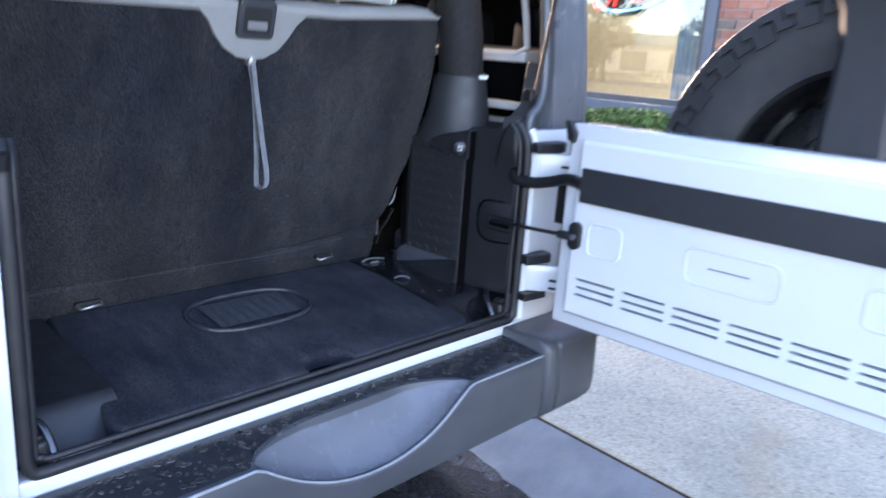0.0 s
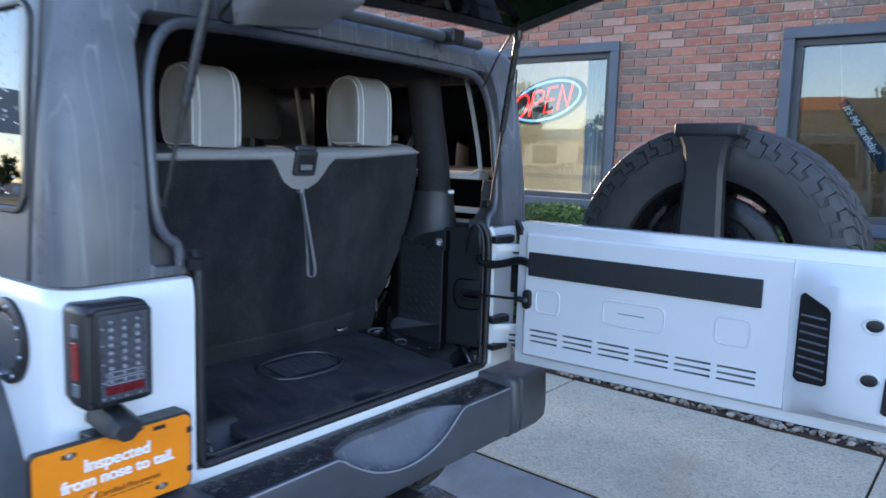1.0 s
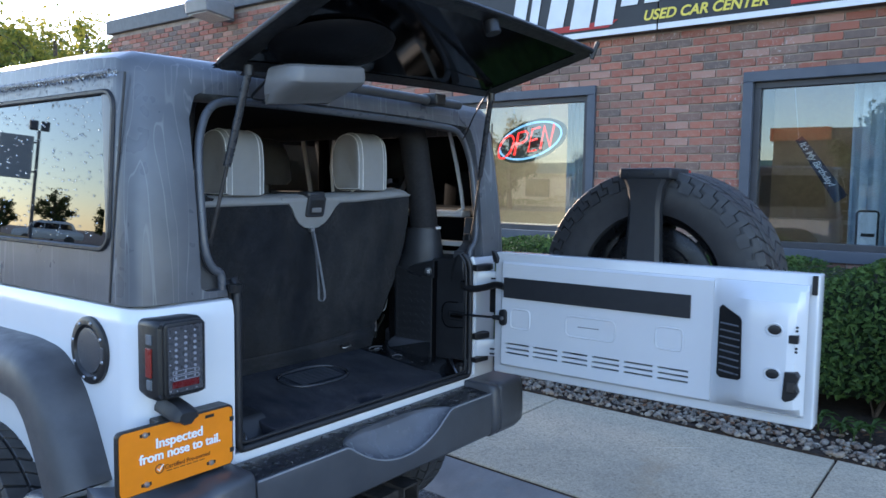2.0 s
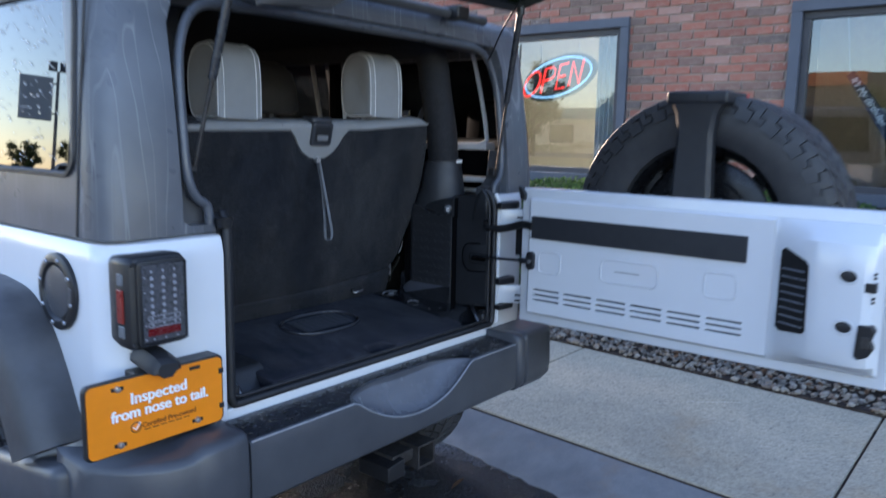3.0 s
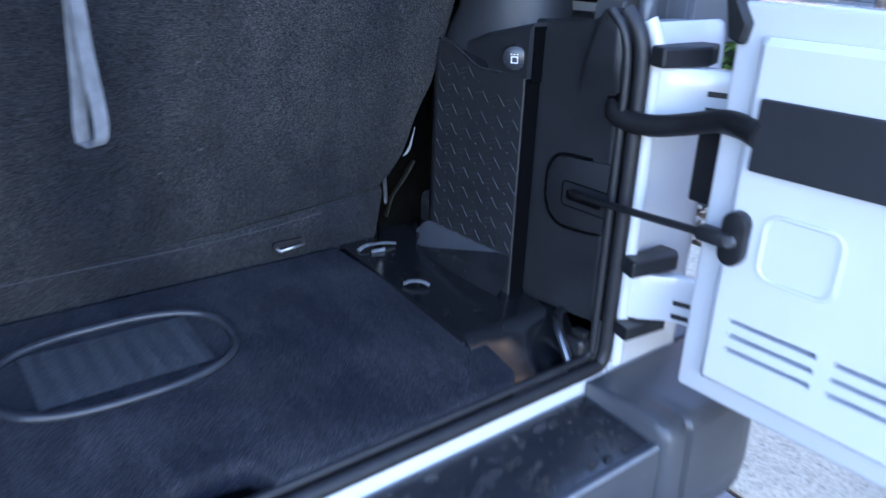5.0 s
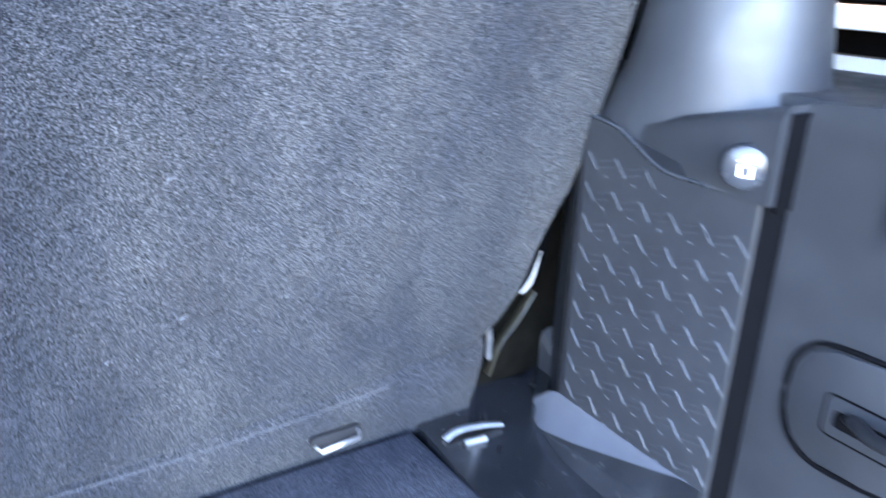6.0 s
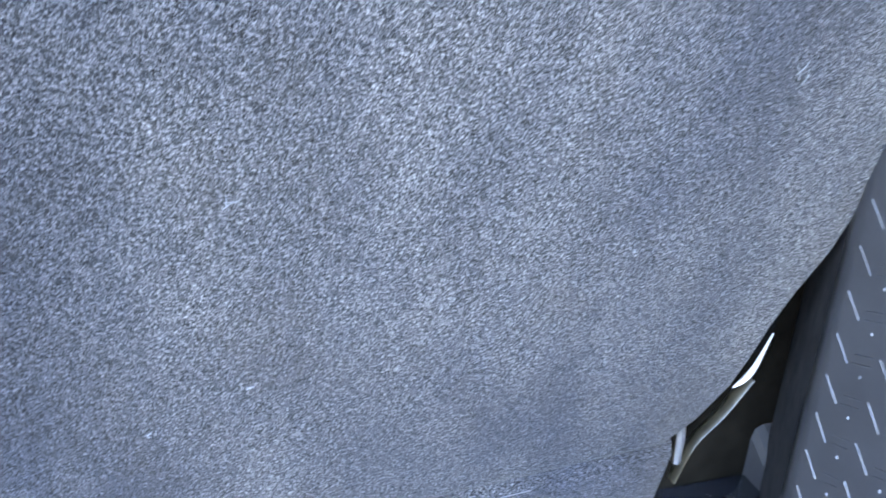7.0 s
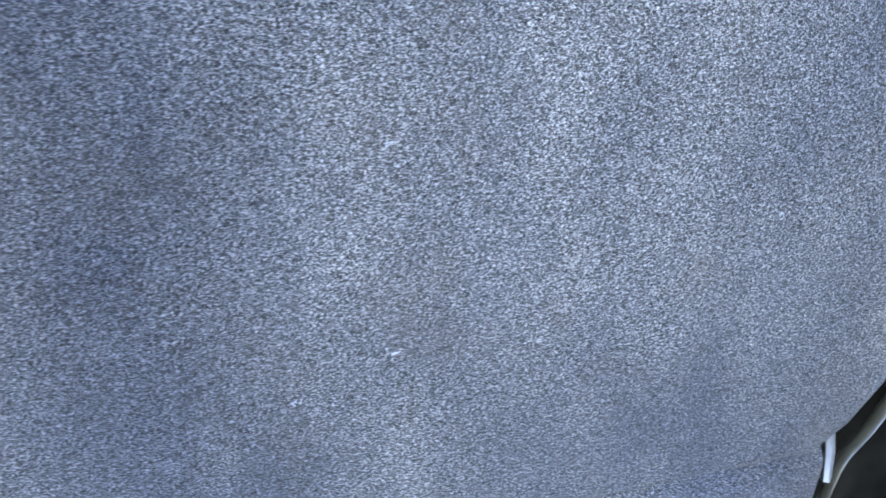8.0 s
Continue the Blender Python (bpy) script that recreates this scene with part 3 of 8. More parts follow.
part("joint_bed", box(KERB_X + 0.26, BED_X - 0.32, -13.0, 11.0, -0.1, PAVE_Z - 0.012), SOIL, pav)

gk = [-8.0, -3.0, -2.5, -1.6, -1.0, -0.5, 0.0, 0.5, 1.0, 1.4, 2.0, 3.0, 8.0]
# darker strip over the slab fronts paints the kerb face's shade
part("kerb_face", prism([(kerb(y) - 0.004, y) for y in gk] + [(kerb(y) + 0.004, y) for y in gk[::-1]], "z", -0.05, PAVE_Z - 0.022), GUTTER, pav, "kerb face, darker for the shade on it")
part("kerb_joint", prism([(kerb(y) - 0.008, y) for y in gk] + [(kerb(y) + 0.003, y) for y in gk[::-1]], "z", -0.04, PAVE_Z - 0.0085), SOIL, pav, "dark joint along the kerb")
part("scratch", tube([(2.225, -0.097, PAVE_Z + 0.001), (2.31, -0.205, PAVE_Z + 0.001), (2.401, -0.318, PAVE_Z + 0.001)], [0.0006, 0.0014, 0.0006], 4), PALE, pav, "pale scratch in the concrete")
rows = []
rnd = random.Random(5)
for y in [-13.0, -3.0] + [-1.7 + 0.06 * k for k in range(54)] + [3.0, 11.0]:
    xk, xg = kerb(y), kerb(y) - 0.38 + 0.09 * max(-1.6, min(1.4, y)) + rnd.uniform(-0.012, 0.012)
    rows.append([(xg, y, -0.1), (xk + 0.02, y, -0.1), (xk + 0.02, y, PAVE_Z - 0.016), (xk - 0.01, y, PAVE_Z - 0.014), ((xk + xg) / 2, y, 0.030), (xg, y, 0.004)])
part("gutter", loft(rows, True, True), GUTTER, pav, "smooth grey concrete gutter apron", smooth=30)
tagged(part("verge", box(-36, -15, -60, 60, -0.1, 0.03), VERGE), "dry sunlit grass across the car park", "lawn", kind="structure")

# gravel along the bed


def pebble(rnd):
    b = bmesh.new()
    bmesh.ops.create_icosphere(b, subdivisions=1, radius=1.0)
    for v in b.verts:
        v.co *= rnd.uniform(0.78, 1.15)
    return b


rnd = random.Random(5)
base = [pebble(rnd) for _ in range(6)]
shapes = [([v.co.copy() for v in q.verts], [[v.index for v in f.verts] for f in q.faces]) for q in base]
vs, fs = [], []
for i in range(3400):
    y = rnd.uniform(-4.2, 4.2) if i < 2700 else rnd.uniform(-9, 9)
    x = bed(y) + abs(rnd.gauss(0.0, 0.22)) - 0.01
    if x > bed(y) + 0.66:
        continue
    s = rnd.uniform(0.007, 0.021) * (1.25 if rnd.random() < 0.15 else 1.0)
    m = pose(x, y, PAVE_Z + 0.012 + s * 0.35 + rnd.uniform(0, 0.012), rnd.uniform(-25, 25), rnd.uniform(-25, 25), rnd.uniform(0, 360))
    co, fa = shapes[i % 6]
    k = len(vs)
    vs += [m @ Vector((c.x * s * 1.25, c.y * s, c.z * s * 0.7)) for c in co]
    fs += [[k + j for j in f] for f in fa]
for q in base:
    q.free()
me = bpy.data.meshes.new("gravel")
me.from_pydata(vs, [], fs)
me.materials.append(STONE)
for p in me.polygons:
    p.use_smooth = True
def litter(n, x0, x1, y0, y1, z, size, seed):
    r2 = random.Random(seed)
    v2, f2 = [], []
    for _ in range(n):
        m = pose(r2.uniform(x0, x1), r2.uniform(y0, y1), z + r2.uniform(0.004, 0.03), r2.uniform(-30, 30), r2.uniform(-30, 30), r2.uniform(0, 360))
        q = size * r2.uniform(0.6, 1.4)
        k = len(v2)
        v2 += [m @ Vector((a * q, b * q, c * q)) for a, b, c in ((0, -1, 0), (0.45, -0.2, 0.12), (0.35, 0.5, 0.1), (0, 1, 0.05), (-0.4, 0.4, 0.15), (-0.45, -0.3, 0.1))]
        f2 += [(k, k + 1, k + 2, k + 3), (k, k + 3, k + 4, k + 5)]
    lm = bpy.data.meshes.new("leaf_litter")
    lm.from_pydata(v2, [], f2)
    lm.materials.append(LITTER)
    return lm


tagged(new("leaf_litter", litter(900, BED_X + 0.01, BED_X + 0.45, -4, 4, PAVE_Z + 0.01, 0.020, 31)), "brown dry leaves scattered among the pebbles", "leaves", kind="stuff")
for x, y, s2, turn in ((0.755, 0.30, 0.028, 20), (1.03, -0.31, 0.014, 60), (0.98, -0.36, 0.017, 110)):
    lf = new("fallen_leaf", litter(1, 0, 0, 0, 0, 0.0, s2, turn))
    lf.matrix_world = pose(x, y, 0.004, 0, 0, turn)
    tagged(lf, "reddish brown fallen leaf lying on the ground", "leaf", group="fallen leaves")
tagged(new("gravel", me), "loose grey and tan pebbles along the pavement edge", "gravel", kind="stuff")


# leaves: a mesh of many small folded leaves


def leaf_mesh(name, places, material, size, rnd):
    vs, fs = [], []
    for p, out in places:
        s = size * rnd.uniform(0.65, 1.35)
        d = (Vector(out) + Vector((rnd.uniform(-1, 1), rnd.uniform(-1, 1), rnd.uniform(-0.6, 1))) * 0.9).normalized()
        q = d.to_track_quat("Z", "Y") @ Euler((0, 0, rnd.uniform(0, 6.28))).to_quaternion()
        k = len(vs)
        for u, v, h in ((0, -0.5, 0), (0.26, 0.0, 0.10), (0, 0.55, -0.03), (-0.26, 0.0, 0.10)):
            vs.append(Vector(p) + q @ Vector((u * s, v * s, h * s)))
        fs += [(k, k + 1, k + 2), (k, k + 2, k + 3)]
    me = bpy.data.meshes.new(name)
    me.from_pydata(vs, [], fs)
    me.materials.append(material)
    return me


def hedge(name, x0, x1, y0, y1, z1, n, seed, label):
    rnd = random.Random(seed)
    h = thing(name, label, "hedge")
    pl = []
    while len(pl) < n:
        y = rnd.uniform(y0, y1)
        bulge = 0.10 * math.sin(y * 3.1 + seed) + 0.07 * math.sin(y * 7.3)
        a = rnd.random()
        xf = x0 - bulge
        zt = z1 + 0.05 * math.sin(y * 4.3 + 1) + 0.03 * math.sin(y * 11)
        if a < 0.5:
            z = PAVE_Z + 0.16 + (zt - PAVE_Z - 0.16) * rnd.random() ** 0.8
            under = max(0.0, 0.35 - z) * 0.8
            p = (xf + under + abs(rnd.gauss(0, 0.05)) + 0.10 * max(0, (z - zt + 0.25) / 0.25) ** 2, y, z)
            o = (-1, 0, 0.35)
        elif a < 0.92:
            p = (rnd.uniform(xf + 0.05, x1), y, zt - abs(rnd.gauss(0, 0.04)))
            o = (-0.2, 0, 1)
        else:
            p = (xf + rnd.uniform(0.05, 0.3), y, rnd.uniform(0.3, zt))
            o = (-1, 0, 0.2)
        pl.append((p, o))
    lm = new("foliage", leaf_mesh("foliage", pl, HEDGE, 0.043, rnd))
    lm.parent = h
    # dark sheet inside the hedge stands for the shade between the leaves
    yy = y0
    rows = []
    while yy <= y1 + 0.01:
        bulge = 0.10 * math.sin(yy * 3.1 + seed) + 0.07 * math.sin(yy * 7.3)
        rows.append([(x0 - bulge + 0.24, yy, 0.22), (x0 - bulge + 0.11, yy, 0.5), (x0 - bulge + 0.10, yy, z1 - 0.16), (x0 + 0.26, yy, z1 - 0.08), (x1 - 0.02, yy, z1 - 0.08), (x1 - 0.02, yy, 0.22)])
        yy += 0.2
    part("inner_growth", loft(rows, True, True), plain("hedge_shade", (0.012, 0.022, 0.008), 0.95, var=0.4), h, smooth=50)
    for k in range(int((y1 - y0) / 0.55)):
        y = y0 + 0.3 + 0.55 * k
        x = x0 + 0.35 + rnd.uniform(-0.05, 0.1)
        st = bmesh.new()
        for q in range(3):
            tube([(x, y, PAVE_Z), (x + rnd.uniform(-0.06, 0.06), y + rnd.uniform(-0.1, 0.1), 0.22), (x + rnd.uniform(-0.15, 0.1), y + rnd.uniform(-0.2, 0.2), 0.45)], [0.014, 0.010, 0.006], 5, st)
        part("stem", st, BARK, h)
    return h


hedge("hedge", 3.22, WALL_X - 0.05, -4.6, 3.6, 1.05, 42000, 1, "dense clipped green hedge under the shop windows")

# ---------------------------------------------------------------- the car
car = thing("car", "white off-road car with a dark hardtop, tailgate and rear glass open", "car")
HX, BELT = 0.80, 1.215   # half width of the tub, height of the belt line


# --- tub: rear corner panels as one shell each side
def corner_panel(s):
    """Side and rear corner of the tub, a sheet 30 mm thick that turns the rear corner."""
    n = 8
    r, ox = (0.085, HX + 0.03) if s < 0 else (0.13, HX)
    path = [(ox, 0.98)]
    cx, cy = ox - r, 0.005 + r
    for i in range(n + 1):
        a = radians(-90 * i / n)
        path.append((cx + r * math.cos(a), cy + r * math.sin(a)))
    path.append((0.553, 0.005))
    inner = [(ox - 0.035, 0.98)]
    r2 = r - 0.035
    for i in range(n + 1):
        a = radians(-90 * i / n)
        inner.append((cx + r2 * math.cos(a), cy + r2 * math.sin(a)))
    inner.append((0.553, 0.04))
    rows = []
    up = 0.0 if s < 0 else 0.034       # the hinge side stands higher under the hardtop
    for z0, k in ((0.60, 0.0), (0.755, 0.0), (0.80, 0.0), (1.0, 0.0), (1.17, 0.0), (1.195, 0.004), (1.21, 0.010), (BELT, 0.022)):
        z = z0 + (up if z0 > 1.1 else 0.0)
        k = k * (0.35 if s > 0 else 1.0)
        ring = [(s * (x - (k if i < len(path) - 1 else 0)), y + (k if y < 0.5 else 0), z) for i, (x, y) in enumerate(path)]
        ring += [(s * x, y, z) for x, y in reversed(inner)]
        rows.append(ring)
    return loft(rows, True, True)


part("tub_corner", corner_panel(-1), PAINT, car, "white rear corner panel", smooth=35)
part("tub_corner", corner_panel(1), PAINT, car, "white rear corner panel", smooth=35)
# sill under the opening
part("rear_sill", box(-0.553, 0.553, 0.004, 0.05, 0.60, 0.792, 0.006), PAINT, car)
# forward half of the body, out of sight behind the seats
for s in (-1, 1):
    part("side_door", box(min(s * (HX + 0.028), s * (HX - 0.03)), max(s * (HX + 0.028), s * (HX - 0.03)), 0.984, 2.12, 0.46, BELT, 0.012), PAINT, car)
part("bonnet", prism([(2.12, 0.62), (3.42, 0.62), (3.44, 1.08), (3.2, 1.14), (2.12, 1.235)], "x", -0.66, 0.66, 0.03), PAINT, car, smooth=40)
part("underbody", box(-0.62, 0.62, 0.10, 3.3, 0.48, 0.60, 0.01), DARK_STEEL, car)
part("load_floor", box(-0.78, 0.78, 0.05, 2.1, 0.70, 0.735), SHADE_BLACK, car)
for s in (-1, 1):
    part("wheel_house", prism([(0.32, 0.60), (1.25, 0.60), (1.25, 0.83), (1.12, 0.93), (0.46, 0.93), (0.32, 0.83)], "x", min(s * 0.56, s * 0.78), max(s * 0.56, s * 0.78), 0.01), TRIM, car)
    part("front_wing", prism([(2.25, 0.85), (2.45, 1.06), (3.35, 1.06), (3.5, 0.95), (3.5, 0.88), (3.35, 0.98), (2.5, 0.98), (2.33, 0.82)], "x", min(s * 0.62, s * 0.95), max(s * 0.62, s * 0.95), 0.015), FLARE, car, smooth=40)

# --- hardtop
HR = 1.785
ht = new("hardtop")
ht["label"] = "dark grey hardtop streaked with dried water"
ht.parent = car


def lean(z):
    """How far the hardtop's back leans forwards at height z."""
    return 0.02 + 0.06 * max(0.0, (z - BELT) / (HR - BELT)) ** 1.5


def tuck(z):
    """How far the hardtop's sides lean in."""
    return 0.03 * max(0.0, (z - BELT) / (HR - BELT)) ** 1.3


def pillar(s):
    rows = []
    for z in (BELT + 0.004, 1.3, 1.4, 1.5, 1.6, 1.68, 1.74, HR):
        o = HX + 0.026 - tuck(z)
        y = lean(z)
        xi = 0.642 if z < 1.70 else 0.642 - 0.10 * ((z - 1.70) / (HR - 1.70)) ** 2
        pts = [(o, y + 0.125), (o, y + 0.06), (o - 0.008, y + 0.03), (o - 0.028, y + 0.008), (o - 0.05, y), (xi, y), (xi - 0.004, y + 0.035), (xi + 0.03, y + 0.05), (o - 0.05, y + 0.06), (o - 0.035, y + 0.125)]
        rows.append([(s * a, b, z) for a, b in pts])
    return loft(rows, True, True)


for s in (-1, 1):
    part("rear_pillar", pillar(s), HARDTOP, ht, smooth=40)
    sm = [(s * (HX + 0.0275 - tuck(z)), 0.092 + 0.035 * (1.752 - z) / 0.507, z) for z in (1.222, 1.35, 1.5, 1.65, 1.78)]
    part("corner_groove", tube(sm, 0.0032, 6), SEAL, ht, "dark groove at the hardtop corner")
    # side frames round the long quarter window
    x0 = HX + 0.026
    w0, z0, z1 = 0.115, 1.355, 1.735

    def strip(ya, yb, za, zb):
        rows = []
        for z in (za, (za + zb) / 2, zb):
            o = x0 - tuck(z)
            rows.append([(s * o, ya, z), (s * o, yb, z), (s * (o - 0.035), yb, z), (s * (o - 0.035), ya, z)])
        return loft(rows, True, True)

    sd = strip(0.145, 1.02, BELT + 0.004, z0)
    join(sd, strip(0.145, 1.02, z1, HR))
    join(sd, strip(0.905, 1.02, z0, z1))
    part("side_wall", sd, HARDTOP, ht)
    # near-black sheets stand in for the shade inside the hardtop
    ln = [[(s * (x0 - tuck(z) - 0.039), y, z) for y in (0.17, 1.0)] + [(s * (x0 - tuck(z) - 0.036), y, z) for y in (1.0, 0.17)] for z in (BELT + 0.03, z0 - 0.028)]
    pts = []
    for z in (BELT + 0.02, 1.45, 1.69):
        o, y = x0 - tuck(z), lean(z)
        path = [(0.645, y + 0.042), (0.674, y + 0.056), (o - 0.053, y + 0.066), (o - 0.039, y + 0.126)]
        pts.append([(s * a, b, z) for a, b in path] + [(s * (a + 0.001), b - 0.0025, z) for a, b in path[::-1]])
    part("pillar_liner", loft(pts, True, True), SHADE_BLACK, ht, "near-black sheet for the shade inside the pillar")
    part("side_liner", loft(ln, True, True), SHADE_BLACK, ht, "near-black sheet for the shade under the side window")
    def side_x(z):
        return s * (HX + 0.026 - tuck(z))
    ring = [(a, b) for a, b in rrect(w0 + 0.02, 0.91, z0 - 0.004, z1 + 0.004, 0.045)]
    part("window_seal", tube([(side_x(b) + s * 0.002, a, b) for a, b in ring], 0.007, 6, loop=True, up=(1, 0, 0)), SEAL, ht)
    qb = bmesh.new()
    fr = [qb.verts.new((side_x(b) - s * 0.004, a, b)) for a, b in ring]
    qb.faces.new(fr)
    q = part("quarter_glass", qb, QTINT, ht, "dark tinted side window beaded with rain")
    q.visible_shadow = False

rows = []
for y, dz, inn in ((0.0, -0.024, 0.052), (0.008, -0.016, 0.030), (0.03, 0.0, 0.009), (0.06, 0.010, 0.0), (0.3, 0.024, 0.0), (1.0, 0.03, 0.0), (2.0, 0.018, 0.0), (2.16, -0.02, 0.02)):
    y = y + lean(HR)
    h = HX - 0.002 - inn
    top = HR + 0.046 + dz
    rows.append([(-h + 0.03, y, HR - 0.006), (-h, y, HR - 0.002), (-h + 0.004, y, top - 0.022), (-h + 0.05, y, top), (-0.3, y, top + 0.012), (0.3, y, top + 0.012), (h - 0.05, y, top), (h - 0.004, y, top - 0.022), (h, y, HR - 0.002), (h - 0.03, y, HR - 0.006)])
part("roof_panel", loft(rows, True, True), HARDTOP, ht, smooth=45)
for s in (-1, 1):
    part("rain_gutter", tube([(s * 0.799, 0.16 + 0.1 * k, HR + 0.001) for k in range(20)], 0.0075, 8), HARDTOP, ht, smooth=60)
# rear header over the opening
rows = []
for x in (-0.642, -0.6, -0.3, 0.0, 0.3, 0.6, 0.642):
    d = 0.0 if abs(x) < 0.55 else 0.012
    y = lean(HR)
    rows.append([(x, y, HR - 0.002), (x, y - 0.002, 1.762 - d), (x, y + 0.02, 1.752 - d), (x, y + 0.10, 1.748 - d), (x, y + 0.12, HR - 0.002)])
part("rear_header", loft(rows, True, True), HARDTOP, ht, smooth=40)
part("headliner", box(-0.76, 0.76, 0.16, 2.1, HR - 0.018, HR - 0.0075), LINER, ht)

# opening seal all round: hardtop part and tub part
lower = [(0.569, 1.236), (0.570, 1.262), (0.576, 1.283), (0.594, 1.294), (0.610, 1.319), (0.619, 1.357), (0.621, 1.42), (0.618, 1.56), (0.606, 1.64), (0.575, 1.705), (0.52, 1.737), (0.40, 1.744)]
path = [(-x, z) for x, z in lower] + [(0.0, 1.746)] + lower[::-1]
pp = smooth_path([(x, lean(z) + 0.012, z) for x, z in path], 4)
part("opening_seal", tube(pp, 0.0115, 10, up=(0, 1, 0)), SEAL_SHINE, ht, "black rubber door seal", smooth=60)
half = [(0.534, 0.034, 1.262), (0.538, 0.016, 1.238), (0.541, 0.008, 1.20), (0.541, 0.006, 1.10), (0.541, 0.006, 0.95), (0.541, 0.006, 0.84), (0.540, 0.006, 0.818), (0.534, 0.006, 0.804), (0.52, 0.006, 0.799), (0.45, 0.006, 0.799), (0.2, 0.006, 0.799)]
pp = smooth_path([(-x, y, z) for x, y, z in half] + half[::-1], 5)
part("tub_seal", tube(pp, 0.0098, 10, up=(0, 1, 0)), SEAL, car, "black rubber tailgate seal", smooth=60)
inner_bead = smooth_path([(-x + 0.015, y + 0.010, z + (0.013 if z < 0.81 else 0.0)) for x, y, z in half] + [(x - 0.015, y + 0.010, z + (0.013 if z < 0.81 else 0.0)) for x, y, z in half[::-1]], 5)
part("seal_lip", tube(inner_bead, 0.0055, 8, up=(0, 1, 0)), SEAL, car, "black rubber inner lip of the seal", smooth=60)
for s in (1,):
    flange = smooth_path([(s * (x + 0.017), y - 0.007, z) for x, y, z in ((0.536, 0.020, 1.252), (0.539, 0.012, 1.236), (0.541, 0.007, 1.21), (0.541, 0.006, 1.10), (0.541, 0.006, 0.95), (0.541, 0.006, 0.80))], 4)
    part("jamb_bead", tube(flange, 0.009, 10, up=(0, 1, 0)), PAINT, car, "white rounded edge of the door opening", smooth=60)
# --- rear bumper
EY = -0.118


def scoop(x):
    """How deep the step is scooped out at x: 0 at its ends, 1 in the middle."""
    u = (x - 0.004) / 0.252
    if abs(u) >= 1:
        return 0.0
    s = 1 - abs(u) ** 2.1
    return s * (1 - 0.35 * max(0.0, (u - 0.55) / 0.45) ** 2)


def bumper_row(x):
    s = scoop(x)
    t = min(1.0, 1.25 * s) ** 0.6
    e = 0.756 - 0.094 * s            # height of the rear edge
    y_top = EY + 0.010 + 0.062 * t   # where the scoop leaves the top
    yb = EY - 0.004 - 0.006 * s
    zt = 0.767 - 0.008 * (0.0 - y_top) / 0.12
    row = [(x, 0.0, 0.768), (x, y_top + 0.006, zt), (x, y_top, zt - 0.0015)]
    for k in (0.06, 0.3, 0.6, 0.9):
        sag = 0.030 * s * math.sin(math.pi * k ** 0.8)
        row.append((x, y_top + (yb + 0.008 - y_top) * k, zt - 0.0015 + (e + 0.002 - zt) * k - sag))
    row += [(x, yb + 0.006, e + 0.0015), (x, yb, e), (x, yb - 0.003, e - 0.006), (x, yb - 0.005 + 0.004 * s, e - 0.025), (x, EY - 0.011, 0.635), (x, EY - 0.006, 0.606), (x, EY + 0.012, 0.592), (x, -0.05, 0.588), (x, 0.0, 0.592)]
    return row


bu = new("rear_bumper")
bu["label"] = "black plastic rear bumper with a scooped step"
bu.parent = car
xs = [-0.585, -0.45, -0.36] + [0.004 + 0.252 * math.sin(radians(a)) for a in range(-90, 91, 6)] + [0.28, 0.4, 0.50]
part("beam", loft([bumper_row(x) for x in xs], True, True), BUMPER, bu, smooth=24)


# the scooped step, skinned in a lighter satin grey than the beam
xp = [0.004 + 0.252 * math.sin(radians(a)) for a in range(-87, 88, 6)]
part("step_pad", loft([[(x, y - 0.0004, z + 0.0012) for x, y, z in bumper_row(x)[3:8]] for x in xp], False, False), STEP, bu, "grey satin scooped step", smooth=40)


part("wet_top", loft([[(x, -0.004, 0.7688), (x, (r3[1][1] - 0.004) * 0.5, (r3[1][2] + 0.768) / 2 + 0.0008), (x, r3[1][1] + 0.001, r3[1][2] + 0.0008)] + ([(x, p[1], p[2] + 0.0008) for p in r3[2:6]] if abs(x - 0.004) > 0.252 else [(x, r3[1][1] + 0.001 - 0.0002 * j, r3[1][2] + 0.0008) for j in range(4)]) for x, r3 in [(x, bumper_row(x)) for x in [-0.584 + 0.0135 * k for k in range(81)]]], False, False), WET, bu, "black bumper top wet with rain", smooth=40)
# bead along the rolled edge, pale to draw its highlight
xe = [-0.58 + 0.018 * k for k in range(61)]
part("edge_bead", tube([Vector(bumper_row(x)[8]) + Vector((0, -0.0005, 0.0005)) for x in xe], 0.0028, 6), EDGE_SHINE, bu, "rolled edge of the bumper, its highlight painted pale", smooth=60)


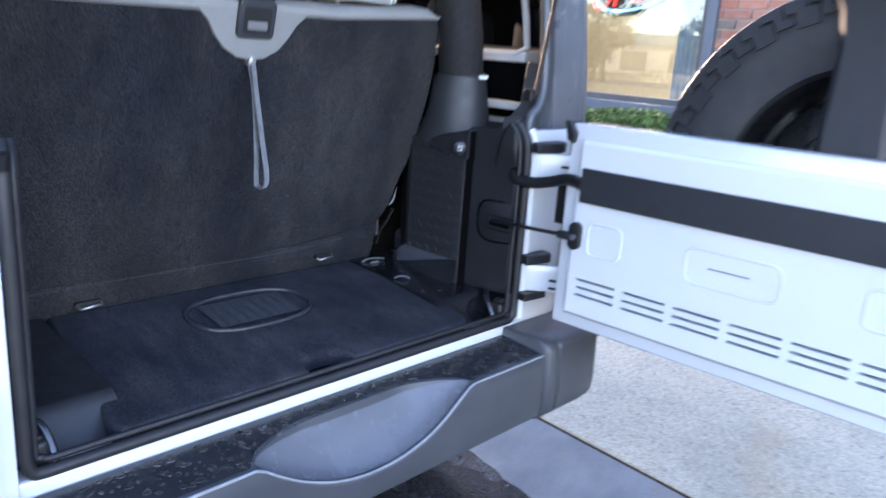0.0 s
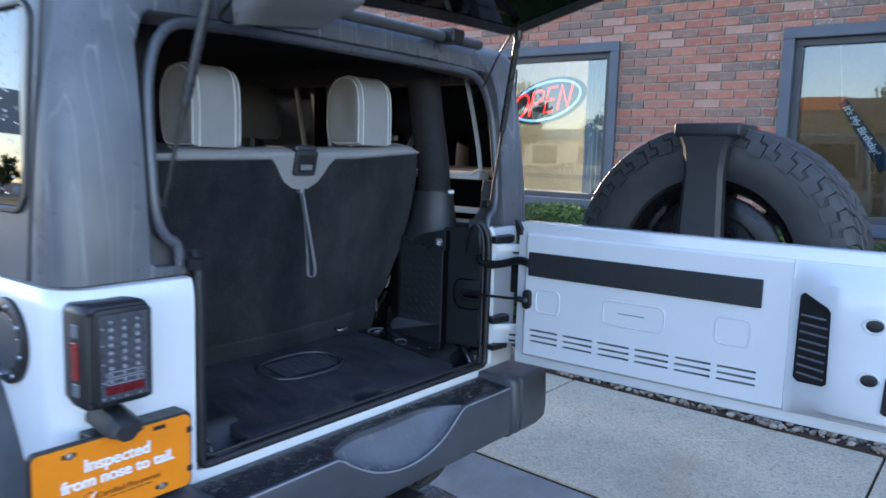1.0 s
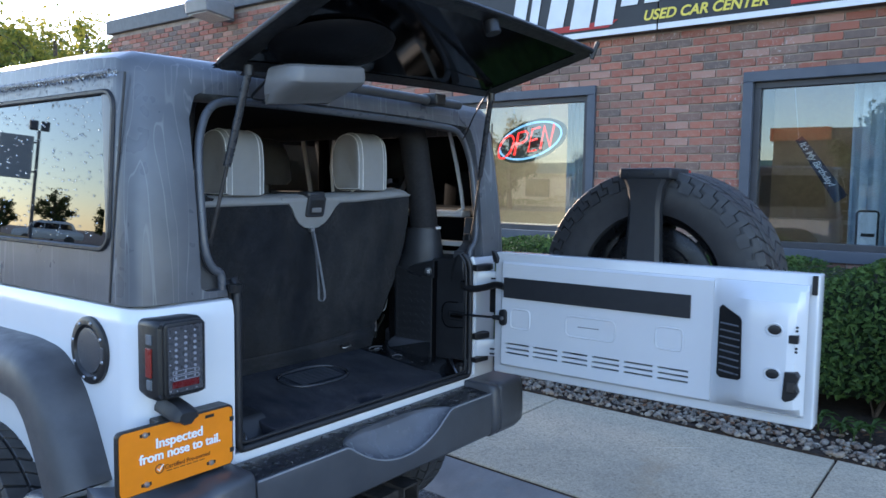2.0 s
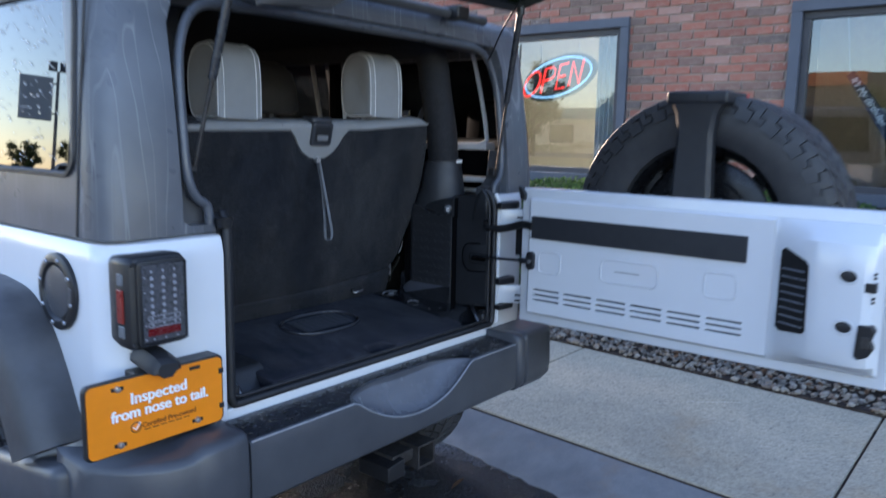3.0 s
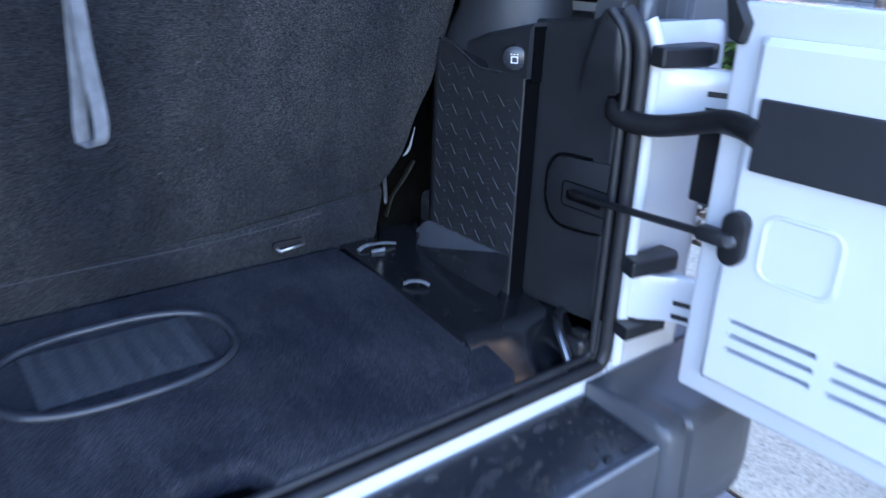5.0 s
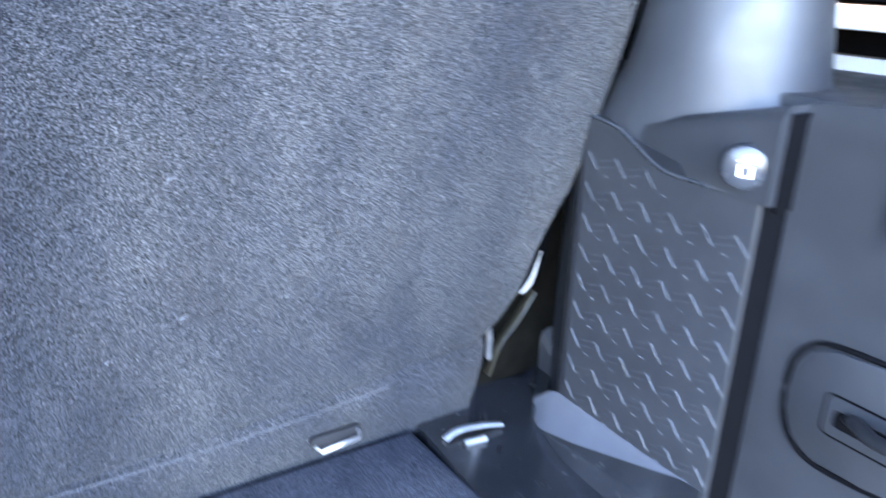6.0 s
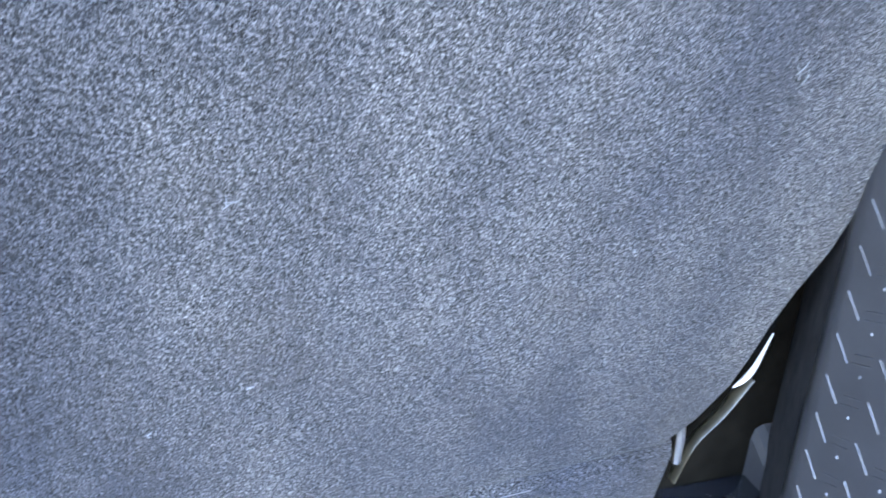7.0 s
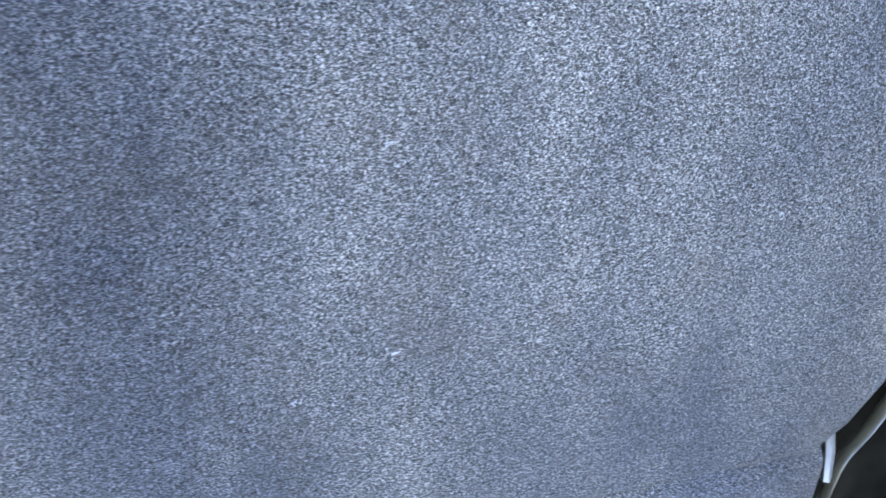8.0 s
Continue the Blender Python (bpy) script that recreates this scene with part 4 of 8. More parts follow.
def end_cap(s):
    """The end of the bumper: a raised collar with a groove, then a sweep forwards along the side."""
    rows = []
    x_in = -0.588 if s < 0 else 0.502
    w = (-0.90 + 0.588) if s < 0 else (0.728 - 0.502)
    for t in (0.0, 0.02, 0.05, 0.16, 0.18, 0.215, 0.235, 0.36, 0.40, 0.45, 0.52, 0.65, 0.8, 0.9, 0.96, 1.0):
        x = x_in + w * t
        back = min(1.0, max(0.0, (t - 0.36) / 0.09)) if s < 0 else 0.0     # the shoulder
        swell = (0.004 if t < 0.01 else (0.012 if t < 0.03 else 0.018)) - 0.010 * back
        if s > 0 and 0.17 < t < 0.22:
            swell = 0.010
        y0 = EY - swell + (0.50 * max(0.0, t - 0.45) ** 2.2 if s < 0 else 0.030 * max(0.0, (t - 0.86) / 0.14) ** 2)
        top = 0.786 - (0.010 if t in (0.0, 1.0) else 0.0) - 0.014 * back
        low = 0.578 if s < 0 else 0.590 + 0.02 * max(0.0, (t - 0.86) / 0.14)
        fwd = 0.30 * max(0, t - 0.6) if s < 0 else 0.0
        rows.append([(x, fwd, 0.786 - 0.006 * back), (x, -0.04 + fwd, top + 0.002), (x, y0 + 0.022, top), (x, y0 + 0.006, top - 0.007), (x, y0, top - 0.022), (x, y0 - 0.004, 0.66), (x, y0, low + 0.024), (x, y0 + 0.022, low), (x, fwd, low + 0.002)])
    return loft(rows, True, True)


part("end_cap", end_cap(-1), BUMPER, bu, smooth=50)
part("end_cap", end_cap(1), BUMPER, bu, smooth=50)
part("side_wrap", prism([(0.07, 0.60), (0.07, 0.755), (0.42, 0.70), (0.46, 0.56), (0.30, 0.555)], "x", -0.93, -0.80, 0.03, 3), BUMPER, bu, smooth=50)
part("side_wrap", prism([(0.02, 0.60), (0.02, 0.775), (0.42, 0.70), (0.46, 0.60), (0.30, 0.598)], "x", 0.722, 0.86, 0.02), BUMPER, bu, smooth=50)

# tow hitch under it
hi = new("tow_hitch")
hi["label"] = "dark steel tow hitch receiver"
hi.parent = car
q = bmesh.new()
for a in ((0.028, 0.035, 0.468, 0.540), (0.098, 0.105, 0.468, 0.540), (0.035, 0.098, 0.533, 0.540), (0.035, 0.098, 0.468, 0.475)):
    box(a[0], a[1], -0.10, 0.25, a[2], a[3], bm=q)
part("receiver", q, DARK_STEEL, hi)
part("cross_tube", tube([(-0.5, 0.10, 0.53), (0.5, 0.10, 0.53)], 0.035, 10), DARK_STEEL, hi, smooth=60)
part("bracket", box(-0.06, 0.03, -0.08, 0.06, 0.495, 0.53, 0.004), DARK_STEEL, hi)
part("socket", prism([(-0.10, 0.47), (-0.03, 0.47), (-0.03, 0.525), (-0.10, 0.515)], "y", -0.10, 0.02, 0.004), BLACK, hi)
# spare silencer and axle seen below
part("silencer", tube([(0.18, 0.18, 0.50), (0.60, 0.18, 0.50)], 0.085, 16, flat=0.75), DARK_STEEL, car, smooth=50)
part("axle", tube([(-0.7, 0.78, 0.42), (0.7, 0.78, 0.42)], 0.045, 10), DARK_STEEL, car, smooth=60)
for s in (-1, 1):
    part("frame_rail", box(min(s * 0.40, s * 0.48), max(s * 0.40, s * 0.48), 0.07, 3.3, 0.50, 0.585, 0.006), DARK_STEEL, car)


# --- wheels


TYRE_R, TYRE_W, BLOCKS = 0.425, 0.288, 52
STEP_A = 2 * math.pi / BLOCKS


def carcass(seg=72):
    """The round body of a tyre; the axle lies along x."""
    r, w = TYRE_R, TYRE_W
    return lathe([(0.255, -w * 0.36), (0.265, -w * 0.44), (0.31, -w * 0.5), (0.36, -w * 0.49), (0.392, -w * 0.468), (r - 0.018, -w * 0.44), (r - 0.013, -w * 0.36), (r - 0.012, 0.0), (r - 0.013, w * 0.36), (r - 0.018, w * 0.44), (0.392, w * 0.468), (0.36, w * 0.49), (0.31, w * 0.5), (0.265, w * 0.44), (0.255, w * 0.36)], (0, 0, 0), "x", seg, caps=False)


def tread_block(bm, k, odd, a0):
    """One block of tread row k."""
    r, w = TYRE_R, TYRE_W
    u0, u1, sh = ((-0.47, -0.262, 0.0), (-0.240, -0.012, 0.5), (0.012, 0.240, 0.15), (0.262, 0.47, 0.6))[k]
    c0 = a0 + STEP_A * sh
    c1 = c0 + STEP_A * (0.84 if odd else 0.90)
    hi_r = r if k in (1, 2) else r - 0.003
    skew = (0.05, 0.09, -0.09, 0.05)[k]
    q = []
    for rad, ins in ((r - 0.022, 0.0), (hi_r - 0.002, 0.0), (hi_r, 0.008)):
        for uu, aa in ((u0 + ins, c0 + ins * 0.4), (u1 - ins, c0 + skew + ins * 0.4), (u1 - ins, c1 + skew - ins * 0.4), (u0 + ins, c1 - ins * 0.4)):
            q.append(bm.verts.new((uu * w, rad * math.cos(aa), rad * math.sin(aa))))
    bm.faces.new(q[8:12])
    for o in (0, 4):
        for j in range(4):
            bm.faces.new((q[o + j], q[o + (j + 1) % 4], q[o + 4 + (j + 1) % 4], q[o + 4 + j]))
    return bm


def shoulder_lug(bm, s, odd, a0):
    """A lug that steps in a Z from the tread down the side wall: long and short ones in turn."""
    r, w = TYRE_R, TYRE_W
    base = a0 + (0.6 * STEP_A + 0.05 if s > 0 else 0.0)
    top = r - 0.006
    if odd:
        outline = ((0.0, top), (0.92, top), (0.92, 0.398), (1.40, 0.393), (1.38, 0.358), (0.42, 0.360), (0.44, 0.392), (0.0, 0.397))
    else:
        outline = ((0.0, top), (0.92, top), (0.92, 0.388), (1.30, 0.383), (1.28, 0.370), (0.50, 0.372), (0.50, 0.400), (0.0, 0.404))

    def out(rad):
        if rad > 0.40:
            return 0.490 - 0.022 * (rad - 0.40) / 0.019
        return 0.490 + 0.024 * (0.40 - rad) / 0.036

    face, root = [], []
    for c, rad in outline:
        a = base + STEP_A * c
        face.append(bm.verts.new((s * out(rad) * w, rad * math.cos(a), rad * math.sin(a))))
        deep = 0.395 if rad > top - 0.001 else out(rad) - 0.05
        root.append(bm.verts.new((s * deep * w, (rad - (0.016 if rad > top - 0.001 else 0.0)) * math.cos(a), (rad - (0.016 if rad > top - 0.001 else 0.0)) * math.sin(a))))
    n = len(face)
    mid_face = bm.faces.new(face)
    for j in range(n):
        bm.faces.new((face[j], face[(j + 1) % n], root[(j + 1) % n], root[j]))
    bmesh.ops.triangulate(bm, faces=[mid_face])
    return bm


def tyre(w, pieces):
    """A tyre under wheel w, with each tread block and lug an object, or all joined."""
    bm = carcass()
    if not pieces:
        for i in range(BLOCKS):
            for k in range(4):
                tread_block(bm, k, i % 2, i * STEP_A)
            for s in (-1, 1):
                shoulder_lug(bm, s, i % 2, i * STEP_A)
    ty = part("tyre", bm, RUBBER, w, "chunky all-terrain tyre", smooth=35)
    if pieces:
        for name, kinds, build in (("tread_block", range(4), tread_block), ("shoulder_lug", (-1, 1), shoulder_lug)):
            for k in kinds:
                first = [None, None]
                for i in range(BLOCKS):
                    if first[i % 2] is None:
                        ob = part(name, build(bmesh.new(), k, i % 2, 0.0), RUBBER, ty)
                        first[i % 2] = ob
                    else:
                        ob = new(name, first[i % 2].data)
                        ob.parent = ty
                    ob.matrix_local = Matrix.Rotation(i * STEP_A, 4, "X")


def wheel(name, label, category, pieces=False):
    w = thing(name, label, category)
    tyre(w, pieces)
    part("rim", lathe([(0.262, -0.115), (0.268, -0.105), (0.250, -0.095), (0.235, -0.02), (0.238, 0.06), (0.255, 0.10), (0.266, 0.112), (0.258, 0.118), (0.242, 0.105), (0.225, 0.06), (0.222, -0.02), (0.238, -0.10), (0.255, -0.118)], (0, 0, 0), "x", 48, caps=False), RIM, w, smooth=50)
    for i in range(8):
        a = 2 * math.pi * i / 8
        d = Vector((0, math.cos(a), math.sin(a)))
        t = Vector((0, -math.sin(a), math.cos(a)))
        rows = []
        for rad, hw, xo in ((0.06, 0.026, 0.03), (0.13, 0.024, 0.012), (0.20, 0.030, 0.035), (0.236, 0.040, 0.05)):
            c = d * rad
            rows.append([c + t * hw + Vector((xo + 0.014, 0, 0)), c - t * hw + Vector((xo + 0.014, 0, 0)), c - t * hw * 0.8 + Vector((xo - 0.02, 0, 0)), c + t * hw * 0.8 + Vector((xo - 0.02, 0, 0))])
        part("spoke", loft(rows, True, True), RIM, w, smooth=40)
    part("backing_disc", lathe([(0.0, -0.080), (0.055, -0.080), (0.062, -0.070), (0.105, -0.070), (0.111, -0.078), (0.150, -0.076), (0.156, -0.066), (0.205, -0.062), (0.2165, -0.055), (0.210, -0.045), (0.0, -0.045)], (0, 0, 0), "x", 40, caps=False), RIM, w, smooth=40)
    part("hub", lathe([(0.0, -0.03), (0.085, -0.03), (0.09, 0.0), (0.08, 0.05), (0.06, 0.055), (0.0, 0.055)], (0, 0, 0), "x", 24, caps=False), RIM, w, smooth=40)
    return w


spare = wheel("spare_wheel", "black spare wheel with chunky all-terrain tyre on the tailgate", "wheel", True)
road = wheel("wheel", "black road wheel with chunky all-terrain tyre", "wheel")
for me in {c.data.name: c.data for w in (spare, road) for c in w.children_recursive}.values():
    me.transform(Matrix.Scale(0.945, 4))
spare.location = (0.812, -0.635, 1.188)
tagged(road, "black road wheel with chunky all-terrain tyre", "wheel", "road wheels")
road.matrix_world = pose(-0.80, 0.78, 0.400, 8.6, 0, 0)
for x, y in ((0.80, 0.78), (-0.80, 3.02), (0.80, 3.02)):
    copy_thing(road, pose(x, y, 0.400, 11 * y, 0, 0))

# --- wheel arch flares
def flare(s):
    prof = [(0.128, 0.778), (0.160, 0.842), (0.205, 0.925), (0.262, 1.005), (0.350, 1.068), (0.46, 1.088), (0.60, 1.092), (1.05, 1.085), (1.18, 1.055), (1.30, 0.94), (1.38, 0.72)]
    prof = [(q.y, q.z) for q in smooth_path([(0, y, z) for y, z in prof], 4)]
    rows = []
    for i, (y, z) in enumerate(prof):
        a = Vector((prof[max(i - 1, 0)][0], prof[max(i - 1, 0)][1]))
        c = Vector((prof[min(i + 1, len(prof) - 1)][0], prof[min(i + 1, len(prof) - 1)][1]))
        d = (c - a).normalized()
        nrm = Vector((d.y, -d.x))     # points towards the wheel
        def at(x, off):
            return (s * x, y + nrm.x * off, z + nrm.y * off)
        rows.append([at(0.815, 0.0), at(0.88, 0.004), at(0.922, 0.016), at(0.940, 0.040), at(0.945, 0.090), at(0.942, 0.128), at(0.930, 0.133), at(0.925, 0.10), at(0.815, 0.065)])
    return loft(rows, True, True)


part("wheel_arch_flare", flare(-1), FLARE, car, "dark grey textured wheel arch flare", smooth=40)
part("wheel_arch_flare", flare(1), FLARE, car, "dark grey textured wheel arch flare", smooth=40)

# --- windscreen, front pillars and doors' glass close the cabin
for x0 in (-0.76, 0.70):
    part("windscreen_pillar", prism([(2.10, BELT), (2.16, BELT), (1.94, HR), (1.88, HR)], "x", x0, x0 + 0.06), PAINT, car)
q = prism([(2.13, BELT + 0.01), (2.136, BELT + 0.01), (1.916, HR - 0.01), (1.91, HR - 0.01)], "x", -0.695, 0.695)
o = part("windscreen", q, TINT, car)
o.visible_shadow = False
part("dashboard", box(-0.74, 0.74, 1.85, 2.12, 0.85, 1.20, 0.04), TRIM, car, smooth=40)
for s in (-1, 1):
    o = part("door_glass", box(min(s * 0.772, s * 0.778), max(s * 0.772, s * 0.778), 1.05, 1.98, BELT, HR - 0.02), TINT, car)
    o.visible_shadow = False
    part("door_pillar", box(min(s * 0.735, s * 0.79), max(s * 0.735, s * 0.79), 1.0, 1.045, BELT, HR - 0.01, 0.006), SHADE_BLACK, ht)
    part("pillar_trim", prism([(1.050, 1.38), (1.072, 1.38), (1.162, 1.785), (1.140, 1.785)], "x", min(s * 0.722, s * 0.733), max(s * 0.722, s * 0.733), 0.003), LEATHER, ht, "pale pillar trim")

# --- tailgate, swung open by a right angle
GX = 0.508
tg = new("tailgate")
tg["label"] = "white tailgate swung wide open, black strip on its inner face"
tg.parent = car
part("gate_shell", box(0.527, 0.60, -1.202, -0.114, 0.836, 1.283, 0.006, 3), PAINT, tg, smooth=40)
# inner pressing with three rows of slots
yb = [-0.915]
zb = [0.868]
slots = []
n_groups = 6
span = (0.847 - 0.176 + 0.016) / n_groups
for i in range(n_groups):
    a = -0.176 - span * i
    slots.append((a - span + 0.016, a))
zr = [(0.9165, 0.9225), (0.9335, 0.9395), (0.9505, 0.9565)]
ys2 = sorted([-0.915, -0.90, -0.158, -0.15] + [v for q in slots for v in q])
zs2 = sorted([0.868, 0.876, 1.244, 1.252] + [v for q in zr for v in q])
pb = bmesh.new()
grid = {}


def gv(y, z):
    if (y, z) not in grid:
        grid[(y, z)] = pb.verts.new((GX, y, z))
    return grid[(y, z)]


for y0, y1 in zip(ys2, ys2[1:]):
    for z0, z1 in zip(zs2, zs2[1:]):
        cy, cz = (y0 + y1) / 2, (z0 + z1) / 2
        if any(a < cy < b for a, b in slots) and any(a < cz < b for a, b in zr):
            continue
        pb.faces.new((gv(y0, z0), gv(y1, z0), gv(y1, z1), gv(y0, z1)))
edge = {-0.15}, {0.868, 1.252}
res = bmesh.ops.extrude_face_region(pb, geom=list(pb.faces))
for v in res["geom"]:
    if isinstance(v, bmesh.types.BMVert):
        v.co.x += 0.016
for v in pb.verts:      # the rim of the pressing rolls away
    if v.co.x < GX + 0.001 and (any(abs(v.co.y - e) < 1e-5 for e in edge[0]) or any(abs(v.co.z - e) < 1e-5 for e in edge[1])):
        v.co.x += 0.008
part("inner_pressing", pb, PAINT, tg, smooth=25)
part("slot_backing", box(0.5245, 0.5262, -0.86, -0.16, 0.90, 0.97), BLACK, tg)
part("rubber_strip", box(0.4995, 0.5075, -0.848, -0.168, 1.122, 1.195, 0.002), STRIPE, tg, "black ribbed rubber strip")


def emboss(y0, y1, z0, z1, r):
    ring = rrect(y0, y1, z0, z1, r, 5)
    return tube([(GX, a, b) for a, b in ring], 0.0026, 6, loop=True, up=(1, 0, 0))


for a in ((-0.275, -0.195, 1.012, 1.082, 0.016), (-0.60, -0.418, 1.012, 1.082, 0.02), (-0.826, -0.738, 1.014, 1.084, 0.016)):
    part("embossed_panel", emboss(*a), PAINT, tg, smooth=60)
lb = bmesh.new()
for i in range(9):
    box(GX - 0.0012, GX + 0.0005, -0.465 - 0.0088 * i - 0.0065, -0.465 - 0.0088 * i, 1.047, 1.0495, bm=lb)
part("stamped_mark", lb, BLACK, tg)

# raised box at the latch end
zprof = [(0.868, 0.0), (0.878, 0.35), (0.90, 0.85), (0.925, 1.0), (1.0, 1.0), (1.10, 1.0), (1.17, 1.0), (1.205, 0.86), (1.235, 0.4), (1.252, 0.0)]
rows = []
for y, h in ((-0.9156, 0.0), (-0.926, 0.002), (-0.94, 0.010), (-0.985, 0.034), (-1.02, 0.052), (-1.045, 0.058), (-1.10, 0.060), (-1.140, 0.058), (-1.160, 0.046), (-1.174, 0.020), (-1.180, 0.0)):
    rows.append([(0.524, y, 0.868)] + [(GX + 0.008 - (0.008 + h) * min(1.0, f if h > 0.03 else f ** 0.6), y, z) for z, f in zprof] + [(0.524, y, 1.252)])
part("latch_housing", loft(rows, False, False), PAINT, tg, smooth=26)


def slope_x(y):
    pts = ((-0.94, 0.010), (-0.985, 0.034), (-1.02, 0.052), (-1.045, 0.058))
    for (a, ha), (b, hb) in zip(pts, pts[1:]):
        if b <= y <= a:
            return GX - ha - (hb - ha) * (a - y) / (a - b)
    return GX - 0.010 + (y + 0.94) * 0.5


vent_out = [(-0.938, 1.168), (-0.948, 1.178), (-1.006, 1.152), (-1.014, 1.142), (-1.018, 0.972), (-1.010, 0.964), (-0.948, 0.957), (-0.936, 0.966)]
vb = bmesh.new()
lo = [vb.verts.new((slope_x(a) - 0.004, a, b)) for a, b in vent_out]
hi2 = [vb.verts.new((slope_x(a) + 0.008, a, b)) for a, b in vent_out]
vb.faces.new(lo)
for i in range(len(lo)):
    vb.faces.new((lo[i], lo[(i + 1) % len(lo)], hi2[(i + 1) % len(lo)], hi2[i]))
# slats coloured pale for the light that the black louvres' edges catch
LOUVRE = plain("louvre_highlight", (0.11, 0.115, 0.125), 0.3, var=0.1)
vent = part("air_vent", vb, BLACK, tg, "black louvred air vent")
for i in range(8):
    z = 0.982 + 0.0205 * i
    top = 1.0
    y_lo = -0.944
    y_hi = -1.010 if z < 1.12 else -1.005
    rows = []
    for y in (y_lo, (y_lo + y_hi) / 2, y_hi):
        x = slope_x(y) - 0.004
        rows.append([(x + 0.002, y, z + 0.0015), (x - 0.005, y, z - 0.0025), (x - 0.005, y, z - 0.0045), (x + 0.002, y, z - 0.0010)])
    part("louvre", loft(rows, True, True), LOUVRE, vent)
for y, z in ((-1.106, 1.127), (-1.105, 1.0)):
    pg = lathe([(0.0, 0.0), (0.012, -0.001), (0.0165, 0.0005), (0.0185, 0.004)], (0.4455, y, z), "x", 18, caps=False)
    for v in pg.verts:
        v.co.z = z + (v.co.z - z) * 0.78
    part("rubber_plug", pg, BLACK, tg, smooth=40)
    rg = tube([(0.4475, y + 0.022 * math.cos(t), z + 0.018 * math.sin(t)) for t in [2 * math.pi * k / 20 for k in range(20)]], 0.0025, 6, loop=True, up=(1, 0, 0))
    part("plug_rim", rg, PAINT, tg, smooth=60)
lk = box(0.452, 0.474, -1.168, -1.136, 1.092, 1.116, 0.002)
part("striker_slot", lk, BLACK, tg)
lt = prism([(-1.144, 0.925), (-1.165, 0.935), (-1.176, 0.955), (-1.168, 0.975), (-1.176, 1.0), (-1.168, 1.012), (-1.138, 1.012), (-1.134, 0.932)], "x", 0.444, 0.476, 0.003)
part("latch", lt, BLACK, tg, "black door latch")
part("latch_jaw", box(0.440, 0.446, -1.166, -1.146, 0.955, 0.985, 0.002), DARK_STEEL, tg)
for z in (1.128, 1.138, 1.078, 1.068):
    part("screw_hole", lathe([(0.0, 0.0), (0.0035, 0.0), (0.004, 0.003)], (0.458, -1.163, z), "x", 8, caps=False), BLACK, tg)
part("corner_patch", box(0.520, 0.5285, -1.199, -1.184, 1.225, 1.281, 0.002), BLACK, tg)
part("corner_bumper", prism([(-0.116, 1.286), (-0.132, 1.262), (-0.128, 1.240), (-0.112, 1.246), (-0.102, 1.288)], "x", 0.514, 0.56, 0.003), BLACK, tg)

# third brake lamp post and spare carrier
po = new("lamp_post")
po["label"] = "black high brake lamp post over the spare wheel"
po.parent = tg
rows = []
for z, y0, y1, x0, x1 in ((0.90, -0.575, -0.705, 0.602, 0.66), (1.20, -0.573, -0.700, 0.612, 0.66), (1.32, -0.573, -0.692, 0.622, 0.664), (1.46, -0.578, -0.686, 0.628, 0.668), (1.525, -0.570, -0.694, 0.626, 0.672), (1.556, -0.558, -0.710, 0.622, 0.69)):
    r = 0.012
    rows.append([(x0, y0 - r, z), (x0, y1 + r, z), (x0 + r, y1, z), (x1, y1, z), (x1, y0, z), (x0 + r, y0, z)])
part("post", loft(rows, True, True), TRIM, po, smooth=30)
part("brake_lamp", box(0.618, 0.80, -0.728, -0.548, 1.553, 1.590, 0.008, 3), TRIM, po, smooth=40)
part("lamp_glass", box(0.790, 0.8035, -0.7305, -0.550, 1.556, 1.587, 0.003), plain("red_lens", (0.45, 0.01, 0.01), 0.2), po)
for y in (-0.575, -0.665):
    part("screw", lathe([(0.0, -0.003), (0.005, -0.003), (0.006, 0.001)], (0.6185, y, 1.572), "x", 10, caps=False), BLACK, po, smooth=40)
part("carrier", prism([(-0.80, 1.02), (-0.47, 1.02), (-0.50, 1.27), (-0.77, 1.27)], "x", 0.598, 0.66, 0.01), DARK_STEEL, tg)
part("carrier_hub", lathe([(0.0, 0.65), (0.10, 0.65), (0.10, 0.775), (0.0, 0.775)], (0, -0.635, 1.165), "x", 24, caps=False), DARK_STEEL, tg, smooth=40)

# hinges
HINGE = PAINT
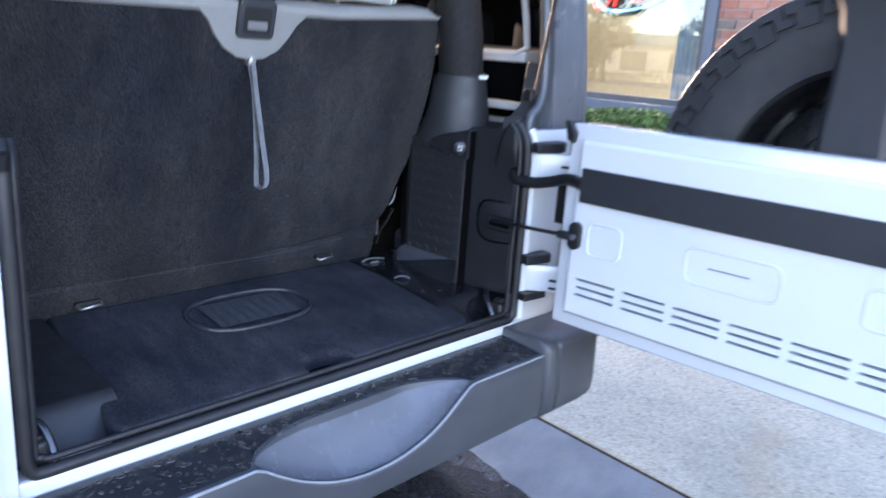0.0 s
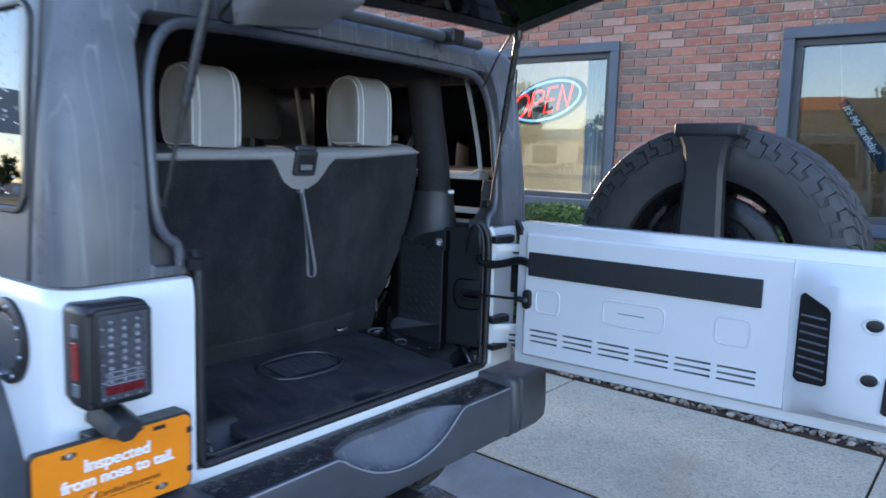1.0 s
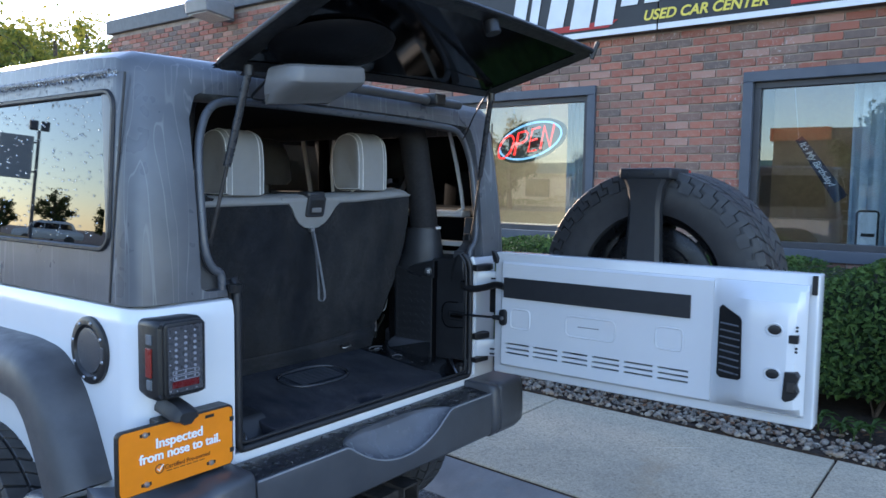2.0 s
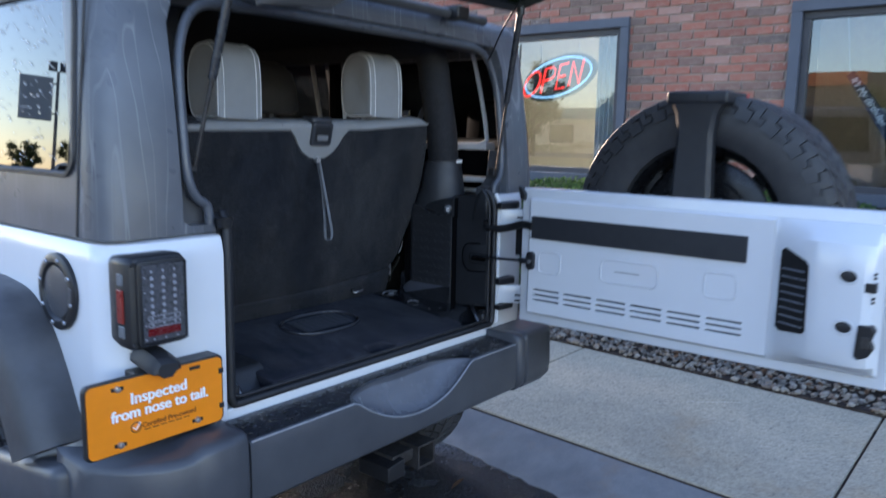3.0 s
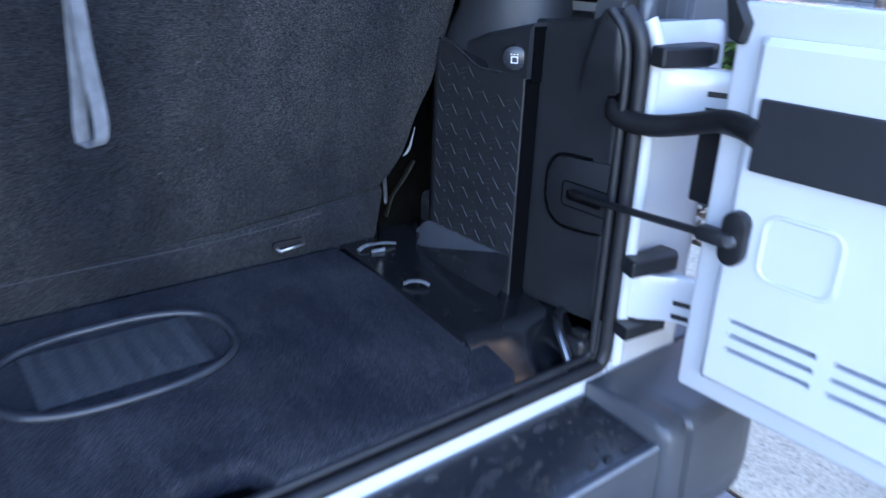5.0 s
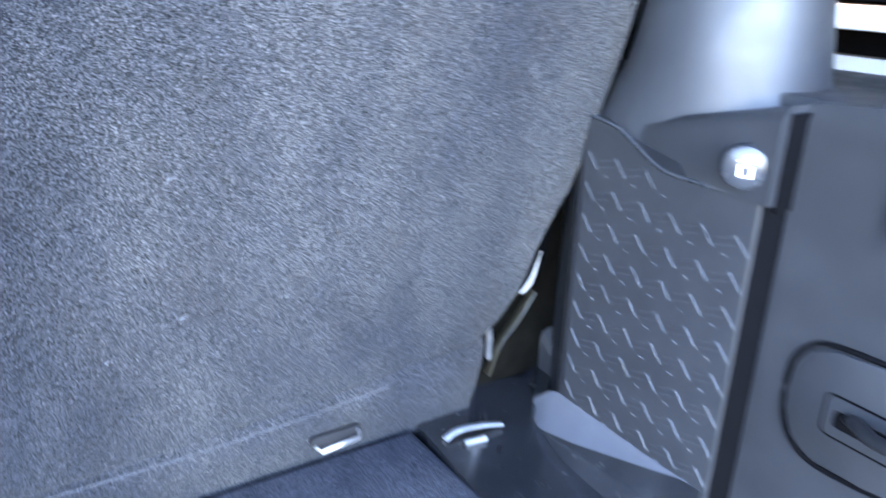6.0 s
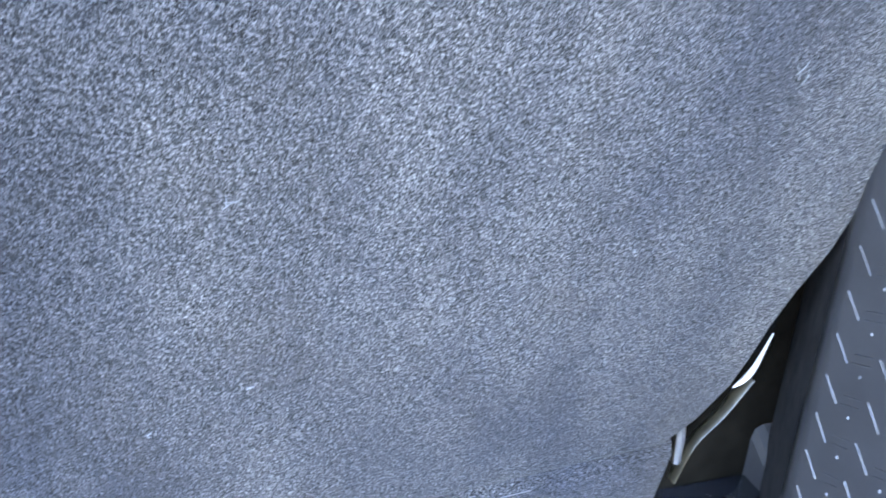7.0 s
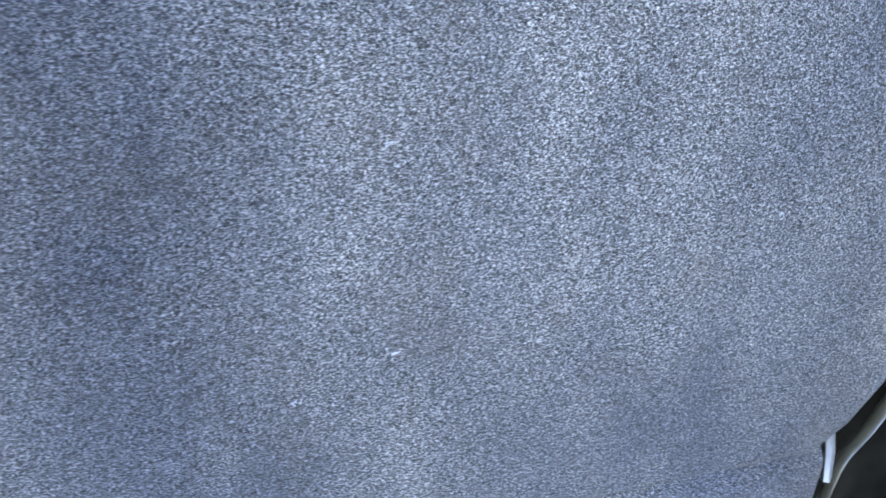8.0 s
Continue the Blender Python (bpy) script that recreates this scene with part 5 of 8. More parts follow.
for z0, z1, block in ((1.144, 1.201, (1.202, 1.226)), (0.872, 0.936, (0.940, 0.963))):
    hg = new("hinge")
    hg.parent = tg
    hg["label"] = "white painted tailgate hinge"
    plan = [(0.560, -0.002), (0.585, -0.016), (0.612, -0.034), (0.622, -0.075), (0.618, -0.140), (0.604, -0.140), (0.604, -0.080), (0.594, -0.050), (0.565, -0.022), (0.556, -0.006)]
    part("leaf", prism(plan, "z", z0, z1, 0.003), HINGE, hg, smooth=30)
    for zc in (z0 + 0.010, z0 + 0.029):
        part("leaf_slot", prism([(0.5925, -0.052), (0.6035, -0.082), (0.6050, -0.082), (0.5945, -0.052)], "z", zc - 0.0032, zc + 0.0032), BLACK, hg)
    for yy, zz in ((-0.010, z0 + 0.012), (-0.010, z1 - 0.012)):
        part("bolt", lathe([(0.0, -0.006), (0.008, -0.006), (0.009, 0.002)], (0.572, -0.012, zz), "y", 10, caps=False), PAINT, hg, smooth=40)
    part("rubber_block", prism([(0.540, -0.002), (0.530, -0.028), (0.606, -0.042), (0.640 if z0 > 1.0 else 0.620, -0.030), (0.640 if z0 > 1.0 else 0.620, -0.002)], "z", block[0], block[1], 0.004), TRIM, hg, "black rubber stop")
    if z0 < 1.0:
        part("lower_block", prism([(0.540, -0.002), (0.532, -0.030), (0.606, -0.038), (0.614, -0.002)], "z", 0.852, 0.870, 0.002), BLACK, hg)
    else:
        part("pivot", tube([(0.632, -0.075, 1.19), (0.632, -0.075, 1.262)], 0.017, 12), TRIM, hg, smooth=50)
part("gate_stop", box(0.588, 0.620, -0.088, -0.050, 1.043, 1.143, 0.004), BLACK, tg)
# check strap from the trim to the gate
st = new("check_strap")
st["label"] = "black door check rod"
st.parent = tg
part("rod", tube([(0.522, 0.075, 1.030), (0.500, 0.05, 1.036), (0.495, -0.06, 1.042), (0.497, -0.135, 1.045)], 0.0065, 8, flat=0.7), BLACK, st, smooth=50)
part("clevis", box(0.488, 0.506, -0.170, -0.128, 1.037, 1.054, 0.004), TRIM, st, smooth=40)
part("eye_bracket", prism(rrect(-0.182, -0.154, 1.018, 1.078, 0.0138, 6), "x", 0.494, 0.509, 0.002), BLACK, st, smooth=40)
part("pin", lathe([(0.0, -0.006), (0.006, -0.006), (0.007, 0.002)], (0.494, -0.168, 1.046), "x", 10, caps=False), STEEL, st, smooth=40)
# wiring sleeve
cb = smooth_path([(0.555, 0.048, 1.158), (0.535, 0.036, 1.148), (0.528, 0.018, 1.138), (0.530, -0.025, 1.137), (0.532, -0.07, 1.147), (0.524, -0.115, 1.160), (0.510, -0.150, 1.162), (0.503, -0.172, 1.158)], 6)
part("wiring_sleeve", tube(cb, 0.0115, 10, flat=1.15), BLACK, tg, "black braided wiring sleeve", smooth=60)

# --- lift glass, standing open
lg = new("lift_glass")
lg["label"] = "dark rear lift glass standing open on gas struts"
lg.parent = car
UP = radians(17.0)


def on_glass(x, d, off=0.0):
    """A point on the open glass, which hangs a little lower at its driver's-side hinge: d metres from the hinge edge, off metres below it."""
    u, v = (x + 0.60) / 1.20, d / 0.49
    y = (0.010 - 0.015 * u) * (1 - v) - 0.455 * v
    z = (1.808 + 0.056 * u) * (1 - v) + 1.983 * v + 0.012 * (1 - (2 * u - 1) ** 2)
    return (x, y - off * math.sin(UP), z - off * math.cos(UP))


out = rrect(-0.61, 0.61, 0.0, 0.49, 0.045, 5)
gb = bmesh.new()
cols = [-0.61 + 1.22 * k / 24 for k in range(25)]
for off in (0.0, -0.006):
    grid2 = [[gb.verts.new(on_glass(x, 0.49 * j / 6, off)) for j in range(7)] for x in cols]
    for a, b in zip(grid2, grid2[1:]):
        for j in range(6):
            gb.faces.new((a[j], a[j + 1], b[j + 1], b[j]))
part("glass_pane", gb, DARK_GLASS, lg, smooth=60)
part("edge_trim", tube([on_glass(a, b, -0.003) for k in range(len(out)) for a, b in [(out[k - 1][0] + (out[k][0] - out[k - 1][0]) * j / 8, out[k - 1][1] + (out[k][1] - out[k - 1][1]) * j / 8) for j in range(8 if k % 6 == 0 else 1)]], 0.0075, 6, loop=True), SEAL, lg, smooth=60)
bl = bmesh.new()
for a in ((-0.605, 0.605, 0.005, 0.05), (-0.605, -0.54, 0.05, 0.485), (0.54, 0.605, 0.05, 0.485), (-0.54, 0.54, 0.445, 0.485)):
    n = max(1, round((a[1] - a[0]) / 0.05))
    xs2 = [a[0] + (a[1] - a[0]) * k / n for k in range(n + 1)]
    for x0, x1 in zip(xs2, xs2[1:]):
        bl.faces.new([bl.verts.new(on_glass(x, d, 0.0022)) for x, d in ((x0, a[2]), (x1, a[2]), (x1, a[3]), (x0, a[3]))])
part("black_border", bl, BLACK, lg)
part("hinge_rail", tube([(-0.50, 0.045, 1.822), (0.50, 0.045, 1.822)], 0.016, 8), FLARE, lg, smooth=60)
for x in (-0.30, 0.34):
    part("glass_hinge", box(x - 0.03, x + 0.03, 0.005, 0.075, 1.805, 1.846, 0.006), BLACK, lg)
# wiper motor cover under the glass
rows = []
for z, x0, x1, y0, y1 in ((1.814, -0.512, -0.268, -0.194, -0.10), (1.808, -0.518, -0.263, -0.200, -0.095), (1.785, -0.521, -0.262, -0.203, -0.09), (1.771, -0.521, -0.263, -0.200, -0.085), (1.764, -0.519, -0.265, -0.192, -0.08), (1.745, -0.514, -0.275, -0.140, -0.075), (1.722, -0.506, -0.30, -0.10, -0.07)):
    n = 5
    ring = []
    for cx2, cy2, r2, a0 in ((x0 + 0.03, y0 + 0.045, 0.03, 180), (x1 - 0.02, y0 + 0.02, 0.02, 270)):
        for k in range(n + 1):
            a = radians(a0 + 90 * k / n)
            ring.append((cx2 + r2 * math.cos(a), cy2 + (0.045 if a0 == 180 else 0.02) * math.sin(a), z + 0.11 * (cx2 + 0.50) + (0.008 if z > 1.83 else 0.0) * (1 - abs(k / n - 0.5))))
    ring += [(x1, y1, z + 0.11 * (x1 + 0.50)), (x0, y1, z)]
    rows.append(ring)
part("motor_cover", loft(rows, True, True), GREY_BOX, lg, "grey moulded motor cover", smooth=24)
dm = bmesh.new()
bmesh.ops.create_uvsphere(dm, u_segments=20, v_segments=10, radius=1.0)
for v in dm.verts:
    v.co = Vector(on_glass(-0.36 + 0.20 * v.co.x, 0.19 + 0.13 * v.co.y, 0.042 * max(v.co.z, 0.0) + 0.003))
part("motor_dome", dm, plain("dome_black", (0.004, 0.004, 0.005), 0.5, spec=0.15), lg, smooth=60)
# wiper parts at the free edge
part("latch_knob", tube([on_glass(0.0, 0.455, 0.004), on_glass(0.0, 0.455, 0.04)], 0.022, 12), BLACK, lg, smooth=40)
part("glass_handle", tube([on_glass(0.59, 0.475, 0.0), on_glass(0.59, 0.475, 0.02), on_glass(0.60, 0.51, -0.03)], 0.008, 8), BLACK, lg, smooth=60)
wire = smooth_path([on_glass(-0.47, 0.10, 0.01), (-0.46, -0.08, 1.83), (-0.475, -0.02, 1.78), (-0.46, 0.04, 1.752), (-0.40, 0.05, 1.748)], 6)
part("motor_wire", tube(wire, 0.004, 6), BLACK, lg, smooth=60)
wire = smooth_path([on_glass(0.50, 0.10, 0.01), (0.51, -0.03, 1.80), (0.53, 0.03, 1.72), (0.55, 0.06, 1.70)], 6)
part("heater_wire", tube(wire, 0.003, 6), BLACK, lg, smooth=60)
for s, top, bot in ((-1, on_glass(-0.545, 0.055, 0.03), (-0.592, 0.048, 1.372)), (1, on_glass(0.545, 0.06, 0.03), (0.585, 0.035, 1.33))):
    a, b = Vector(top), Vector(bot)
    g2 = new("gas_strut")
    g2["label"] = "thin grey gas strut"
    g2.parent = lg
    part("cylinder", tube([a, a.lerp(b, 0.56)], 0.0105, 10), TRIM_SHINE, g2, smooth=50)
    part("piston", tube([a.lerp(b, 0.55), b], 0.005, 8), DARK_STEEL, g2, smooth=50)
    part("ball_end", tube([a + Vector((0, 0, 0.014)), a - Vector((0, 0, 0.012))], 0.014, 10), BLACK, g2, smooth=50)
    part("mount", box(b.x - 0.010, b.x + 0.010, b.y + 0.004, b.y + 0.03, b.z - 0.018, b.z + 0.010, 0.004), BLACK, g2)

# belt corner pieces where the hardtop meets the tub
for s in (-1, 1):
    rows = []
    for k in range(9):          # hardtop skin that turns under the opening's corner
        a = radians(90 * k / 8)
        x, z = 0.616 + 0.036 * math.cos(a), 1.274 - 0.036 * math.sin(a)
        rows.append([(s * (x if k else 0.652), 0.0215, z), (s * 0.646, 0.0205, 1.2195 if k else 1.274), (s * 0.646, 0.055, 1.2195 if k else 1.274), (s * x, 0.055, z)])
    rows.append([(s * 0.562, 0.0215, 1.238), (s * 0.560, 0.0205, 1.2195), (s * 0.560, 0.055, 1.2195), (s * 0.562, 0.055, 1.238)])
    part("corner_skin", loft(rows, True, True), HARDTOP, ht, smooth=40)
    part("recess_back", prism([(s * 0.55, 1.225), (s * 0.66, 1.225), (s * 0.66, 1.40), (s * 0.628, 1.40), (s * 0.612, 1.30), (s * 0.58, 1.275), (s * 0.556, 1.27)], "y", 0.056, 0.10, 0.003), FLARE, ht)
    if s < 0:
        part("latch_cup", lathe([(0.0, -0.012), (0.016, -0.012), (0.02, 0.01), (0.0, 0.012)], (s * 0.552, 0.0, 1.243), "z", 12, caps=False), BLACK, ht, smooth=40)

# --- tail lamp, fuel flap, plate
tl = new("tail_lamp")
tl["label"] = "smoked LED tail lamp in a black housing"
tl.parent = car
LX, LZ = -0.751, 1.100        # middle of the lamp's face
rows = []
for y, dl, dr, dz in ((0.030, 0.062, 0.050, 0.092), (-0.010, 0.070, 0.058, 0.096), (-0.045, 0.070, 0.0605, 0.0965), (-0.057, 0.066, 0.058, 0.093), (-0.0615, 0.058, 0.052, 0.086)):
    rows.append([(a, y, b) for a, b in rrect(LX - dl, LX + dr, LZ - dz, LZ + dz, 0.016, 4)])
part("housing", loft(rows, True, True), BLACK, tl, smooth=40)
part("bezel", prism(rrect(LX - 0.056, LX + 0.055, LZ - 0.089, LZ + 0.089, 0.012), "y", -0.069, -0.055, 0.003), BLACK, tl, smooth=40)
part("reflector", box(LX - 0.046, LX + 0.047, -0.0702, -0.066, LZ - 0.079, LZ + 0.079), plain("lamp_reflector", (0.16, 0.163, 0.17), 0.3, 0.3, var=0.3, scale=90), tl)
LED = plain("led_white", (0.66, 0.67, 0.69), 0.25, var=0.1)
for r in range(7):
    for c in range(3):
        e = bmesh.new()
        bmesh.ops.create_uvsphere(e, u_segments=8, v_segments=6, radius=0.0042 if r else 0.003, matrix=Matrix.Translation((LX - 0.026 + 0.0255 * c, -0.0712, LZ + 0.066 - 0.0142 * r)))
        part("led", e, LED, tl, smooth=60)
for z in (LZ - 0.031, LZ - 0.0445):
    part("light_bar", tube([(a, -0.0712, b) for a, b in rrect(LX - 0.035, LX + 0.036, z - 0.0046, z + 0.0046, 0.004, 3)], 0.0010, 5, loop=True, up=(0, 1, 0)), LED, tl, smooth=60)
    for c in range(3):
        part("bar_led", lathe([(0.0, -0.002), (0.0022, -0.0015), (0.003, 0.0)], (LX - 0.026 + 0.0255 * c, -0.0702, z), "y", 8, caps=False), LED, tl)
part("red_reflector", box(LX - 0.037, LX + 0.036, -0.0725, -0.069, LZ - 0.068, LZ - 0.051, 0.002), plain("red_lens_dark", (0.26, 0.010, 0.012), 0.25), tl, "red reflector bar")
for z in (-0.073, -0.044, -0.010, 0.024, 0.055):
    part("rivet", lathe([(0.0, -0.003), (0.0017, -0.002), (0.0022, 0.0)], (LX - 0.0415, -0.0702, LZ + z), "y", 8, caps=False), LED, tl)
for x in (-0.024, 0.002, 0.029):
    part("rivet", lathe([(0.0, -0.003), (0.0017, -0.002), (0.0022, 0.0)], (LX + x, -0.0702, LZ - 0.0745), "y", 8, caps=False), LED, tl)
o = part("lens", box(LX - 0.050, LX + 0.050, -0.0775, -0.076, LZ - 0.083, LZ + 0.083, 0.0006), LENS, tl)
o.visible_shadow = False
part("side_marker", box(LX - 0.0745, LX - 0.069, -0.040, -0.018, LZ - 0.040, LZ + 0.030, 0.002), plain("red_side_lens", (0.22, 0.02, 0.015), 0.3), tl, "red side marker")
for z in (0.050, -0.058):
    part("side_window", box(LX - 0.0735, LX - 0.069, -0.040, -0.020, LZ + z - 0.012, LZ + z + 0.012, 0.001), plain("smoked_lens", (0.14, 0.15, 0.16), 0.15), tl)
for z in (0.083, -0.083):
    part("screw", lathe([(0.0, -0.004), (0.005, -0.004), (0.006, 0.0)], (LX - 0.061, -0.0605, LZ + z), "y", 10, caps=False), BLACK, tl, smooth=40)

fu = new("fuel_flap")
fu["label"] = "round black bolted fuel flap beaded with rain"
fu.parent = car
FC = (-0.83, 0.215, 1.093)
part("ring", lathe([(0.086, 0.0), (0.086, -0.008), (0.080, -0.012), (0.066, -0.012), (0.062, -0.006), (0.060, -0.004)], FC, "x", 36, caps=False), BLACK, fu, smooth=35)
part("lid", lathe([(0.0, -0.010), (0.045, -0.0105), (0.057, -0.008), (0.060, -0.002), (0.06, 0.004)], FC, "x", 36, caps=False), BUMPER, fu, smooth=35)
part("finger_tab", prism([(0.152, 1.075), (0.148, 1.112), (0.136, 1.108), (0.138, 1.08)], "x", -0.844, -0.83, 0.002), BUMPER, fu)
for k in range(8):
    a = 2 * math.pi * (k + 0.35) / 8
    part("bolt", lathe([(0.0, -0.0155), (0.004, -0.0155), (0.0055, -0.0115)], (FC[0], FC[1] + 0.0735 * math.cos(a), FC[2] + 0.0735 * math.sin(a)), "x", 8, caps=False), STEEL, fu, smooth=40)

pl = new("advert_plate")
pl["label"] = "orange dealer plate in a black holder"
pl.parent = car
PY = -0.052
part("holder", prism(rrect(-0.918, -0.600, 0.796, 0.953, 0.014), "y", PY + 0.002, PY + 0.016, 0.003), BLACK, pl, smooth=40)
part("bracket", box(-0.80, -0.60, PY + 0.014, 0.012, 0.80, 0.95, 0.004), BLACK, pl)
part("plate", prism(rrect(-0.913, -0.606, 0.800, 0.949, 0.013), "y", PY - 0.001, PY + 0.0015), ORANGE, pl, "orange printed plate")
PM = Matrix(((1, 0, 0, 0), (0, 0, -1, 0), (0, 1, 0, 0), (0, 0, 0, 1)))


def on_plate(x, z):
    return Matrix.Translation((x, PY - 0.0028, z)) @ PM


for dy, dx in ((0.0, -0.0005), (0.0009, 0.0005)):      # heavy strokes
    lettering("Inspected", 0.0335, WHITE_INK, "lettering", pl, Matrix.Translation((0, -dy, 0)) @ on_plate(-0.760 + dx, 0.896), 1.0, 0, 0.0003, 0.0004)
    lettering("from nose to tail.", 0.0325, WHITE_INK, "lettering", pl, Matrix.Translation((0, -dy, 0)) @ on_plate(-0.755 + dx, 0.867), 0.98, 0, 0.0003, 0.0004)
lettering("Certified Pre-owned", 0.0152, BROWN_INK, "lettering", pl, on_plate(-0.738, 0.8395), 1.0, 0, 0.0003, 0.0)
bars = bmesh.new()
for k in range(6):
    box(-0.795 + 0.018 * k, -0.781 + 0.018 * k, PY - 0.0016, PY - 0.0009, 0.8325, 0.8345, bm=bars)
part("small_print", bars, BROWN_INK, pl)
tick = tube([(-0.814 + 0.0105 * math.cos(t), PY - 0.0012, 0.844 + 0.0105 * math.sin(t)) for t in [2 * math.pi * k / 20 for k in range(20)]], 0.0014, 5, loop=True, up=(0, 1, 0))
part("tick_ring", tick, BROWN_INK, pl)
part("tick", tube([(-0.820, PY - 0.0014, 0.845), (-0.815, PY - 0.0014, 0.839), (-0.804, PY - 0.0014, 0.853)], 0.0016, 5), WHITE_INK, pl)
for x, z, chrome in ((-0.850, 0.934, 1), (-0.674, 0.938, 0), (-0.848, 0.816, 1), (-0.671, 0.818, 1)):
    part("slot", box(x - 0.013, x + 0.013, PY - 0.0015, PY - 0.0008, z - 0.004, z + 0.004), BLACK, pl)
    if chrome:
        part("screw", lathe([(0.0, -0.006), (0.006, -0.005), (0.0075, 0.0)], (x, PY - 0.001, z), "y", 10, caps=False), STEEL, pl, smooth=40)
for z in (0.835, 0.916):
    part("clip", box(-0.614, -0.602, PY - 0.003, PY + 0.001, z - 0.006, z + 0.006, 0.001), BLACK, pl)
rows = []
for y, g, zt, zb in ((0.006, 0.0, 0.995, 0.962), (-0.030, 0.0, 0.996, 0.955), (-0.060, 0.001, 0.990, 0.948), (-0.074, 0.006, 0.980, 0.945), (-0.080, 0.014, 0.970, 0.947)):
    rows.append([(-0.789 + g, y, zb + 0.006), (-0.788 + g, y, zb + 0.018), (-0.776 + g * 0.6, y, zt), (-0.742 - g * 0.6, y, zt), (-0.716 - g, y, zb + 0.020), (-0.713 - g, y, zb + 0.008), (-0.733, y, zb + 0.004), (-0.744, y, zb - 0.006), (-0.760, y, zb - 0.006), (-0.772, y, zb + 0.003)])
part("plate_lamp", loft(rows, True, True), TRIM, car, "black plate lamp hood", smooth=28)

# ---------------------------------------------------------------- inside the car


def seat_y(z):
    return 0.394 - 0.229 * (z - 0.982)


def on_seat(x, z, off=0.0):
    """A point off metres in front of the seat's carpeted back."""
    return (x, seat_y(z) - off * 0.975, z - off * 0.223)


def seat_slab(pts, off0, off1, r=0.0, seg=3):
    b = bmesh.new()
    lo = [b.verts.new(on_seat(x, z, off0)) for x, z in pts]
    hi = [b.verts.new(on_seat(x, z, off1)) for x, z in pts]
    b.faces.new(lo)
    b.faces.new(hi[::-1])
    n = len(pts)
    for i in range(n):
        b.faces.new((lo[i], lo[(i + 1) % n], hi[(i + 1) % n], hi[i]))
    bmesh.ops.recalc_face_normals(b, faces=b.faces)
    soften(b, [e for e in b.edges if abs(e.calc_face_angle(0)) > 0.8], r, seg)
    return b


rs = thing("rear_seat", "rear bench seat, dark carpeted back, pale grey leather top", "seat")
side = [(0.496, 1.495), (0.512, 1.462), (0.526, 1.38), (0.529, 1.307), (0.526, 1.259), (0.519, 1.202), (0.513, 1.157), (0.506, 1.123), (0.493, 1.092), (0.485, 1.066), (0.480, 1.04), (0.473, 1.014), (0.455, 0.983), (0.432, 0.960)]


def top_edge(x):
    """Height of the line where carpet meets leather."""
    return 1.461 + 0.0205 * (x + 0.436) + 0.05 * max(0.0, x - 0.2)


notch = [(-0.150, 1.468), (-0.118, 1.460), (-0.096, 1.440), (-0.080, 1.415), (-0.060, 1.392), (-0.030, 1.375), (0.0, 1.371), (0.030, 1.375), (0.060, 1.392), (0.080, 1.417), (0.096, 1.444), (0.118, 1.464), (0.150, 1.474)]
fold = [(0.20, 0.937), (0.0, 0.926), (-0.20, 0.926), (-0.40, 0.930)]
left = [(-x, z - 0.012) for x, z in reversed(side)]
outline = notch + [(0.35, top_edge(0.35))] + side + fold + left + [(-0.35, top_edge(-0.35))]
sb = seat_slab(outline, 0.0, -0.10, 0.010, 3)
part("backrest", sb, CARPET, rs, "dark grey carpeted seat back", smooth=50)
# leather roll over the top, with the tongue that hangs into the notch
rows = []
for x in [-0.50 + 0.025 * k for k in range(41)]:
    z0 = top_edge(x)
    e = max(0.0, abs(x) - 0.45) / 0.05
    d = 0.016 * e * e
    y = seat_y(z0)
    rows.append([(x, y + 0.03, z0 - 0.03), (x, y - 0.001, z0 - 0.012), (x, y - 0.0045, z0 - 0.0065), (x, y - 0.0035, z0 - 0.002 - d * 0.4), (x, y + 0.002, z0 + 0.008 - d), (x, y + 0.016, z0 + 0.015 - d), (x, y + 0.05, z0 + 0.020 - d), (x, y + 0.11, z0 + 0.014 - d), (x, y + 0.135, z0 - 0.03)])
part("top_roll", loft(rows, True, True), LEATHER, rs, "pale grey leather", smooth=60)
tongue = [(x * 1.03, z - 0.003) for x, z in notch] + [(0.15, 1.478), (-0.15, 1.474)]
part("tongue", seat_slab(tongue, 0.0045, -0.03, 0.003), LEATHER, rs, smooth=40)
LATCH_GREY = plain("latch_plastic", (0.030, 0.032, 0.037), 0.35, var=0.1, scale=20, bump=0.2, grain=1300)
la = new("seat_latch")
la.parent = rs
la["label"] = "black recessed release handle"
lat = [(a, b) for a, b in rrect(-0.041, 0.041, 1.411, 1.482, 0.010)]
part("bezel", seat_slab(lat, 0.013, -0.01, 0.004), LATCH_GREY, la, smooth=40)
part("recess", seat_slab(rrect(-0.030, 0.030, 1.420, 1.470, 0.006), 0.0138, 0.008), BLACK, la)
part("handle", seat_slab(rrect(-0.022, 0.022, 1.428, 1.444, 0.004), 0.0165, 0.012, 0.002), GREY_BOX, la, smooth=40)
part("cover", box(-0.041, 0.041, seat_y(1.47) - 0.010, seat_y(1.47) + 0.05, 1.474, 1.496, 0.009, 3), LATCH_GREY, la, smooth=40)
# strap with its anchor
sp = new("pull_strap")
sp.parent = rs
sp["label"] = "grey webbing pull strap"
SY = seat_y(1.366) - 0.016
path = smooth_path([(-0.004, SY + 0.006, 1.362), (-0.010, SY - 0.020, 1.30), (-0.020, SY - 0.043, 1.20), (-0.026, SY - 0.052, 1.148), (-0.026, SY - 0.054, 1.130)], 6)
path2 = smooth_path([(-0.026, SY - 0.054, 1.130), (-0.015, SY - 0.062, 1.126), (-0.010, SY - 0.064, 1.150), (-0.012, SY - 0.050, 1.22), (-0.008, SY - 0.022, 1.31), (-0.002, SY - 0.002, 1.360)], 6)


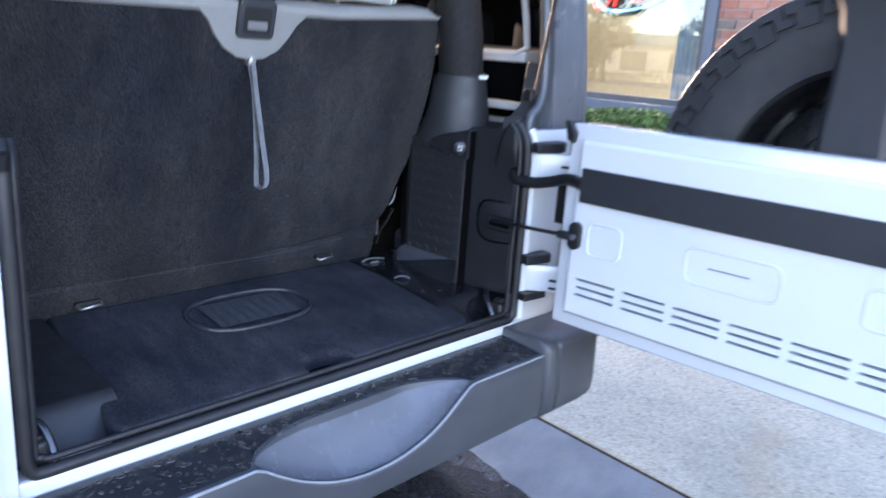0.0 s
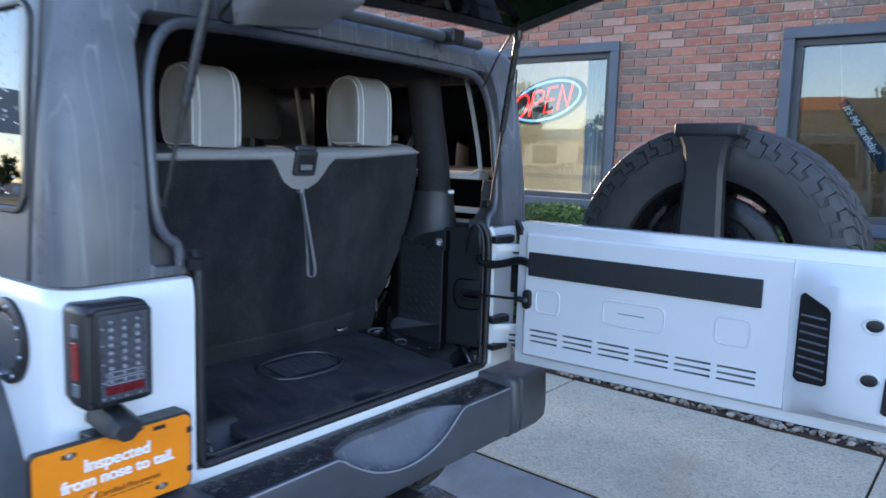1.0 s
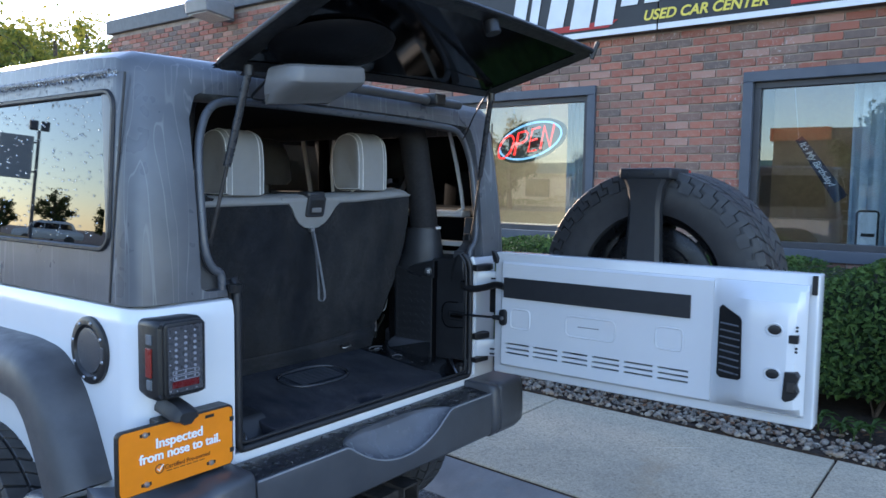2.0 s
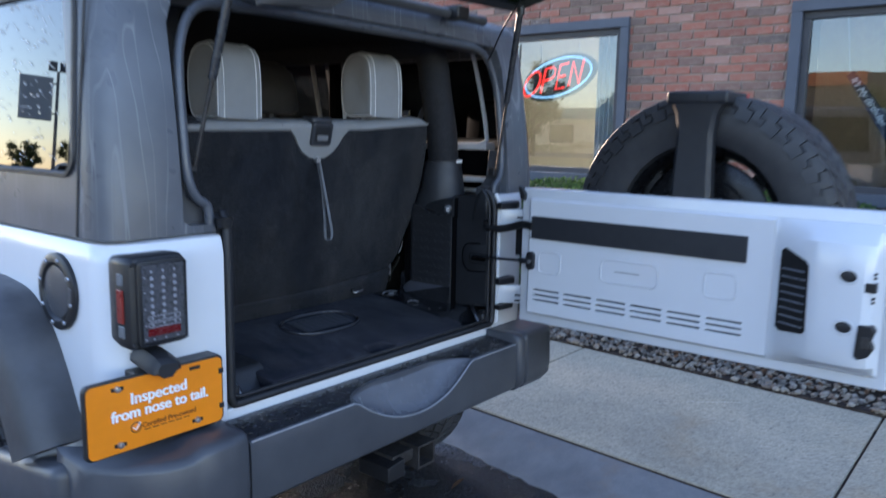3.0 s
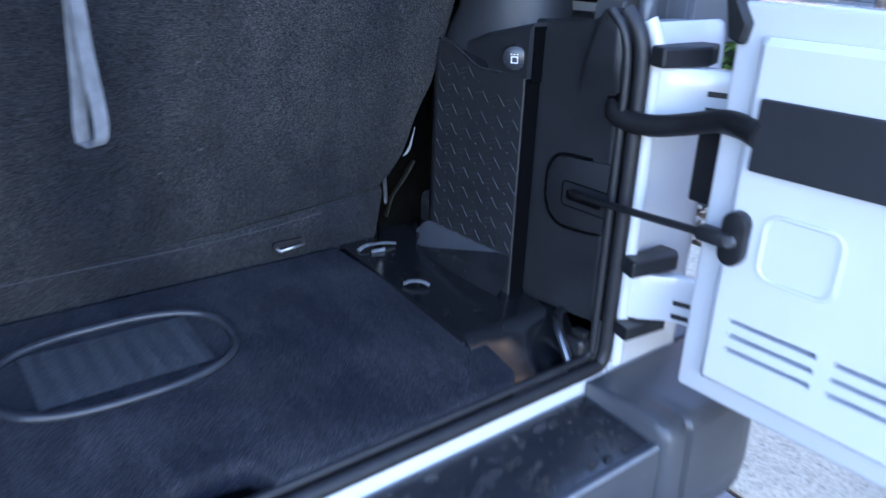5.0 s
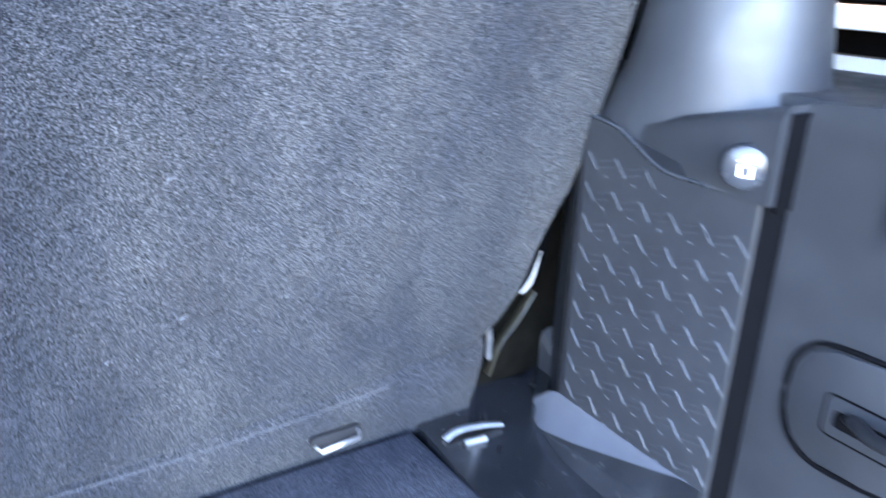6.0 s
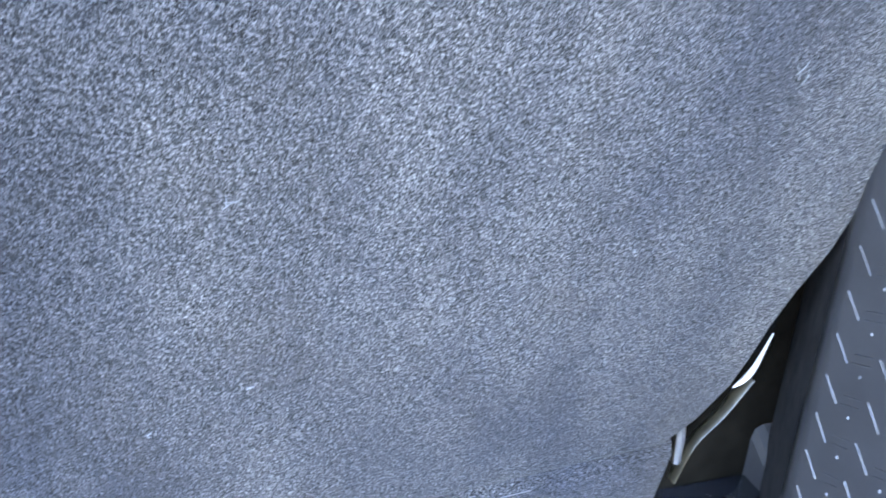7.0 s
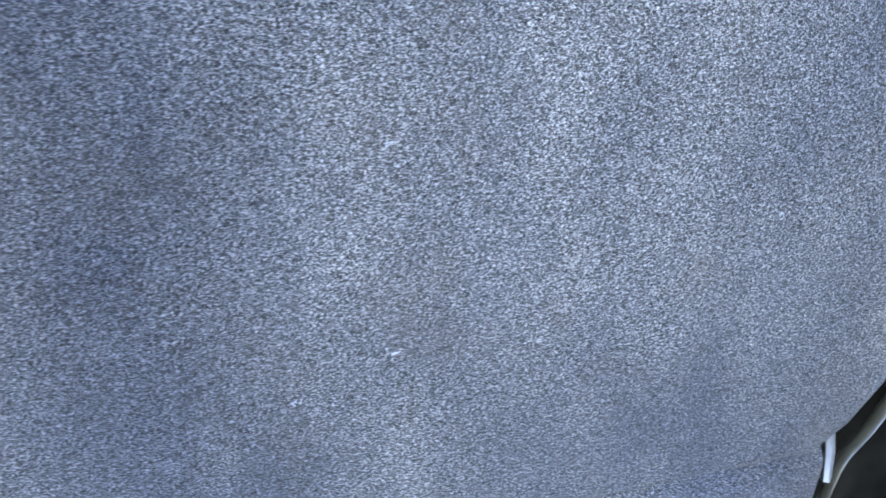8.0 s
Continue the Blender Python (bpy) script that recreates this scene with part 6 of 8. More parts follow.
def ribbon(pts, w):
    b = bmesh.new()
    rows = []
    for p in pts:
        p = Vector(p)
        side_v = Vector((w, 0.004, 0.0))
        nv = Vector((0, -0.0012, 0))
        rows.append([p - side_v + nv, p + side_v + nv, p + side_v - nv, p - side_v - nv])
    return loft(rows, True, True)


STRAP = plain("strap_webbing", (0.17, 0.175, 0.185), 0.8, var=0.25, scale=60, bump=0.4, grain=900)
part("webbing", ribbon(path, 0.0078), STRAP, sp, smooth=50)
part("webbing", ribbon(path2, 0.0078), STRAP, sp, smooth=50)
part("anchor", lathe([(0.0, -0.014), (0.008, -0.013), (0.010, 0.0)], on_seat(0.0, 1.366, 0.0), "y", 12, caps=False), STEEL, sp, "bright steel rivet", smooth=40)
# carpeted flap at the foot, with the pale seam and the chrome loops
rows = []
for x in [-0.44 + 0.044 * k for k in range(21)]:
    zt = 0.925 + (0.03 * ((x - 0.1) / 0.34) ** 2 if x > 0.1 else 0.0)
    rows.append([(x, seat_y(zt) + 0.004, zt + 0.012), (x, seat_y(zt) - 0.001, zt), (x, 0.411, 0.905), (x, 0.420, 0.880), (x, 0.424, 0.862), (x, 0.444, 0.862), (x, 0.44, zt + 0.012)])
part("foot_flap", loft(rows, True, True), CARPET, rs, "dark grey carpet flap", smooth=50)
seam = [on_seat(x, 0.927 + (0.03 * ((x - 0.1) / 0.34) ** 2 if x > 0.1 else 0.0), 0.001) for x in [-0.42 + 0.03 * k for k in range(26)]]
part("seam", tube(seam, 0.00045, 5), plain("seam_thread", (0.045, 0.047, 0.053), 0.8), rs)
for x, z in ((0.278, 0.901), (-0.291, 0.889)):
    p = (x, 0.4085, z)
    ring = rrect(x - 0.026, x + 0.026, z - 0.005, z + 0.005, 0.004, 3)
    part("loop_recess", prism(ring, "y", p[1] - 0.0035, p[1] + 0.006), BLACK, rs)
    part("chrome_loop", tube([(x - 0.022, p[1] - 0.004, z - 0.004), (x - 0.019, p[1] - 0.012, z - 0.006), (x + 0.019, p[1] - 0.012, z - 0.002), (x + 0.022, p[1] - 0.004, z)], 0.0022, 6), STEEL, rs, smooth=60)
fe = smooth_path([on_seat(x, z, -0.002) for x, z in ((0.4868, 1.060), (0.4852, 1.042), (0.4835, 1.028), (0.4785, 1.018), (0.4725, 1.013))], 4)
part("foam_edge", tube(fe, [0.0005 + 0.0017 * math.sin(math.pi * (k / (len(fe) - 1)) ** 1.4) for k in range(len(fe))], 6), LEATHER, rs, "torn pale foam edge")
# near-black filler stands for the shade at the seat's side
part("seat_side", seat_slab([(0.36, 1.40), (0.545, 1.40), (0.555, 0.90), (0.36, 0.885)], -0.06, -0.10), SHADE_BLACK, rs, "near-black filler for the shade at the seat's side")
part("latch_bracket", tube([(0.452, 0.412, 0.985), (0.457, 0.414, 0.955), (0.46, 0.418, 0.93)], 0.0035, 6), STEEL, rs, smooth=60)
# stray fibres on the carpet
rnd = random.Random(3)
for x, z, s in ((0.136, 1.185, 1.0), (0.422, 1.240, 1.4), (0.141, 1.069, 0.8), (0.356, 1.137, 0.5), (0.09, 1.045, 0.6)):
    for k in range(3):
        a = rnd.uniform(0, 6.28)
        d = 0.003 * s
        c = (x + rnd.uniform(-1, 1) * 0.004 * s, z + rnd.uniform(-1, 1) * 0.004 * s)
        part("lint", tube([on_seat(c[0] - d * math.cos(a), c[1] - d * math.sin(a), 0.0008), on_seat(c[0], c[1] + 0.001, 0.0022), on_seat(c[0] + d * math.cos(a), c[1] + d * math.sin(a), 0.0008)], 0.0003, 4), WEBBING, rs)


def headrest(x0, x1, z, h):
    """A padded block: its D-shaped side panels meet the wrap-round panel at twin-stitched seams."""
    hr = new("headrest")
    hr["label"] = "pale grey leather headrest with white twin stitching"
    hr.parent = rs
    y0 = 0.278
    prof = [(0.000, 0.012), (-0.002, 0.05), (-0.002, 0.5), (0.004, 0.78), (0.014, 0.89), (0.032, 0.965), (0.058, 1.0), (0.086, 0.985), (0.112, 0.92), (0.132, 0.78), (0.140, 0.60), (0.140, 0.35), (0.132, 0.12), (0.118, 0.02), (0.095, 0.0), (0.02, 0.0)]
    yc, zc = y0 + 0.07, z + 0.48 * h
    base = [Vector((0.0, y0 + a, z + b * h)) for a, b in smooth_loop([(a, b) for a, b in prof])]
    rows = []
    for x, k in ((x0 + 0.010, 0.0), (x0 + 0.002, 0.45), (x0 - 0.003, 0.80), (x0 - 0.001, 0.93), (x0 + 0.004, 0.972), (x0 + 0.009, 0.985), (x0 + 0.020, 1.0), ((x0 + x1) / 2, 1.012), (x1 - 0.020, 1.0), (x1 - 0.009, 0.985), (x1 - 0.004, 0.972), (x1 + 0.001, 0.93), (x1 + 0.003, 0.80), (x1 - 0.002, 0.45), (x1 - 0.010, 0.0)):
        k = max(k, 0.05)
        rows.append([(x, yc + (p.y - yc) * k, zc + (p.z - zc) * k) for p in base])
    part("cushion", loft(rows, True, True), LEATHER, hr, smooth=70)
    for x, k in ((x0 - 0.0005, 0.945), (x0 + 0.017, 1.0), (x1 + 0.0005, 0.945), (x1 - 0.017, 1.0)):
        pts = [(x, yc + (p.y - yc) * k, zc + (p.z - zc) * k) for p in base]
        part("stitching", tube(pts, 0.0014, 5, loop=True, up=(1, 0, 0)), STITCH, hr)
    for t in (0.25, 0.75):
        xx = x0 + (x1 - x0) * t
        part("post", tube([(xx, y0 + 0.07, z - 0.03), (xx, y0 + 0.07, z + 0.03)], 0.006, 8), STEEL, hr, smooth=60)


def smooth_loop(pts, n=3):
    q = [(a, b, 0.0) for a, b in pts]
    m = len(q)
    out = []
    for i in range(m):
        a, b, c, d = (Vector(q[(i + j) % m]) for j in (-1, 0, 1, 2))
        for k in range(n):
            t = k / n
            v = 0.5 * (2 * b + (c - a) * t + (2 * a - 5 * b + 4 * c - d) * t * t + (3 * b - a - 3 * c + d) * t ** 3)
            out.append((v.x, v.y))
    return out


headrest(-0.366, -0.226, 1.482, 0.205)
headrest(0.213, 0.360, 1.502, 0.210)

# load floor
def floor_z(y):
    return 0.8205 + 0.128 * y


fm = thing("load_floor_panel", "black carpeted load floor with an oval speaker grille", "floor panel")
pts = [(-0.405, 0.016)] + [(-0.052, 0.016), (-0.050, 0.040), (-0.042, 0.056), (-0.018, 0.062), (0.022, 0.062), (0.044, 0.056), (0.054, 0.036), (0.056, 0.016)] + [(0.380, 0.016), (0.400, 0.035), (0.409, 0.11), (0.395, 0.20), (0.366, 0.417), (-0.366, 0.417), (-0.392, 0.20), (-0.402, 0.11), (-0.41, 0.04)]
b = bmesh.new()
lo = [b.verts.new((x, y, floor_z(y) - 0.035)) for x, y in pts]
hi = [b.verts.new((x, y, floor_z(y))) for x, y in pts]
b.faces.new(lo[::-1])
b.faces.new(hi)
for i in range(len(pts)):
    b.faces.new((lo[i], lo[(i + 1) % len(pts)], hi[(i + 1) % len(pts)], hi[i]))
bmesh.ops.recalc_face_normals(b, faces=b.faces)
soften(b, [e for e in b.edges if all(v.co.z > floor_z(v.co.y) - 0.001 for v in e.verts)], 0.008, 3)
part("carpet", b, FLOOR_CARPET, fm, smooth=50)
# near-black sheet over the sill gives the grip hole its shade
part("cut_out_floor", box(-0.07, 0.07, 0.017, 0.075, 0.7925, 0.796), SHADE_BLACK, fm, "near-black sheet for the shade in the grip hole")
OC, OA, OB = (-0.012, 0.278), 0.140, 0.080


def oval(a, b2, n=48, p=2.6):
    out = []
    for k in range(n):
        t = 2 * math.pi * k / n
        c, s = math.cos(t), math.sin(t)
        out.append((OC[0] + a * math.copysign(abs(c) ** (2 / p), c), OC[1] + b2 * math.copysign(abs(s) ** (2 / p), s)))
    return out


RING_SHINE = plain("grille_ring_plastic", (0.028, 0.030, 0.036), 0.18, var=0.15, scale=40, bump=0)
gr = new("speaker_grille")
gr.parent = fm
gr["label"] = "black oval speaker grille with ribs"
part("ring", tube([(x, y, floor_z(y) + 0.003) for x, y in oval(OA - 0.004, OB - 0.004)], 0.0060, 10, loop=True, flat=0.9), RING_SHINE, gr, smooth=60)
part("surround", prism([(x, y) for x, y in oval(OA + 0.018, OB + 0.018)], "z", 0, 0.004, bm=None), SEAL, gr)
gr.children[-1].matrix_local = Matrix.Translation((0, 0, 0.8205 - 0.0015)) @ Matrix(((1, 0, 0, 0), (0, 1, 0, 0), (0, 0.128, 1, 0), (0, 0, 0, 1)))


def make_mesh_cloth():
    m = Mat("speaker_mesh", 0.5)
    v = m.voronoi(430)
    m.colour(m.ramp(v.outputs["Distance"], [(0.22, (0.002, 0.002, 0.003)), (0.5, (0.050, 0.055, 0.066))]))
    m.bump(v.outputs["Distance"], 0.9, 0.0016)
    return m.m


MESH_CLOTH = make_mesh_cloth()
part("mesh_plate", prism([(x, y) for x, y in oval(OA - 0.006, OB - 0.006)], "z", 0, 0.0035), MESH_CLOTH, gr)
gr.children[-1].matrix_local = Matrix.Translation((0, 0, 0.8205 + 0.0005)) @ Matrix(((1, 0, 0, 0), (0, 1, 0, 0), (0, 0.128, 1, 0), (0, 0, 0, 1)))
for k in range(8):
    x = OC[0] - 0.084 + 0.024 * k
    rows = []
    for j in range(9):
        y = OC[1] - 0.052 + 0.104 * j / 8
        h = 0.0026 * min(1.0, 4.0 * (1 - abs(2 * j / 8 - 1)))
        z = floor_z(y) + 0.0040
        rows.append([(x - 0.0120, y, z), (x - 0.007, y, z + h * 0.3), (x - 0.002, y, z + h * 0.9), (x, y, z + h), (x + 0.002, y, z + h * 0.9), (x + 0.007, y, z + h * 0.3), (x + 0.0120, y, z)])
    part("rib", loft(rows, False, False), MESH_CLOTH, gr, smooth=50)

# side wells, bins, hooks
WELL = plain("well_plastic", (0.0095, 0.0105, 0.0125), 0.2, var=0.3, scale=30, bump=0.06, spec=1.0)
WELL.node_tree.nodes["Principled BSDF"].inputs["Coat Weight"].default_value = 0.9
WELL.node_tree.nodes["Principled BSDF"].inputs["Coat Roughness"].default_value = 0.15
WORN_STEEL = plain("worn_hook_steel", (0.26, 0.27, 0.29), 0.4, 0.5, var=0.25, scale=120)
for s in (-1, 1):
    a = (lambda x0, x1: (min(s * x0, s * x1), max(s * x0, s * x1)))
    wl = thing("side_well_trim", "black plastic side well beside the load floor", "trim", group="side wells")
    top = smooth_path([(0, 0.45, 0.874), (0, 0.38, 0.870), (0, 0.30, 0.862), (0, 0.20, 0.853), (0, 0.125, 0.8475), (0, 0.111, 0.8455), (0, 0.099, 0.837), (0, 0.085, 0.820), (0, 0.070, 0.801), (0, 0.054, 0.783), (0, 0.036, 0.770), (0, 0.016, 0.764)], 4)
    tray = [(p.y, p.z) for p in top] + [(0.016, 0.736), (0.45, 0.736)]
    part("tray", prism(tray, "x", *a(0.375, 0.56)), WELL if s > 0 else TRIM, wl, smooth=40)
    rim = smooth_path([(s * 0.536, 0.082, 0.853), (s * 0.518, 0.076, 0.852), (s * 0.504, 0.062, 0.846), (s * 0.498, 0.042, 0.826), (s * 0.496, 0.022, 0.797)], 4)
    part("stopper_rim", tube(rim, 0.0075, 10, flat=0.7), WELL, wl, smooth=60)
    stp = box(*a(0.504, 0.534), 0.018, 0.056, 0.795, 0.838, 0.008, 3)
    box(*a(0.512, 0.528), 0.022, 0.046, 0.836, 0.847, 0.004, 2, bm=stp)
    part("stopper", stp, BLACK, wl, smooth=40)
    if s > 0:
        for hk in (((0.386, 0.384, 0.873), (0.402, 0.386, 0.8775), (0.430, 0.381, 0.8775), (0.452, 0.377, 0.874)), ((0.386, 0.262, 0.862), (0.396, 0.256, 0.866), (0.408, 0.246, 0.866), (0.416, 0.238, 0.861))):
            part("tie_hook", tube(smooth_path(hk, 4), 0.0042, 8, flat=0.45), WORN_STEEL, wl, "bright steel tie hook", smooth=60)
        part("hook_tongue", tube([(0.402, 0.370, 0.872), (0.424, 0.366, 0.873)], 0.003, 6), WORN_STEEL, wl, smooth=60)
    else:
        part("tie_hook", tube([(-0.418, 0.356, 0.870), (-0.426, 0.352, 0.874), (-0.450, 0.364, 0.874), (-0.460, 0.366, 0.868)], 0.004, 8), WORN_STEEL, wl, "bright steel tie hook", smooth=60)

# right and left side trims: textured column, flat panel, roll bar
FLANK = plain("charcoal_felt", (0.020, 0.020, 0.022), 0.95, var=0.35, scale=60, bump=0.7, grain=900, spec=0.05)
COVER = plain("bar_cover_plastic", (0.024, 0.026, 0.030), 0.5, var=0.12, scale=18, bump=0.15, grain=1300)
OLIVE = plain("olive_steel", (0.022, 0.020, 0.014), 0.35, 0.3, var=0.4, scale=60)
# base colour lightened to stand in for the sky the foot mirrors
FOOT = plain("foot_sheen", (0.060, 0.064, 0.076), 0.18, var=0.1, scale=18, bump=0.05, spec=1.0)
for s in (-1, 1):
    tr = thing("side_trim", "black moulded side trim with textured column", "trim", group="side trims")

    def col_top(y):
        u = min(1.0, max(0.0, (y - 0.245) / 0.08))
        return 1.168 + 0.028 * u * u * (3 - 2 * u) + 0.010 * max(0.0, (y - 0.32) / 0.1)

    def cx(v):
        """Plan of the column: how far in its face stands at y; both flanks fall away."""
        return 0.503 + 0.75 * max(0.0, v - 0.352) + 0.004 * max(0.0, (0.25 - v) / 0.09) ** 2 + 0.05 * max(0.0, (0.167 - v) / 0.011) ** 1.4

    ya = [0.445 - 0.275 * k / 32 for k in range(33)] + [0.167 - 0.001 * k for k in range(12)]
    rows = []
    for z in (0.842, 0.90, 0.95, 1.05, 1.14, 1.165, 1.185, 1.205, 1.22):
        rows.append([(s * cx(y), y, min(z, col_top(y))) for y in ya] + [(s * 0.61, ya[-1], min(z, col_top(ya[-1]))), (s * 0.61, ya[0], min(z, col_top(ya[0])))])
    part("column", loft(rows, True, True), TRIM, tr, smooth=50)
    flank = [[(s * (cx(y) - 0.0012), y, z) for y in (0.357, 0.38, 0.41, 0.443)] for z in (0.875, 1.0, 1.1, 1.19)]
    # near-black sheets put shade into the groove beside column and knob plate
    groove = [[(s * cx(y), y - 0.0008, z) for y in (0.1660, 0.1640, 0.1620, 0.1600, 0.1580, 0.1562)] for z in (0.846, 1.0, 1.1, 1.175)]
    part("groove_lining", loft(groove, False, False), SHADE_BLACK, tr, "near-black strip for the shade beside the column", smooth=50)
    part("plate_gap", box(min(s * 0.511, s * 0.66), max(s * 0.511, s * 0.66), 0.1570, 0.1584, 1.160, 1.231), SHADE_BLACK, tr)
    part("column_flank", loft(flank, False, False), FLANK, tr, "charcoal felt flank of the column", smooth=50)
    rim = [(s * (cx(y) + 0.0005), y, col_top(y) - 0.0005) for y in [0.42 - 0.01 * k for k in range(26)]]
    part("column_rim", tube(rim, 0.0021, 6), TRIM_SHINE, tr, smooth=60)
    # concave dark fillet from the well up to the column, and the blade of its foot, its sheen put into a pale colour
    fil, blade = [], []
    yf = [0.388 - 0.218 * k / 18 for k in range(19)]
    for k2 in range(9):
        a1 = radians(90 * k2 / 8)
        row, row2 = [], []
        for y in yf:
            zb3 = 0.8515 + 0.06 * (y - 0.20)
            zl = 0.868 + 0.25 * max(0.0, 0.36 - max(y, 0.19))
            zt3 = max(0.911 - 0.9 * max(0.0, y - 0.358), zl + 0.0005)
            xf = 0.5022 + 0.30 * max(0.0, y - 0.40) + 0.004 * max(0.0, (0.25 - y) / 0.09) ** 2
            lip = 0.016 * min(1.0, max(0.0, (y - 0.19) / 0.12)) * min(1.0, (0.388 - y) / 0.03) ** 0.5
            row.append((s * (xf - lip - 0.024 * (1 - math.sin(a1))), y, zb3 + (zl - zb3) * (1 - math.cos(a1))))
            row2.append((s * (xf - lip * (1 - k2 / 8) ** 1.6 - 0.0006), y, zl + (zt3 - zl) * k2 / 8))
        fil.append(row)
        blade.append(row2)
    part("well_fillet", loft(fil, False, False), WELL, tr, smooth=60)
    part("column_foot", loft(blade, False, False), FOOT, tr, "smooth flared foot of the column", smooth=60)
    # plate that carries the knob, climbing towards the tail
    rows = []
    for k in range(16):
        y = 0.285 - 0.126 * k / 15
        u = k / 15
        zt2 = 1.203 + 0.030 * u
        zb3 = col_top(y) - 0.003
        x2 = cx(min(max(y, 0.17), 0.34)) + 0.003 * (1 - u) - 0.003 * u
        rows.append([(s * x2, y, zb3), (s * x2, y, max(zb3 + 0.002, zt2 - 0.008)), (s * (x2 + 0.003), y, max(zb3 + 0.003, zt2 - 0.002)), (s * (x2 + 0.010), y, zt2 + 0.003), (s * 0.66, y, zt2 + 0.004), (s * 0.66, y, zb3)])
    part("knob_plate", loft(rows, True, True), TRIM, tr, smooth=50)
    # fine diagonal ribs moulded on the column, the light they catch coloured in
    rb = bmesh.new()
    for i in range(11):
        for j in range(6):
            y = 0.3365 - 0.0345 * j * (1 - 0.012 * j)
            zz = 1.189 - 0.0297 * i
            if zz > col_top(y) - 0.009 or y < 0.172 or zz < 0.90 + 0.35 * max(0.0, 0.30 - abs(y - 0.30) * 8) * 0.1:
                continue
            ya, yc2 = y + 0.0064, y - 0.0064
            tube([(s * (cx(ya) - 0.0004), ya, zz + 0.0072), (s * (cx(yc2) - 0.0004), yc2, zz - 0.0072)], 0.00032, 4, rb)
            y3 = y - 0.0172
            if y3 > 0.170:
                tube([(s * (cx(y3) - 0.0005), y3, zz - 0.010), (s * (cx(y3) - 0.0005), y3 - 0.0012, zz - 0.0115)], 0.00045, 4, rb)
    rd = bmesh.new()
    for i in range(11):
        for j in range(6):
            y, zz = 0.3365 - 0.0345 * j * (1 - 0.012 * j) - 0.017, 1.189 - 0.0297 * i + 0.004
            if zz > col_top(y) - 0.012 or y < 0.178 or zz < 0.91:
                continue
            for q in (0.0, 0.006):
                tube([(s * (cx(y + 0.007) - 0.0002), y + 0.007, zz - 0.003 - q), (s * (cx(y - 0.006) - 0.0002), y - 0.006, zz + 0.001 - q)], 0.0004, 4, rd)
    dark_ribs = part("moulded_dashes", rd, STRIPE, tr)
    dark_ribs["kind"] = "stuff"
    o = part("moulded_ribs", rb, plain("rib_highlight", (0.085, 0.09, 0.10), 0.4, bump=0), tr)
    o["kind"] = "stuff"
    # cover above the column, drawn in to the padded bar
    rows = []
    for k, z in enumerate((1.150, 1.19, 1.215, 1.24, 1.27, 1.30, 1.335, 1.353)):
        f = min(1.0, max(0.0, (z - 1.16) / 0.11))
        f = f * f * (3 - 2 * f)
        rad = 0.076 - 0.012 * max(0.0, (z - 1.27) / 0.083)
        ring = []
        for q in range(32):
            t = 2 * math.pi * q / 32
            yl = 0.300 + 0.125 * math.sin(t)
            low = Vector((0.600 + 0.094 * math.cos(t), yl))
            high = Vector((0.588 + rad * math.cos(t), 0.276 + rad * 1.05 * math.sin(t)))
            p = low.lerp(high, f)
            ring.append((s * p.x, p.y, z))
        rows.append(ring)
    part("bar_cover", loft(rows, True, False), COVER, tr, smooth=60)
    # near-black sheet standing for the shade between seat and bar cover
    part("seat_side_lining", box(min(s * 0.50, s * 0.70), max(s * 0.50, s * 0.70), 0.462, 0.468, 1.18, 1.40), SHADE_BLACK, tr, "near-black sheet for the shade beside the seat")
    part("bar_ring", tube([(s * 0.586, 0.272, 1.350), (s * 0.585, 0.272, 1.360)], 0.060, 24), TRIM, tr, smooth=40)
    part("bar_tag", box(min(s * 0.585, s * 0.615), max(s * 0.585, s * 0.615), 0.2075, 0.2125, 1.350, 1.360, 0.001), WHITE_INK, tr, "white tag under the padding")
    pts = [(s * 0.585, 0.272, 1.358), (s * 0.572, 0.271, 1.45), (s * 0.551, 0.284, 1.60), (s * 0.529, 0.297, 1.735), (s * 0.50, 0.345, 1.765), (s * 0.46, 0.60, 1.765), (s * 0.46, 1.2, 1.765)]
    part("roll_bar", tube(smooth_path(pts, 5), 0.056, 18), plain("bar_padding", (0.010, 0.010, 0.012), 0.8, var=0.2, scale=40, bump=0.6, grain=900), tr, "black padded roll bar", smooth=60)
    # rear panel: its left edge rolls away, a fin stands up towards the tail
    def panel_top(y):
        pts = ((0.020, 1.232), (0.030, 1.254), (0.045, 1.263), (0.060, 1.260), (0.075, 1.249), (0.10, 1.242), (0.165, 1.236))
        for (a0, b0), (a1, b1) in zip(pts, pts[1:]):
            if a0 <= y <= a1:
                return b0 + (b1 - b0) * (y - a0) / (a1 - a0)
        return pts[0][1] if y < 0.02 else pts[-1][1]

    def panel_x(y, z):
        yc = 0.097 - 0.34 * (z - 1.165)
        g1 = min(1.0, max(0.0, (yc - y) / 0.010))
        g2 = min(1.0, max(0.0, (z - 1.15) / 0.06))
        fin = 0.013 * g1 * g1 * (3 - 2 * g1) * g2 * g2 * (3 - 2 * g2)
        return 0.530 - fin + 0.006 * max(0.0, (y - 0.160) / 0.004) ** 2 + 0.012 * max(0.0, (0.032 - y) / 0.012) ** 2

    rows = []
    for k in range(49):
        y = 0.164 - 0.144 * k / 48
        zb2, zt2 = 0.846 + 0.08 * (0.164 - y), panel_top(y)
        col = [zb2 + (zt2 - zb2) * j / 30 for j in range(31)]
        rows.append([(s * (panel_x(y, z) + (0.004 if j in (0, 30) else 0.0)), y, z) for j, z in enumerate(col)] + [(s * 0.556, y, zt2), (s * 0.556, y, zb2)])
    part("rear_panel", loft(rows, True, True), TRIM, tr, smooth=60)
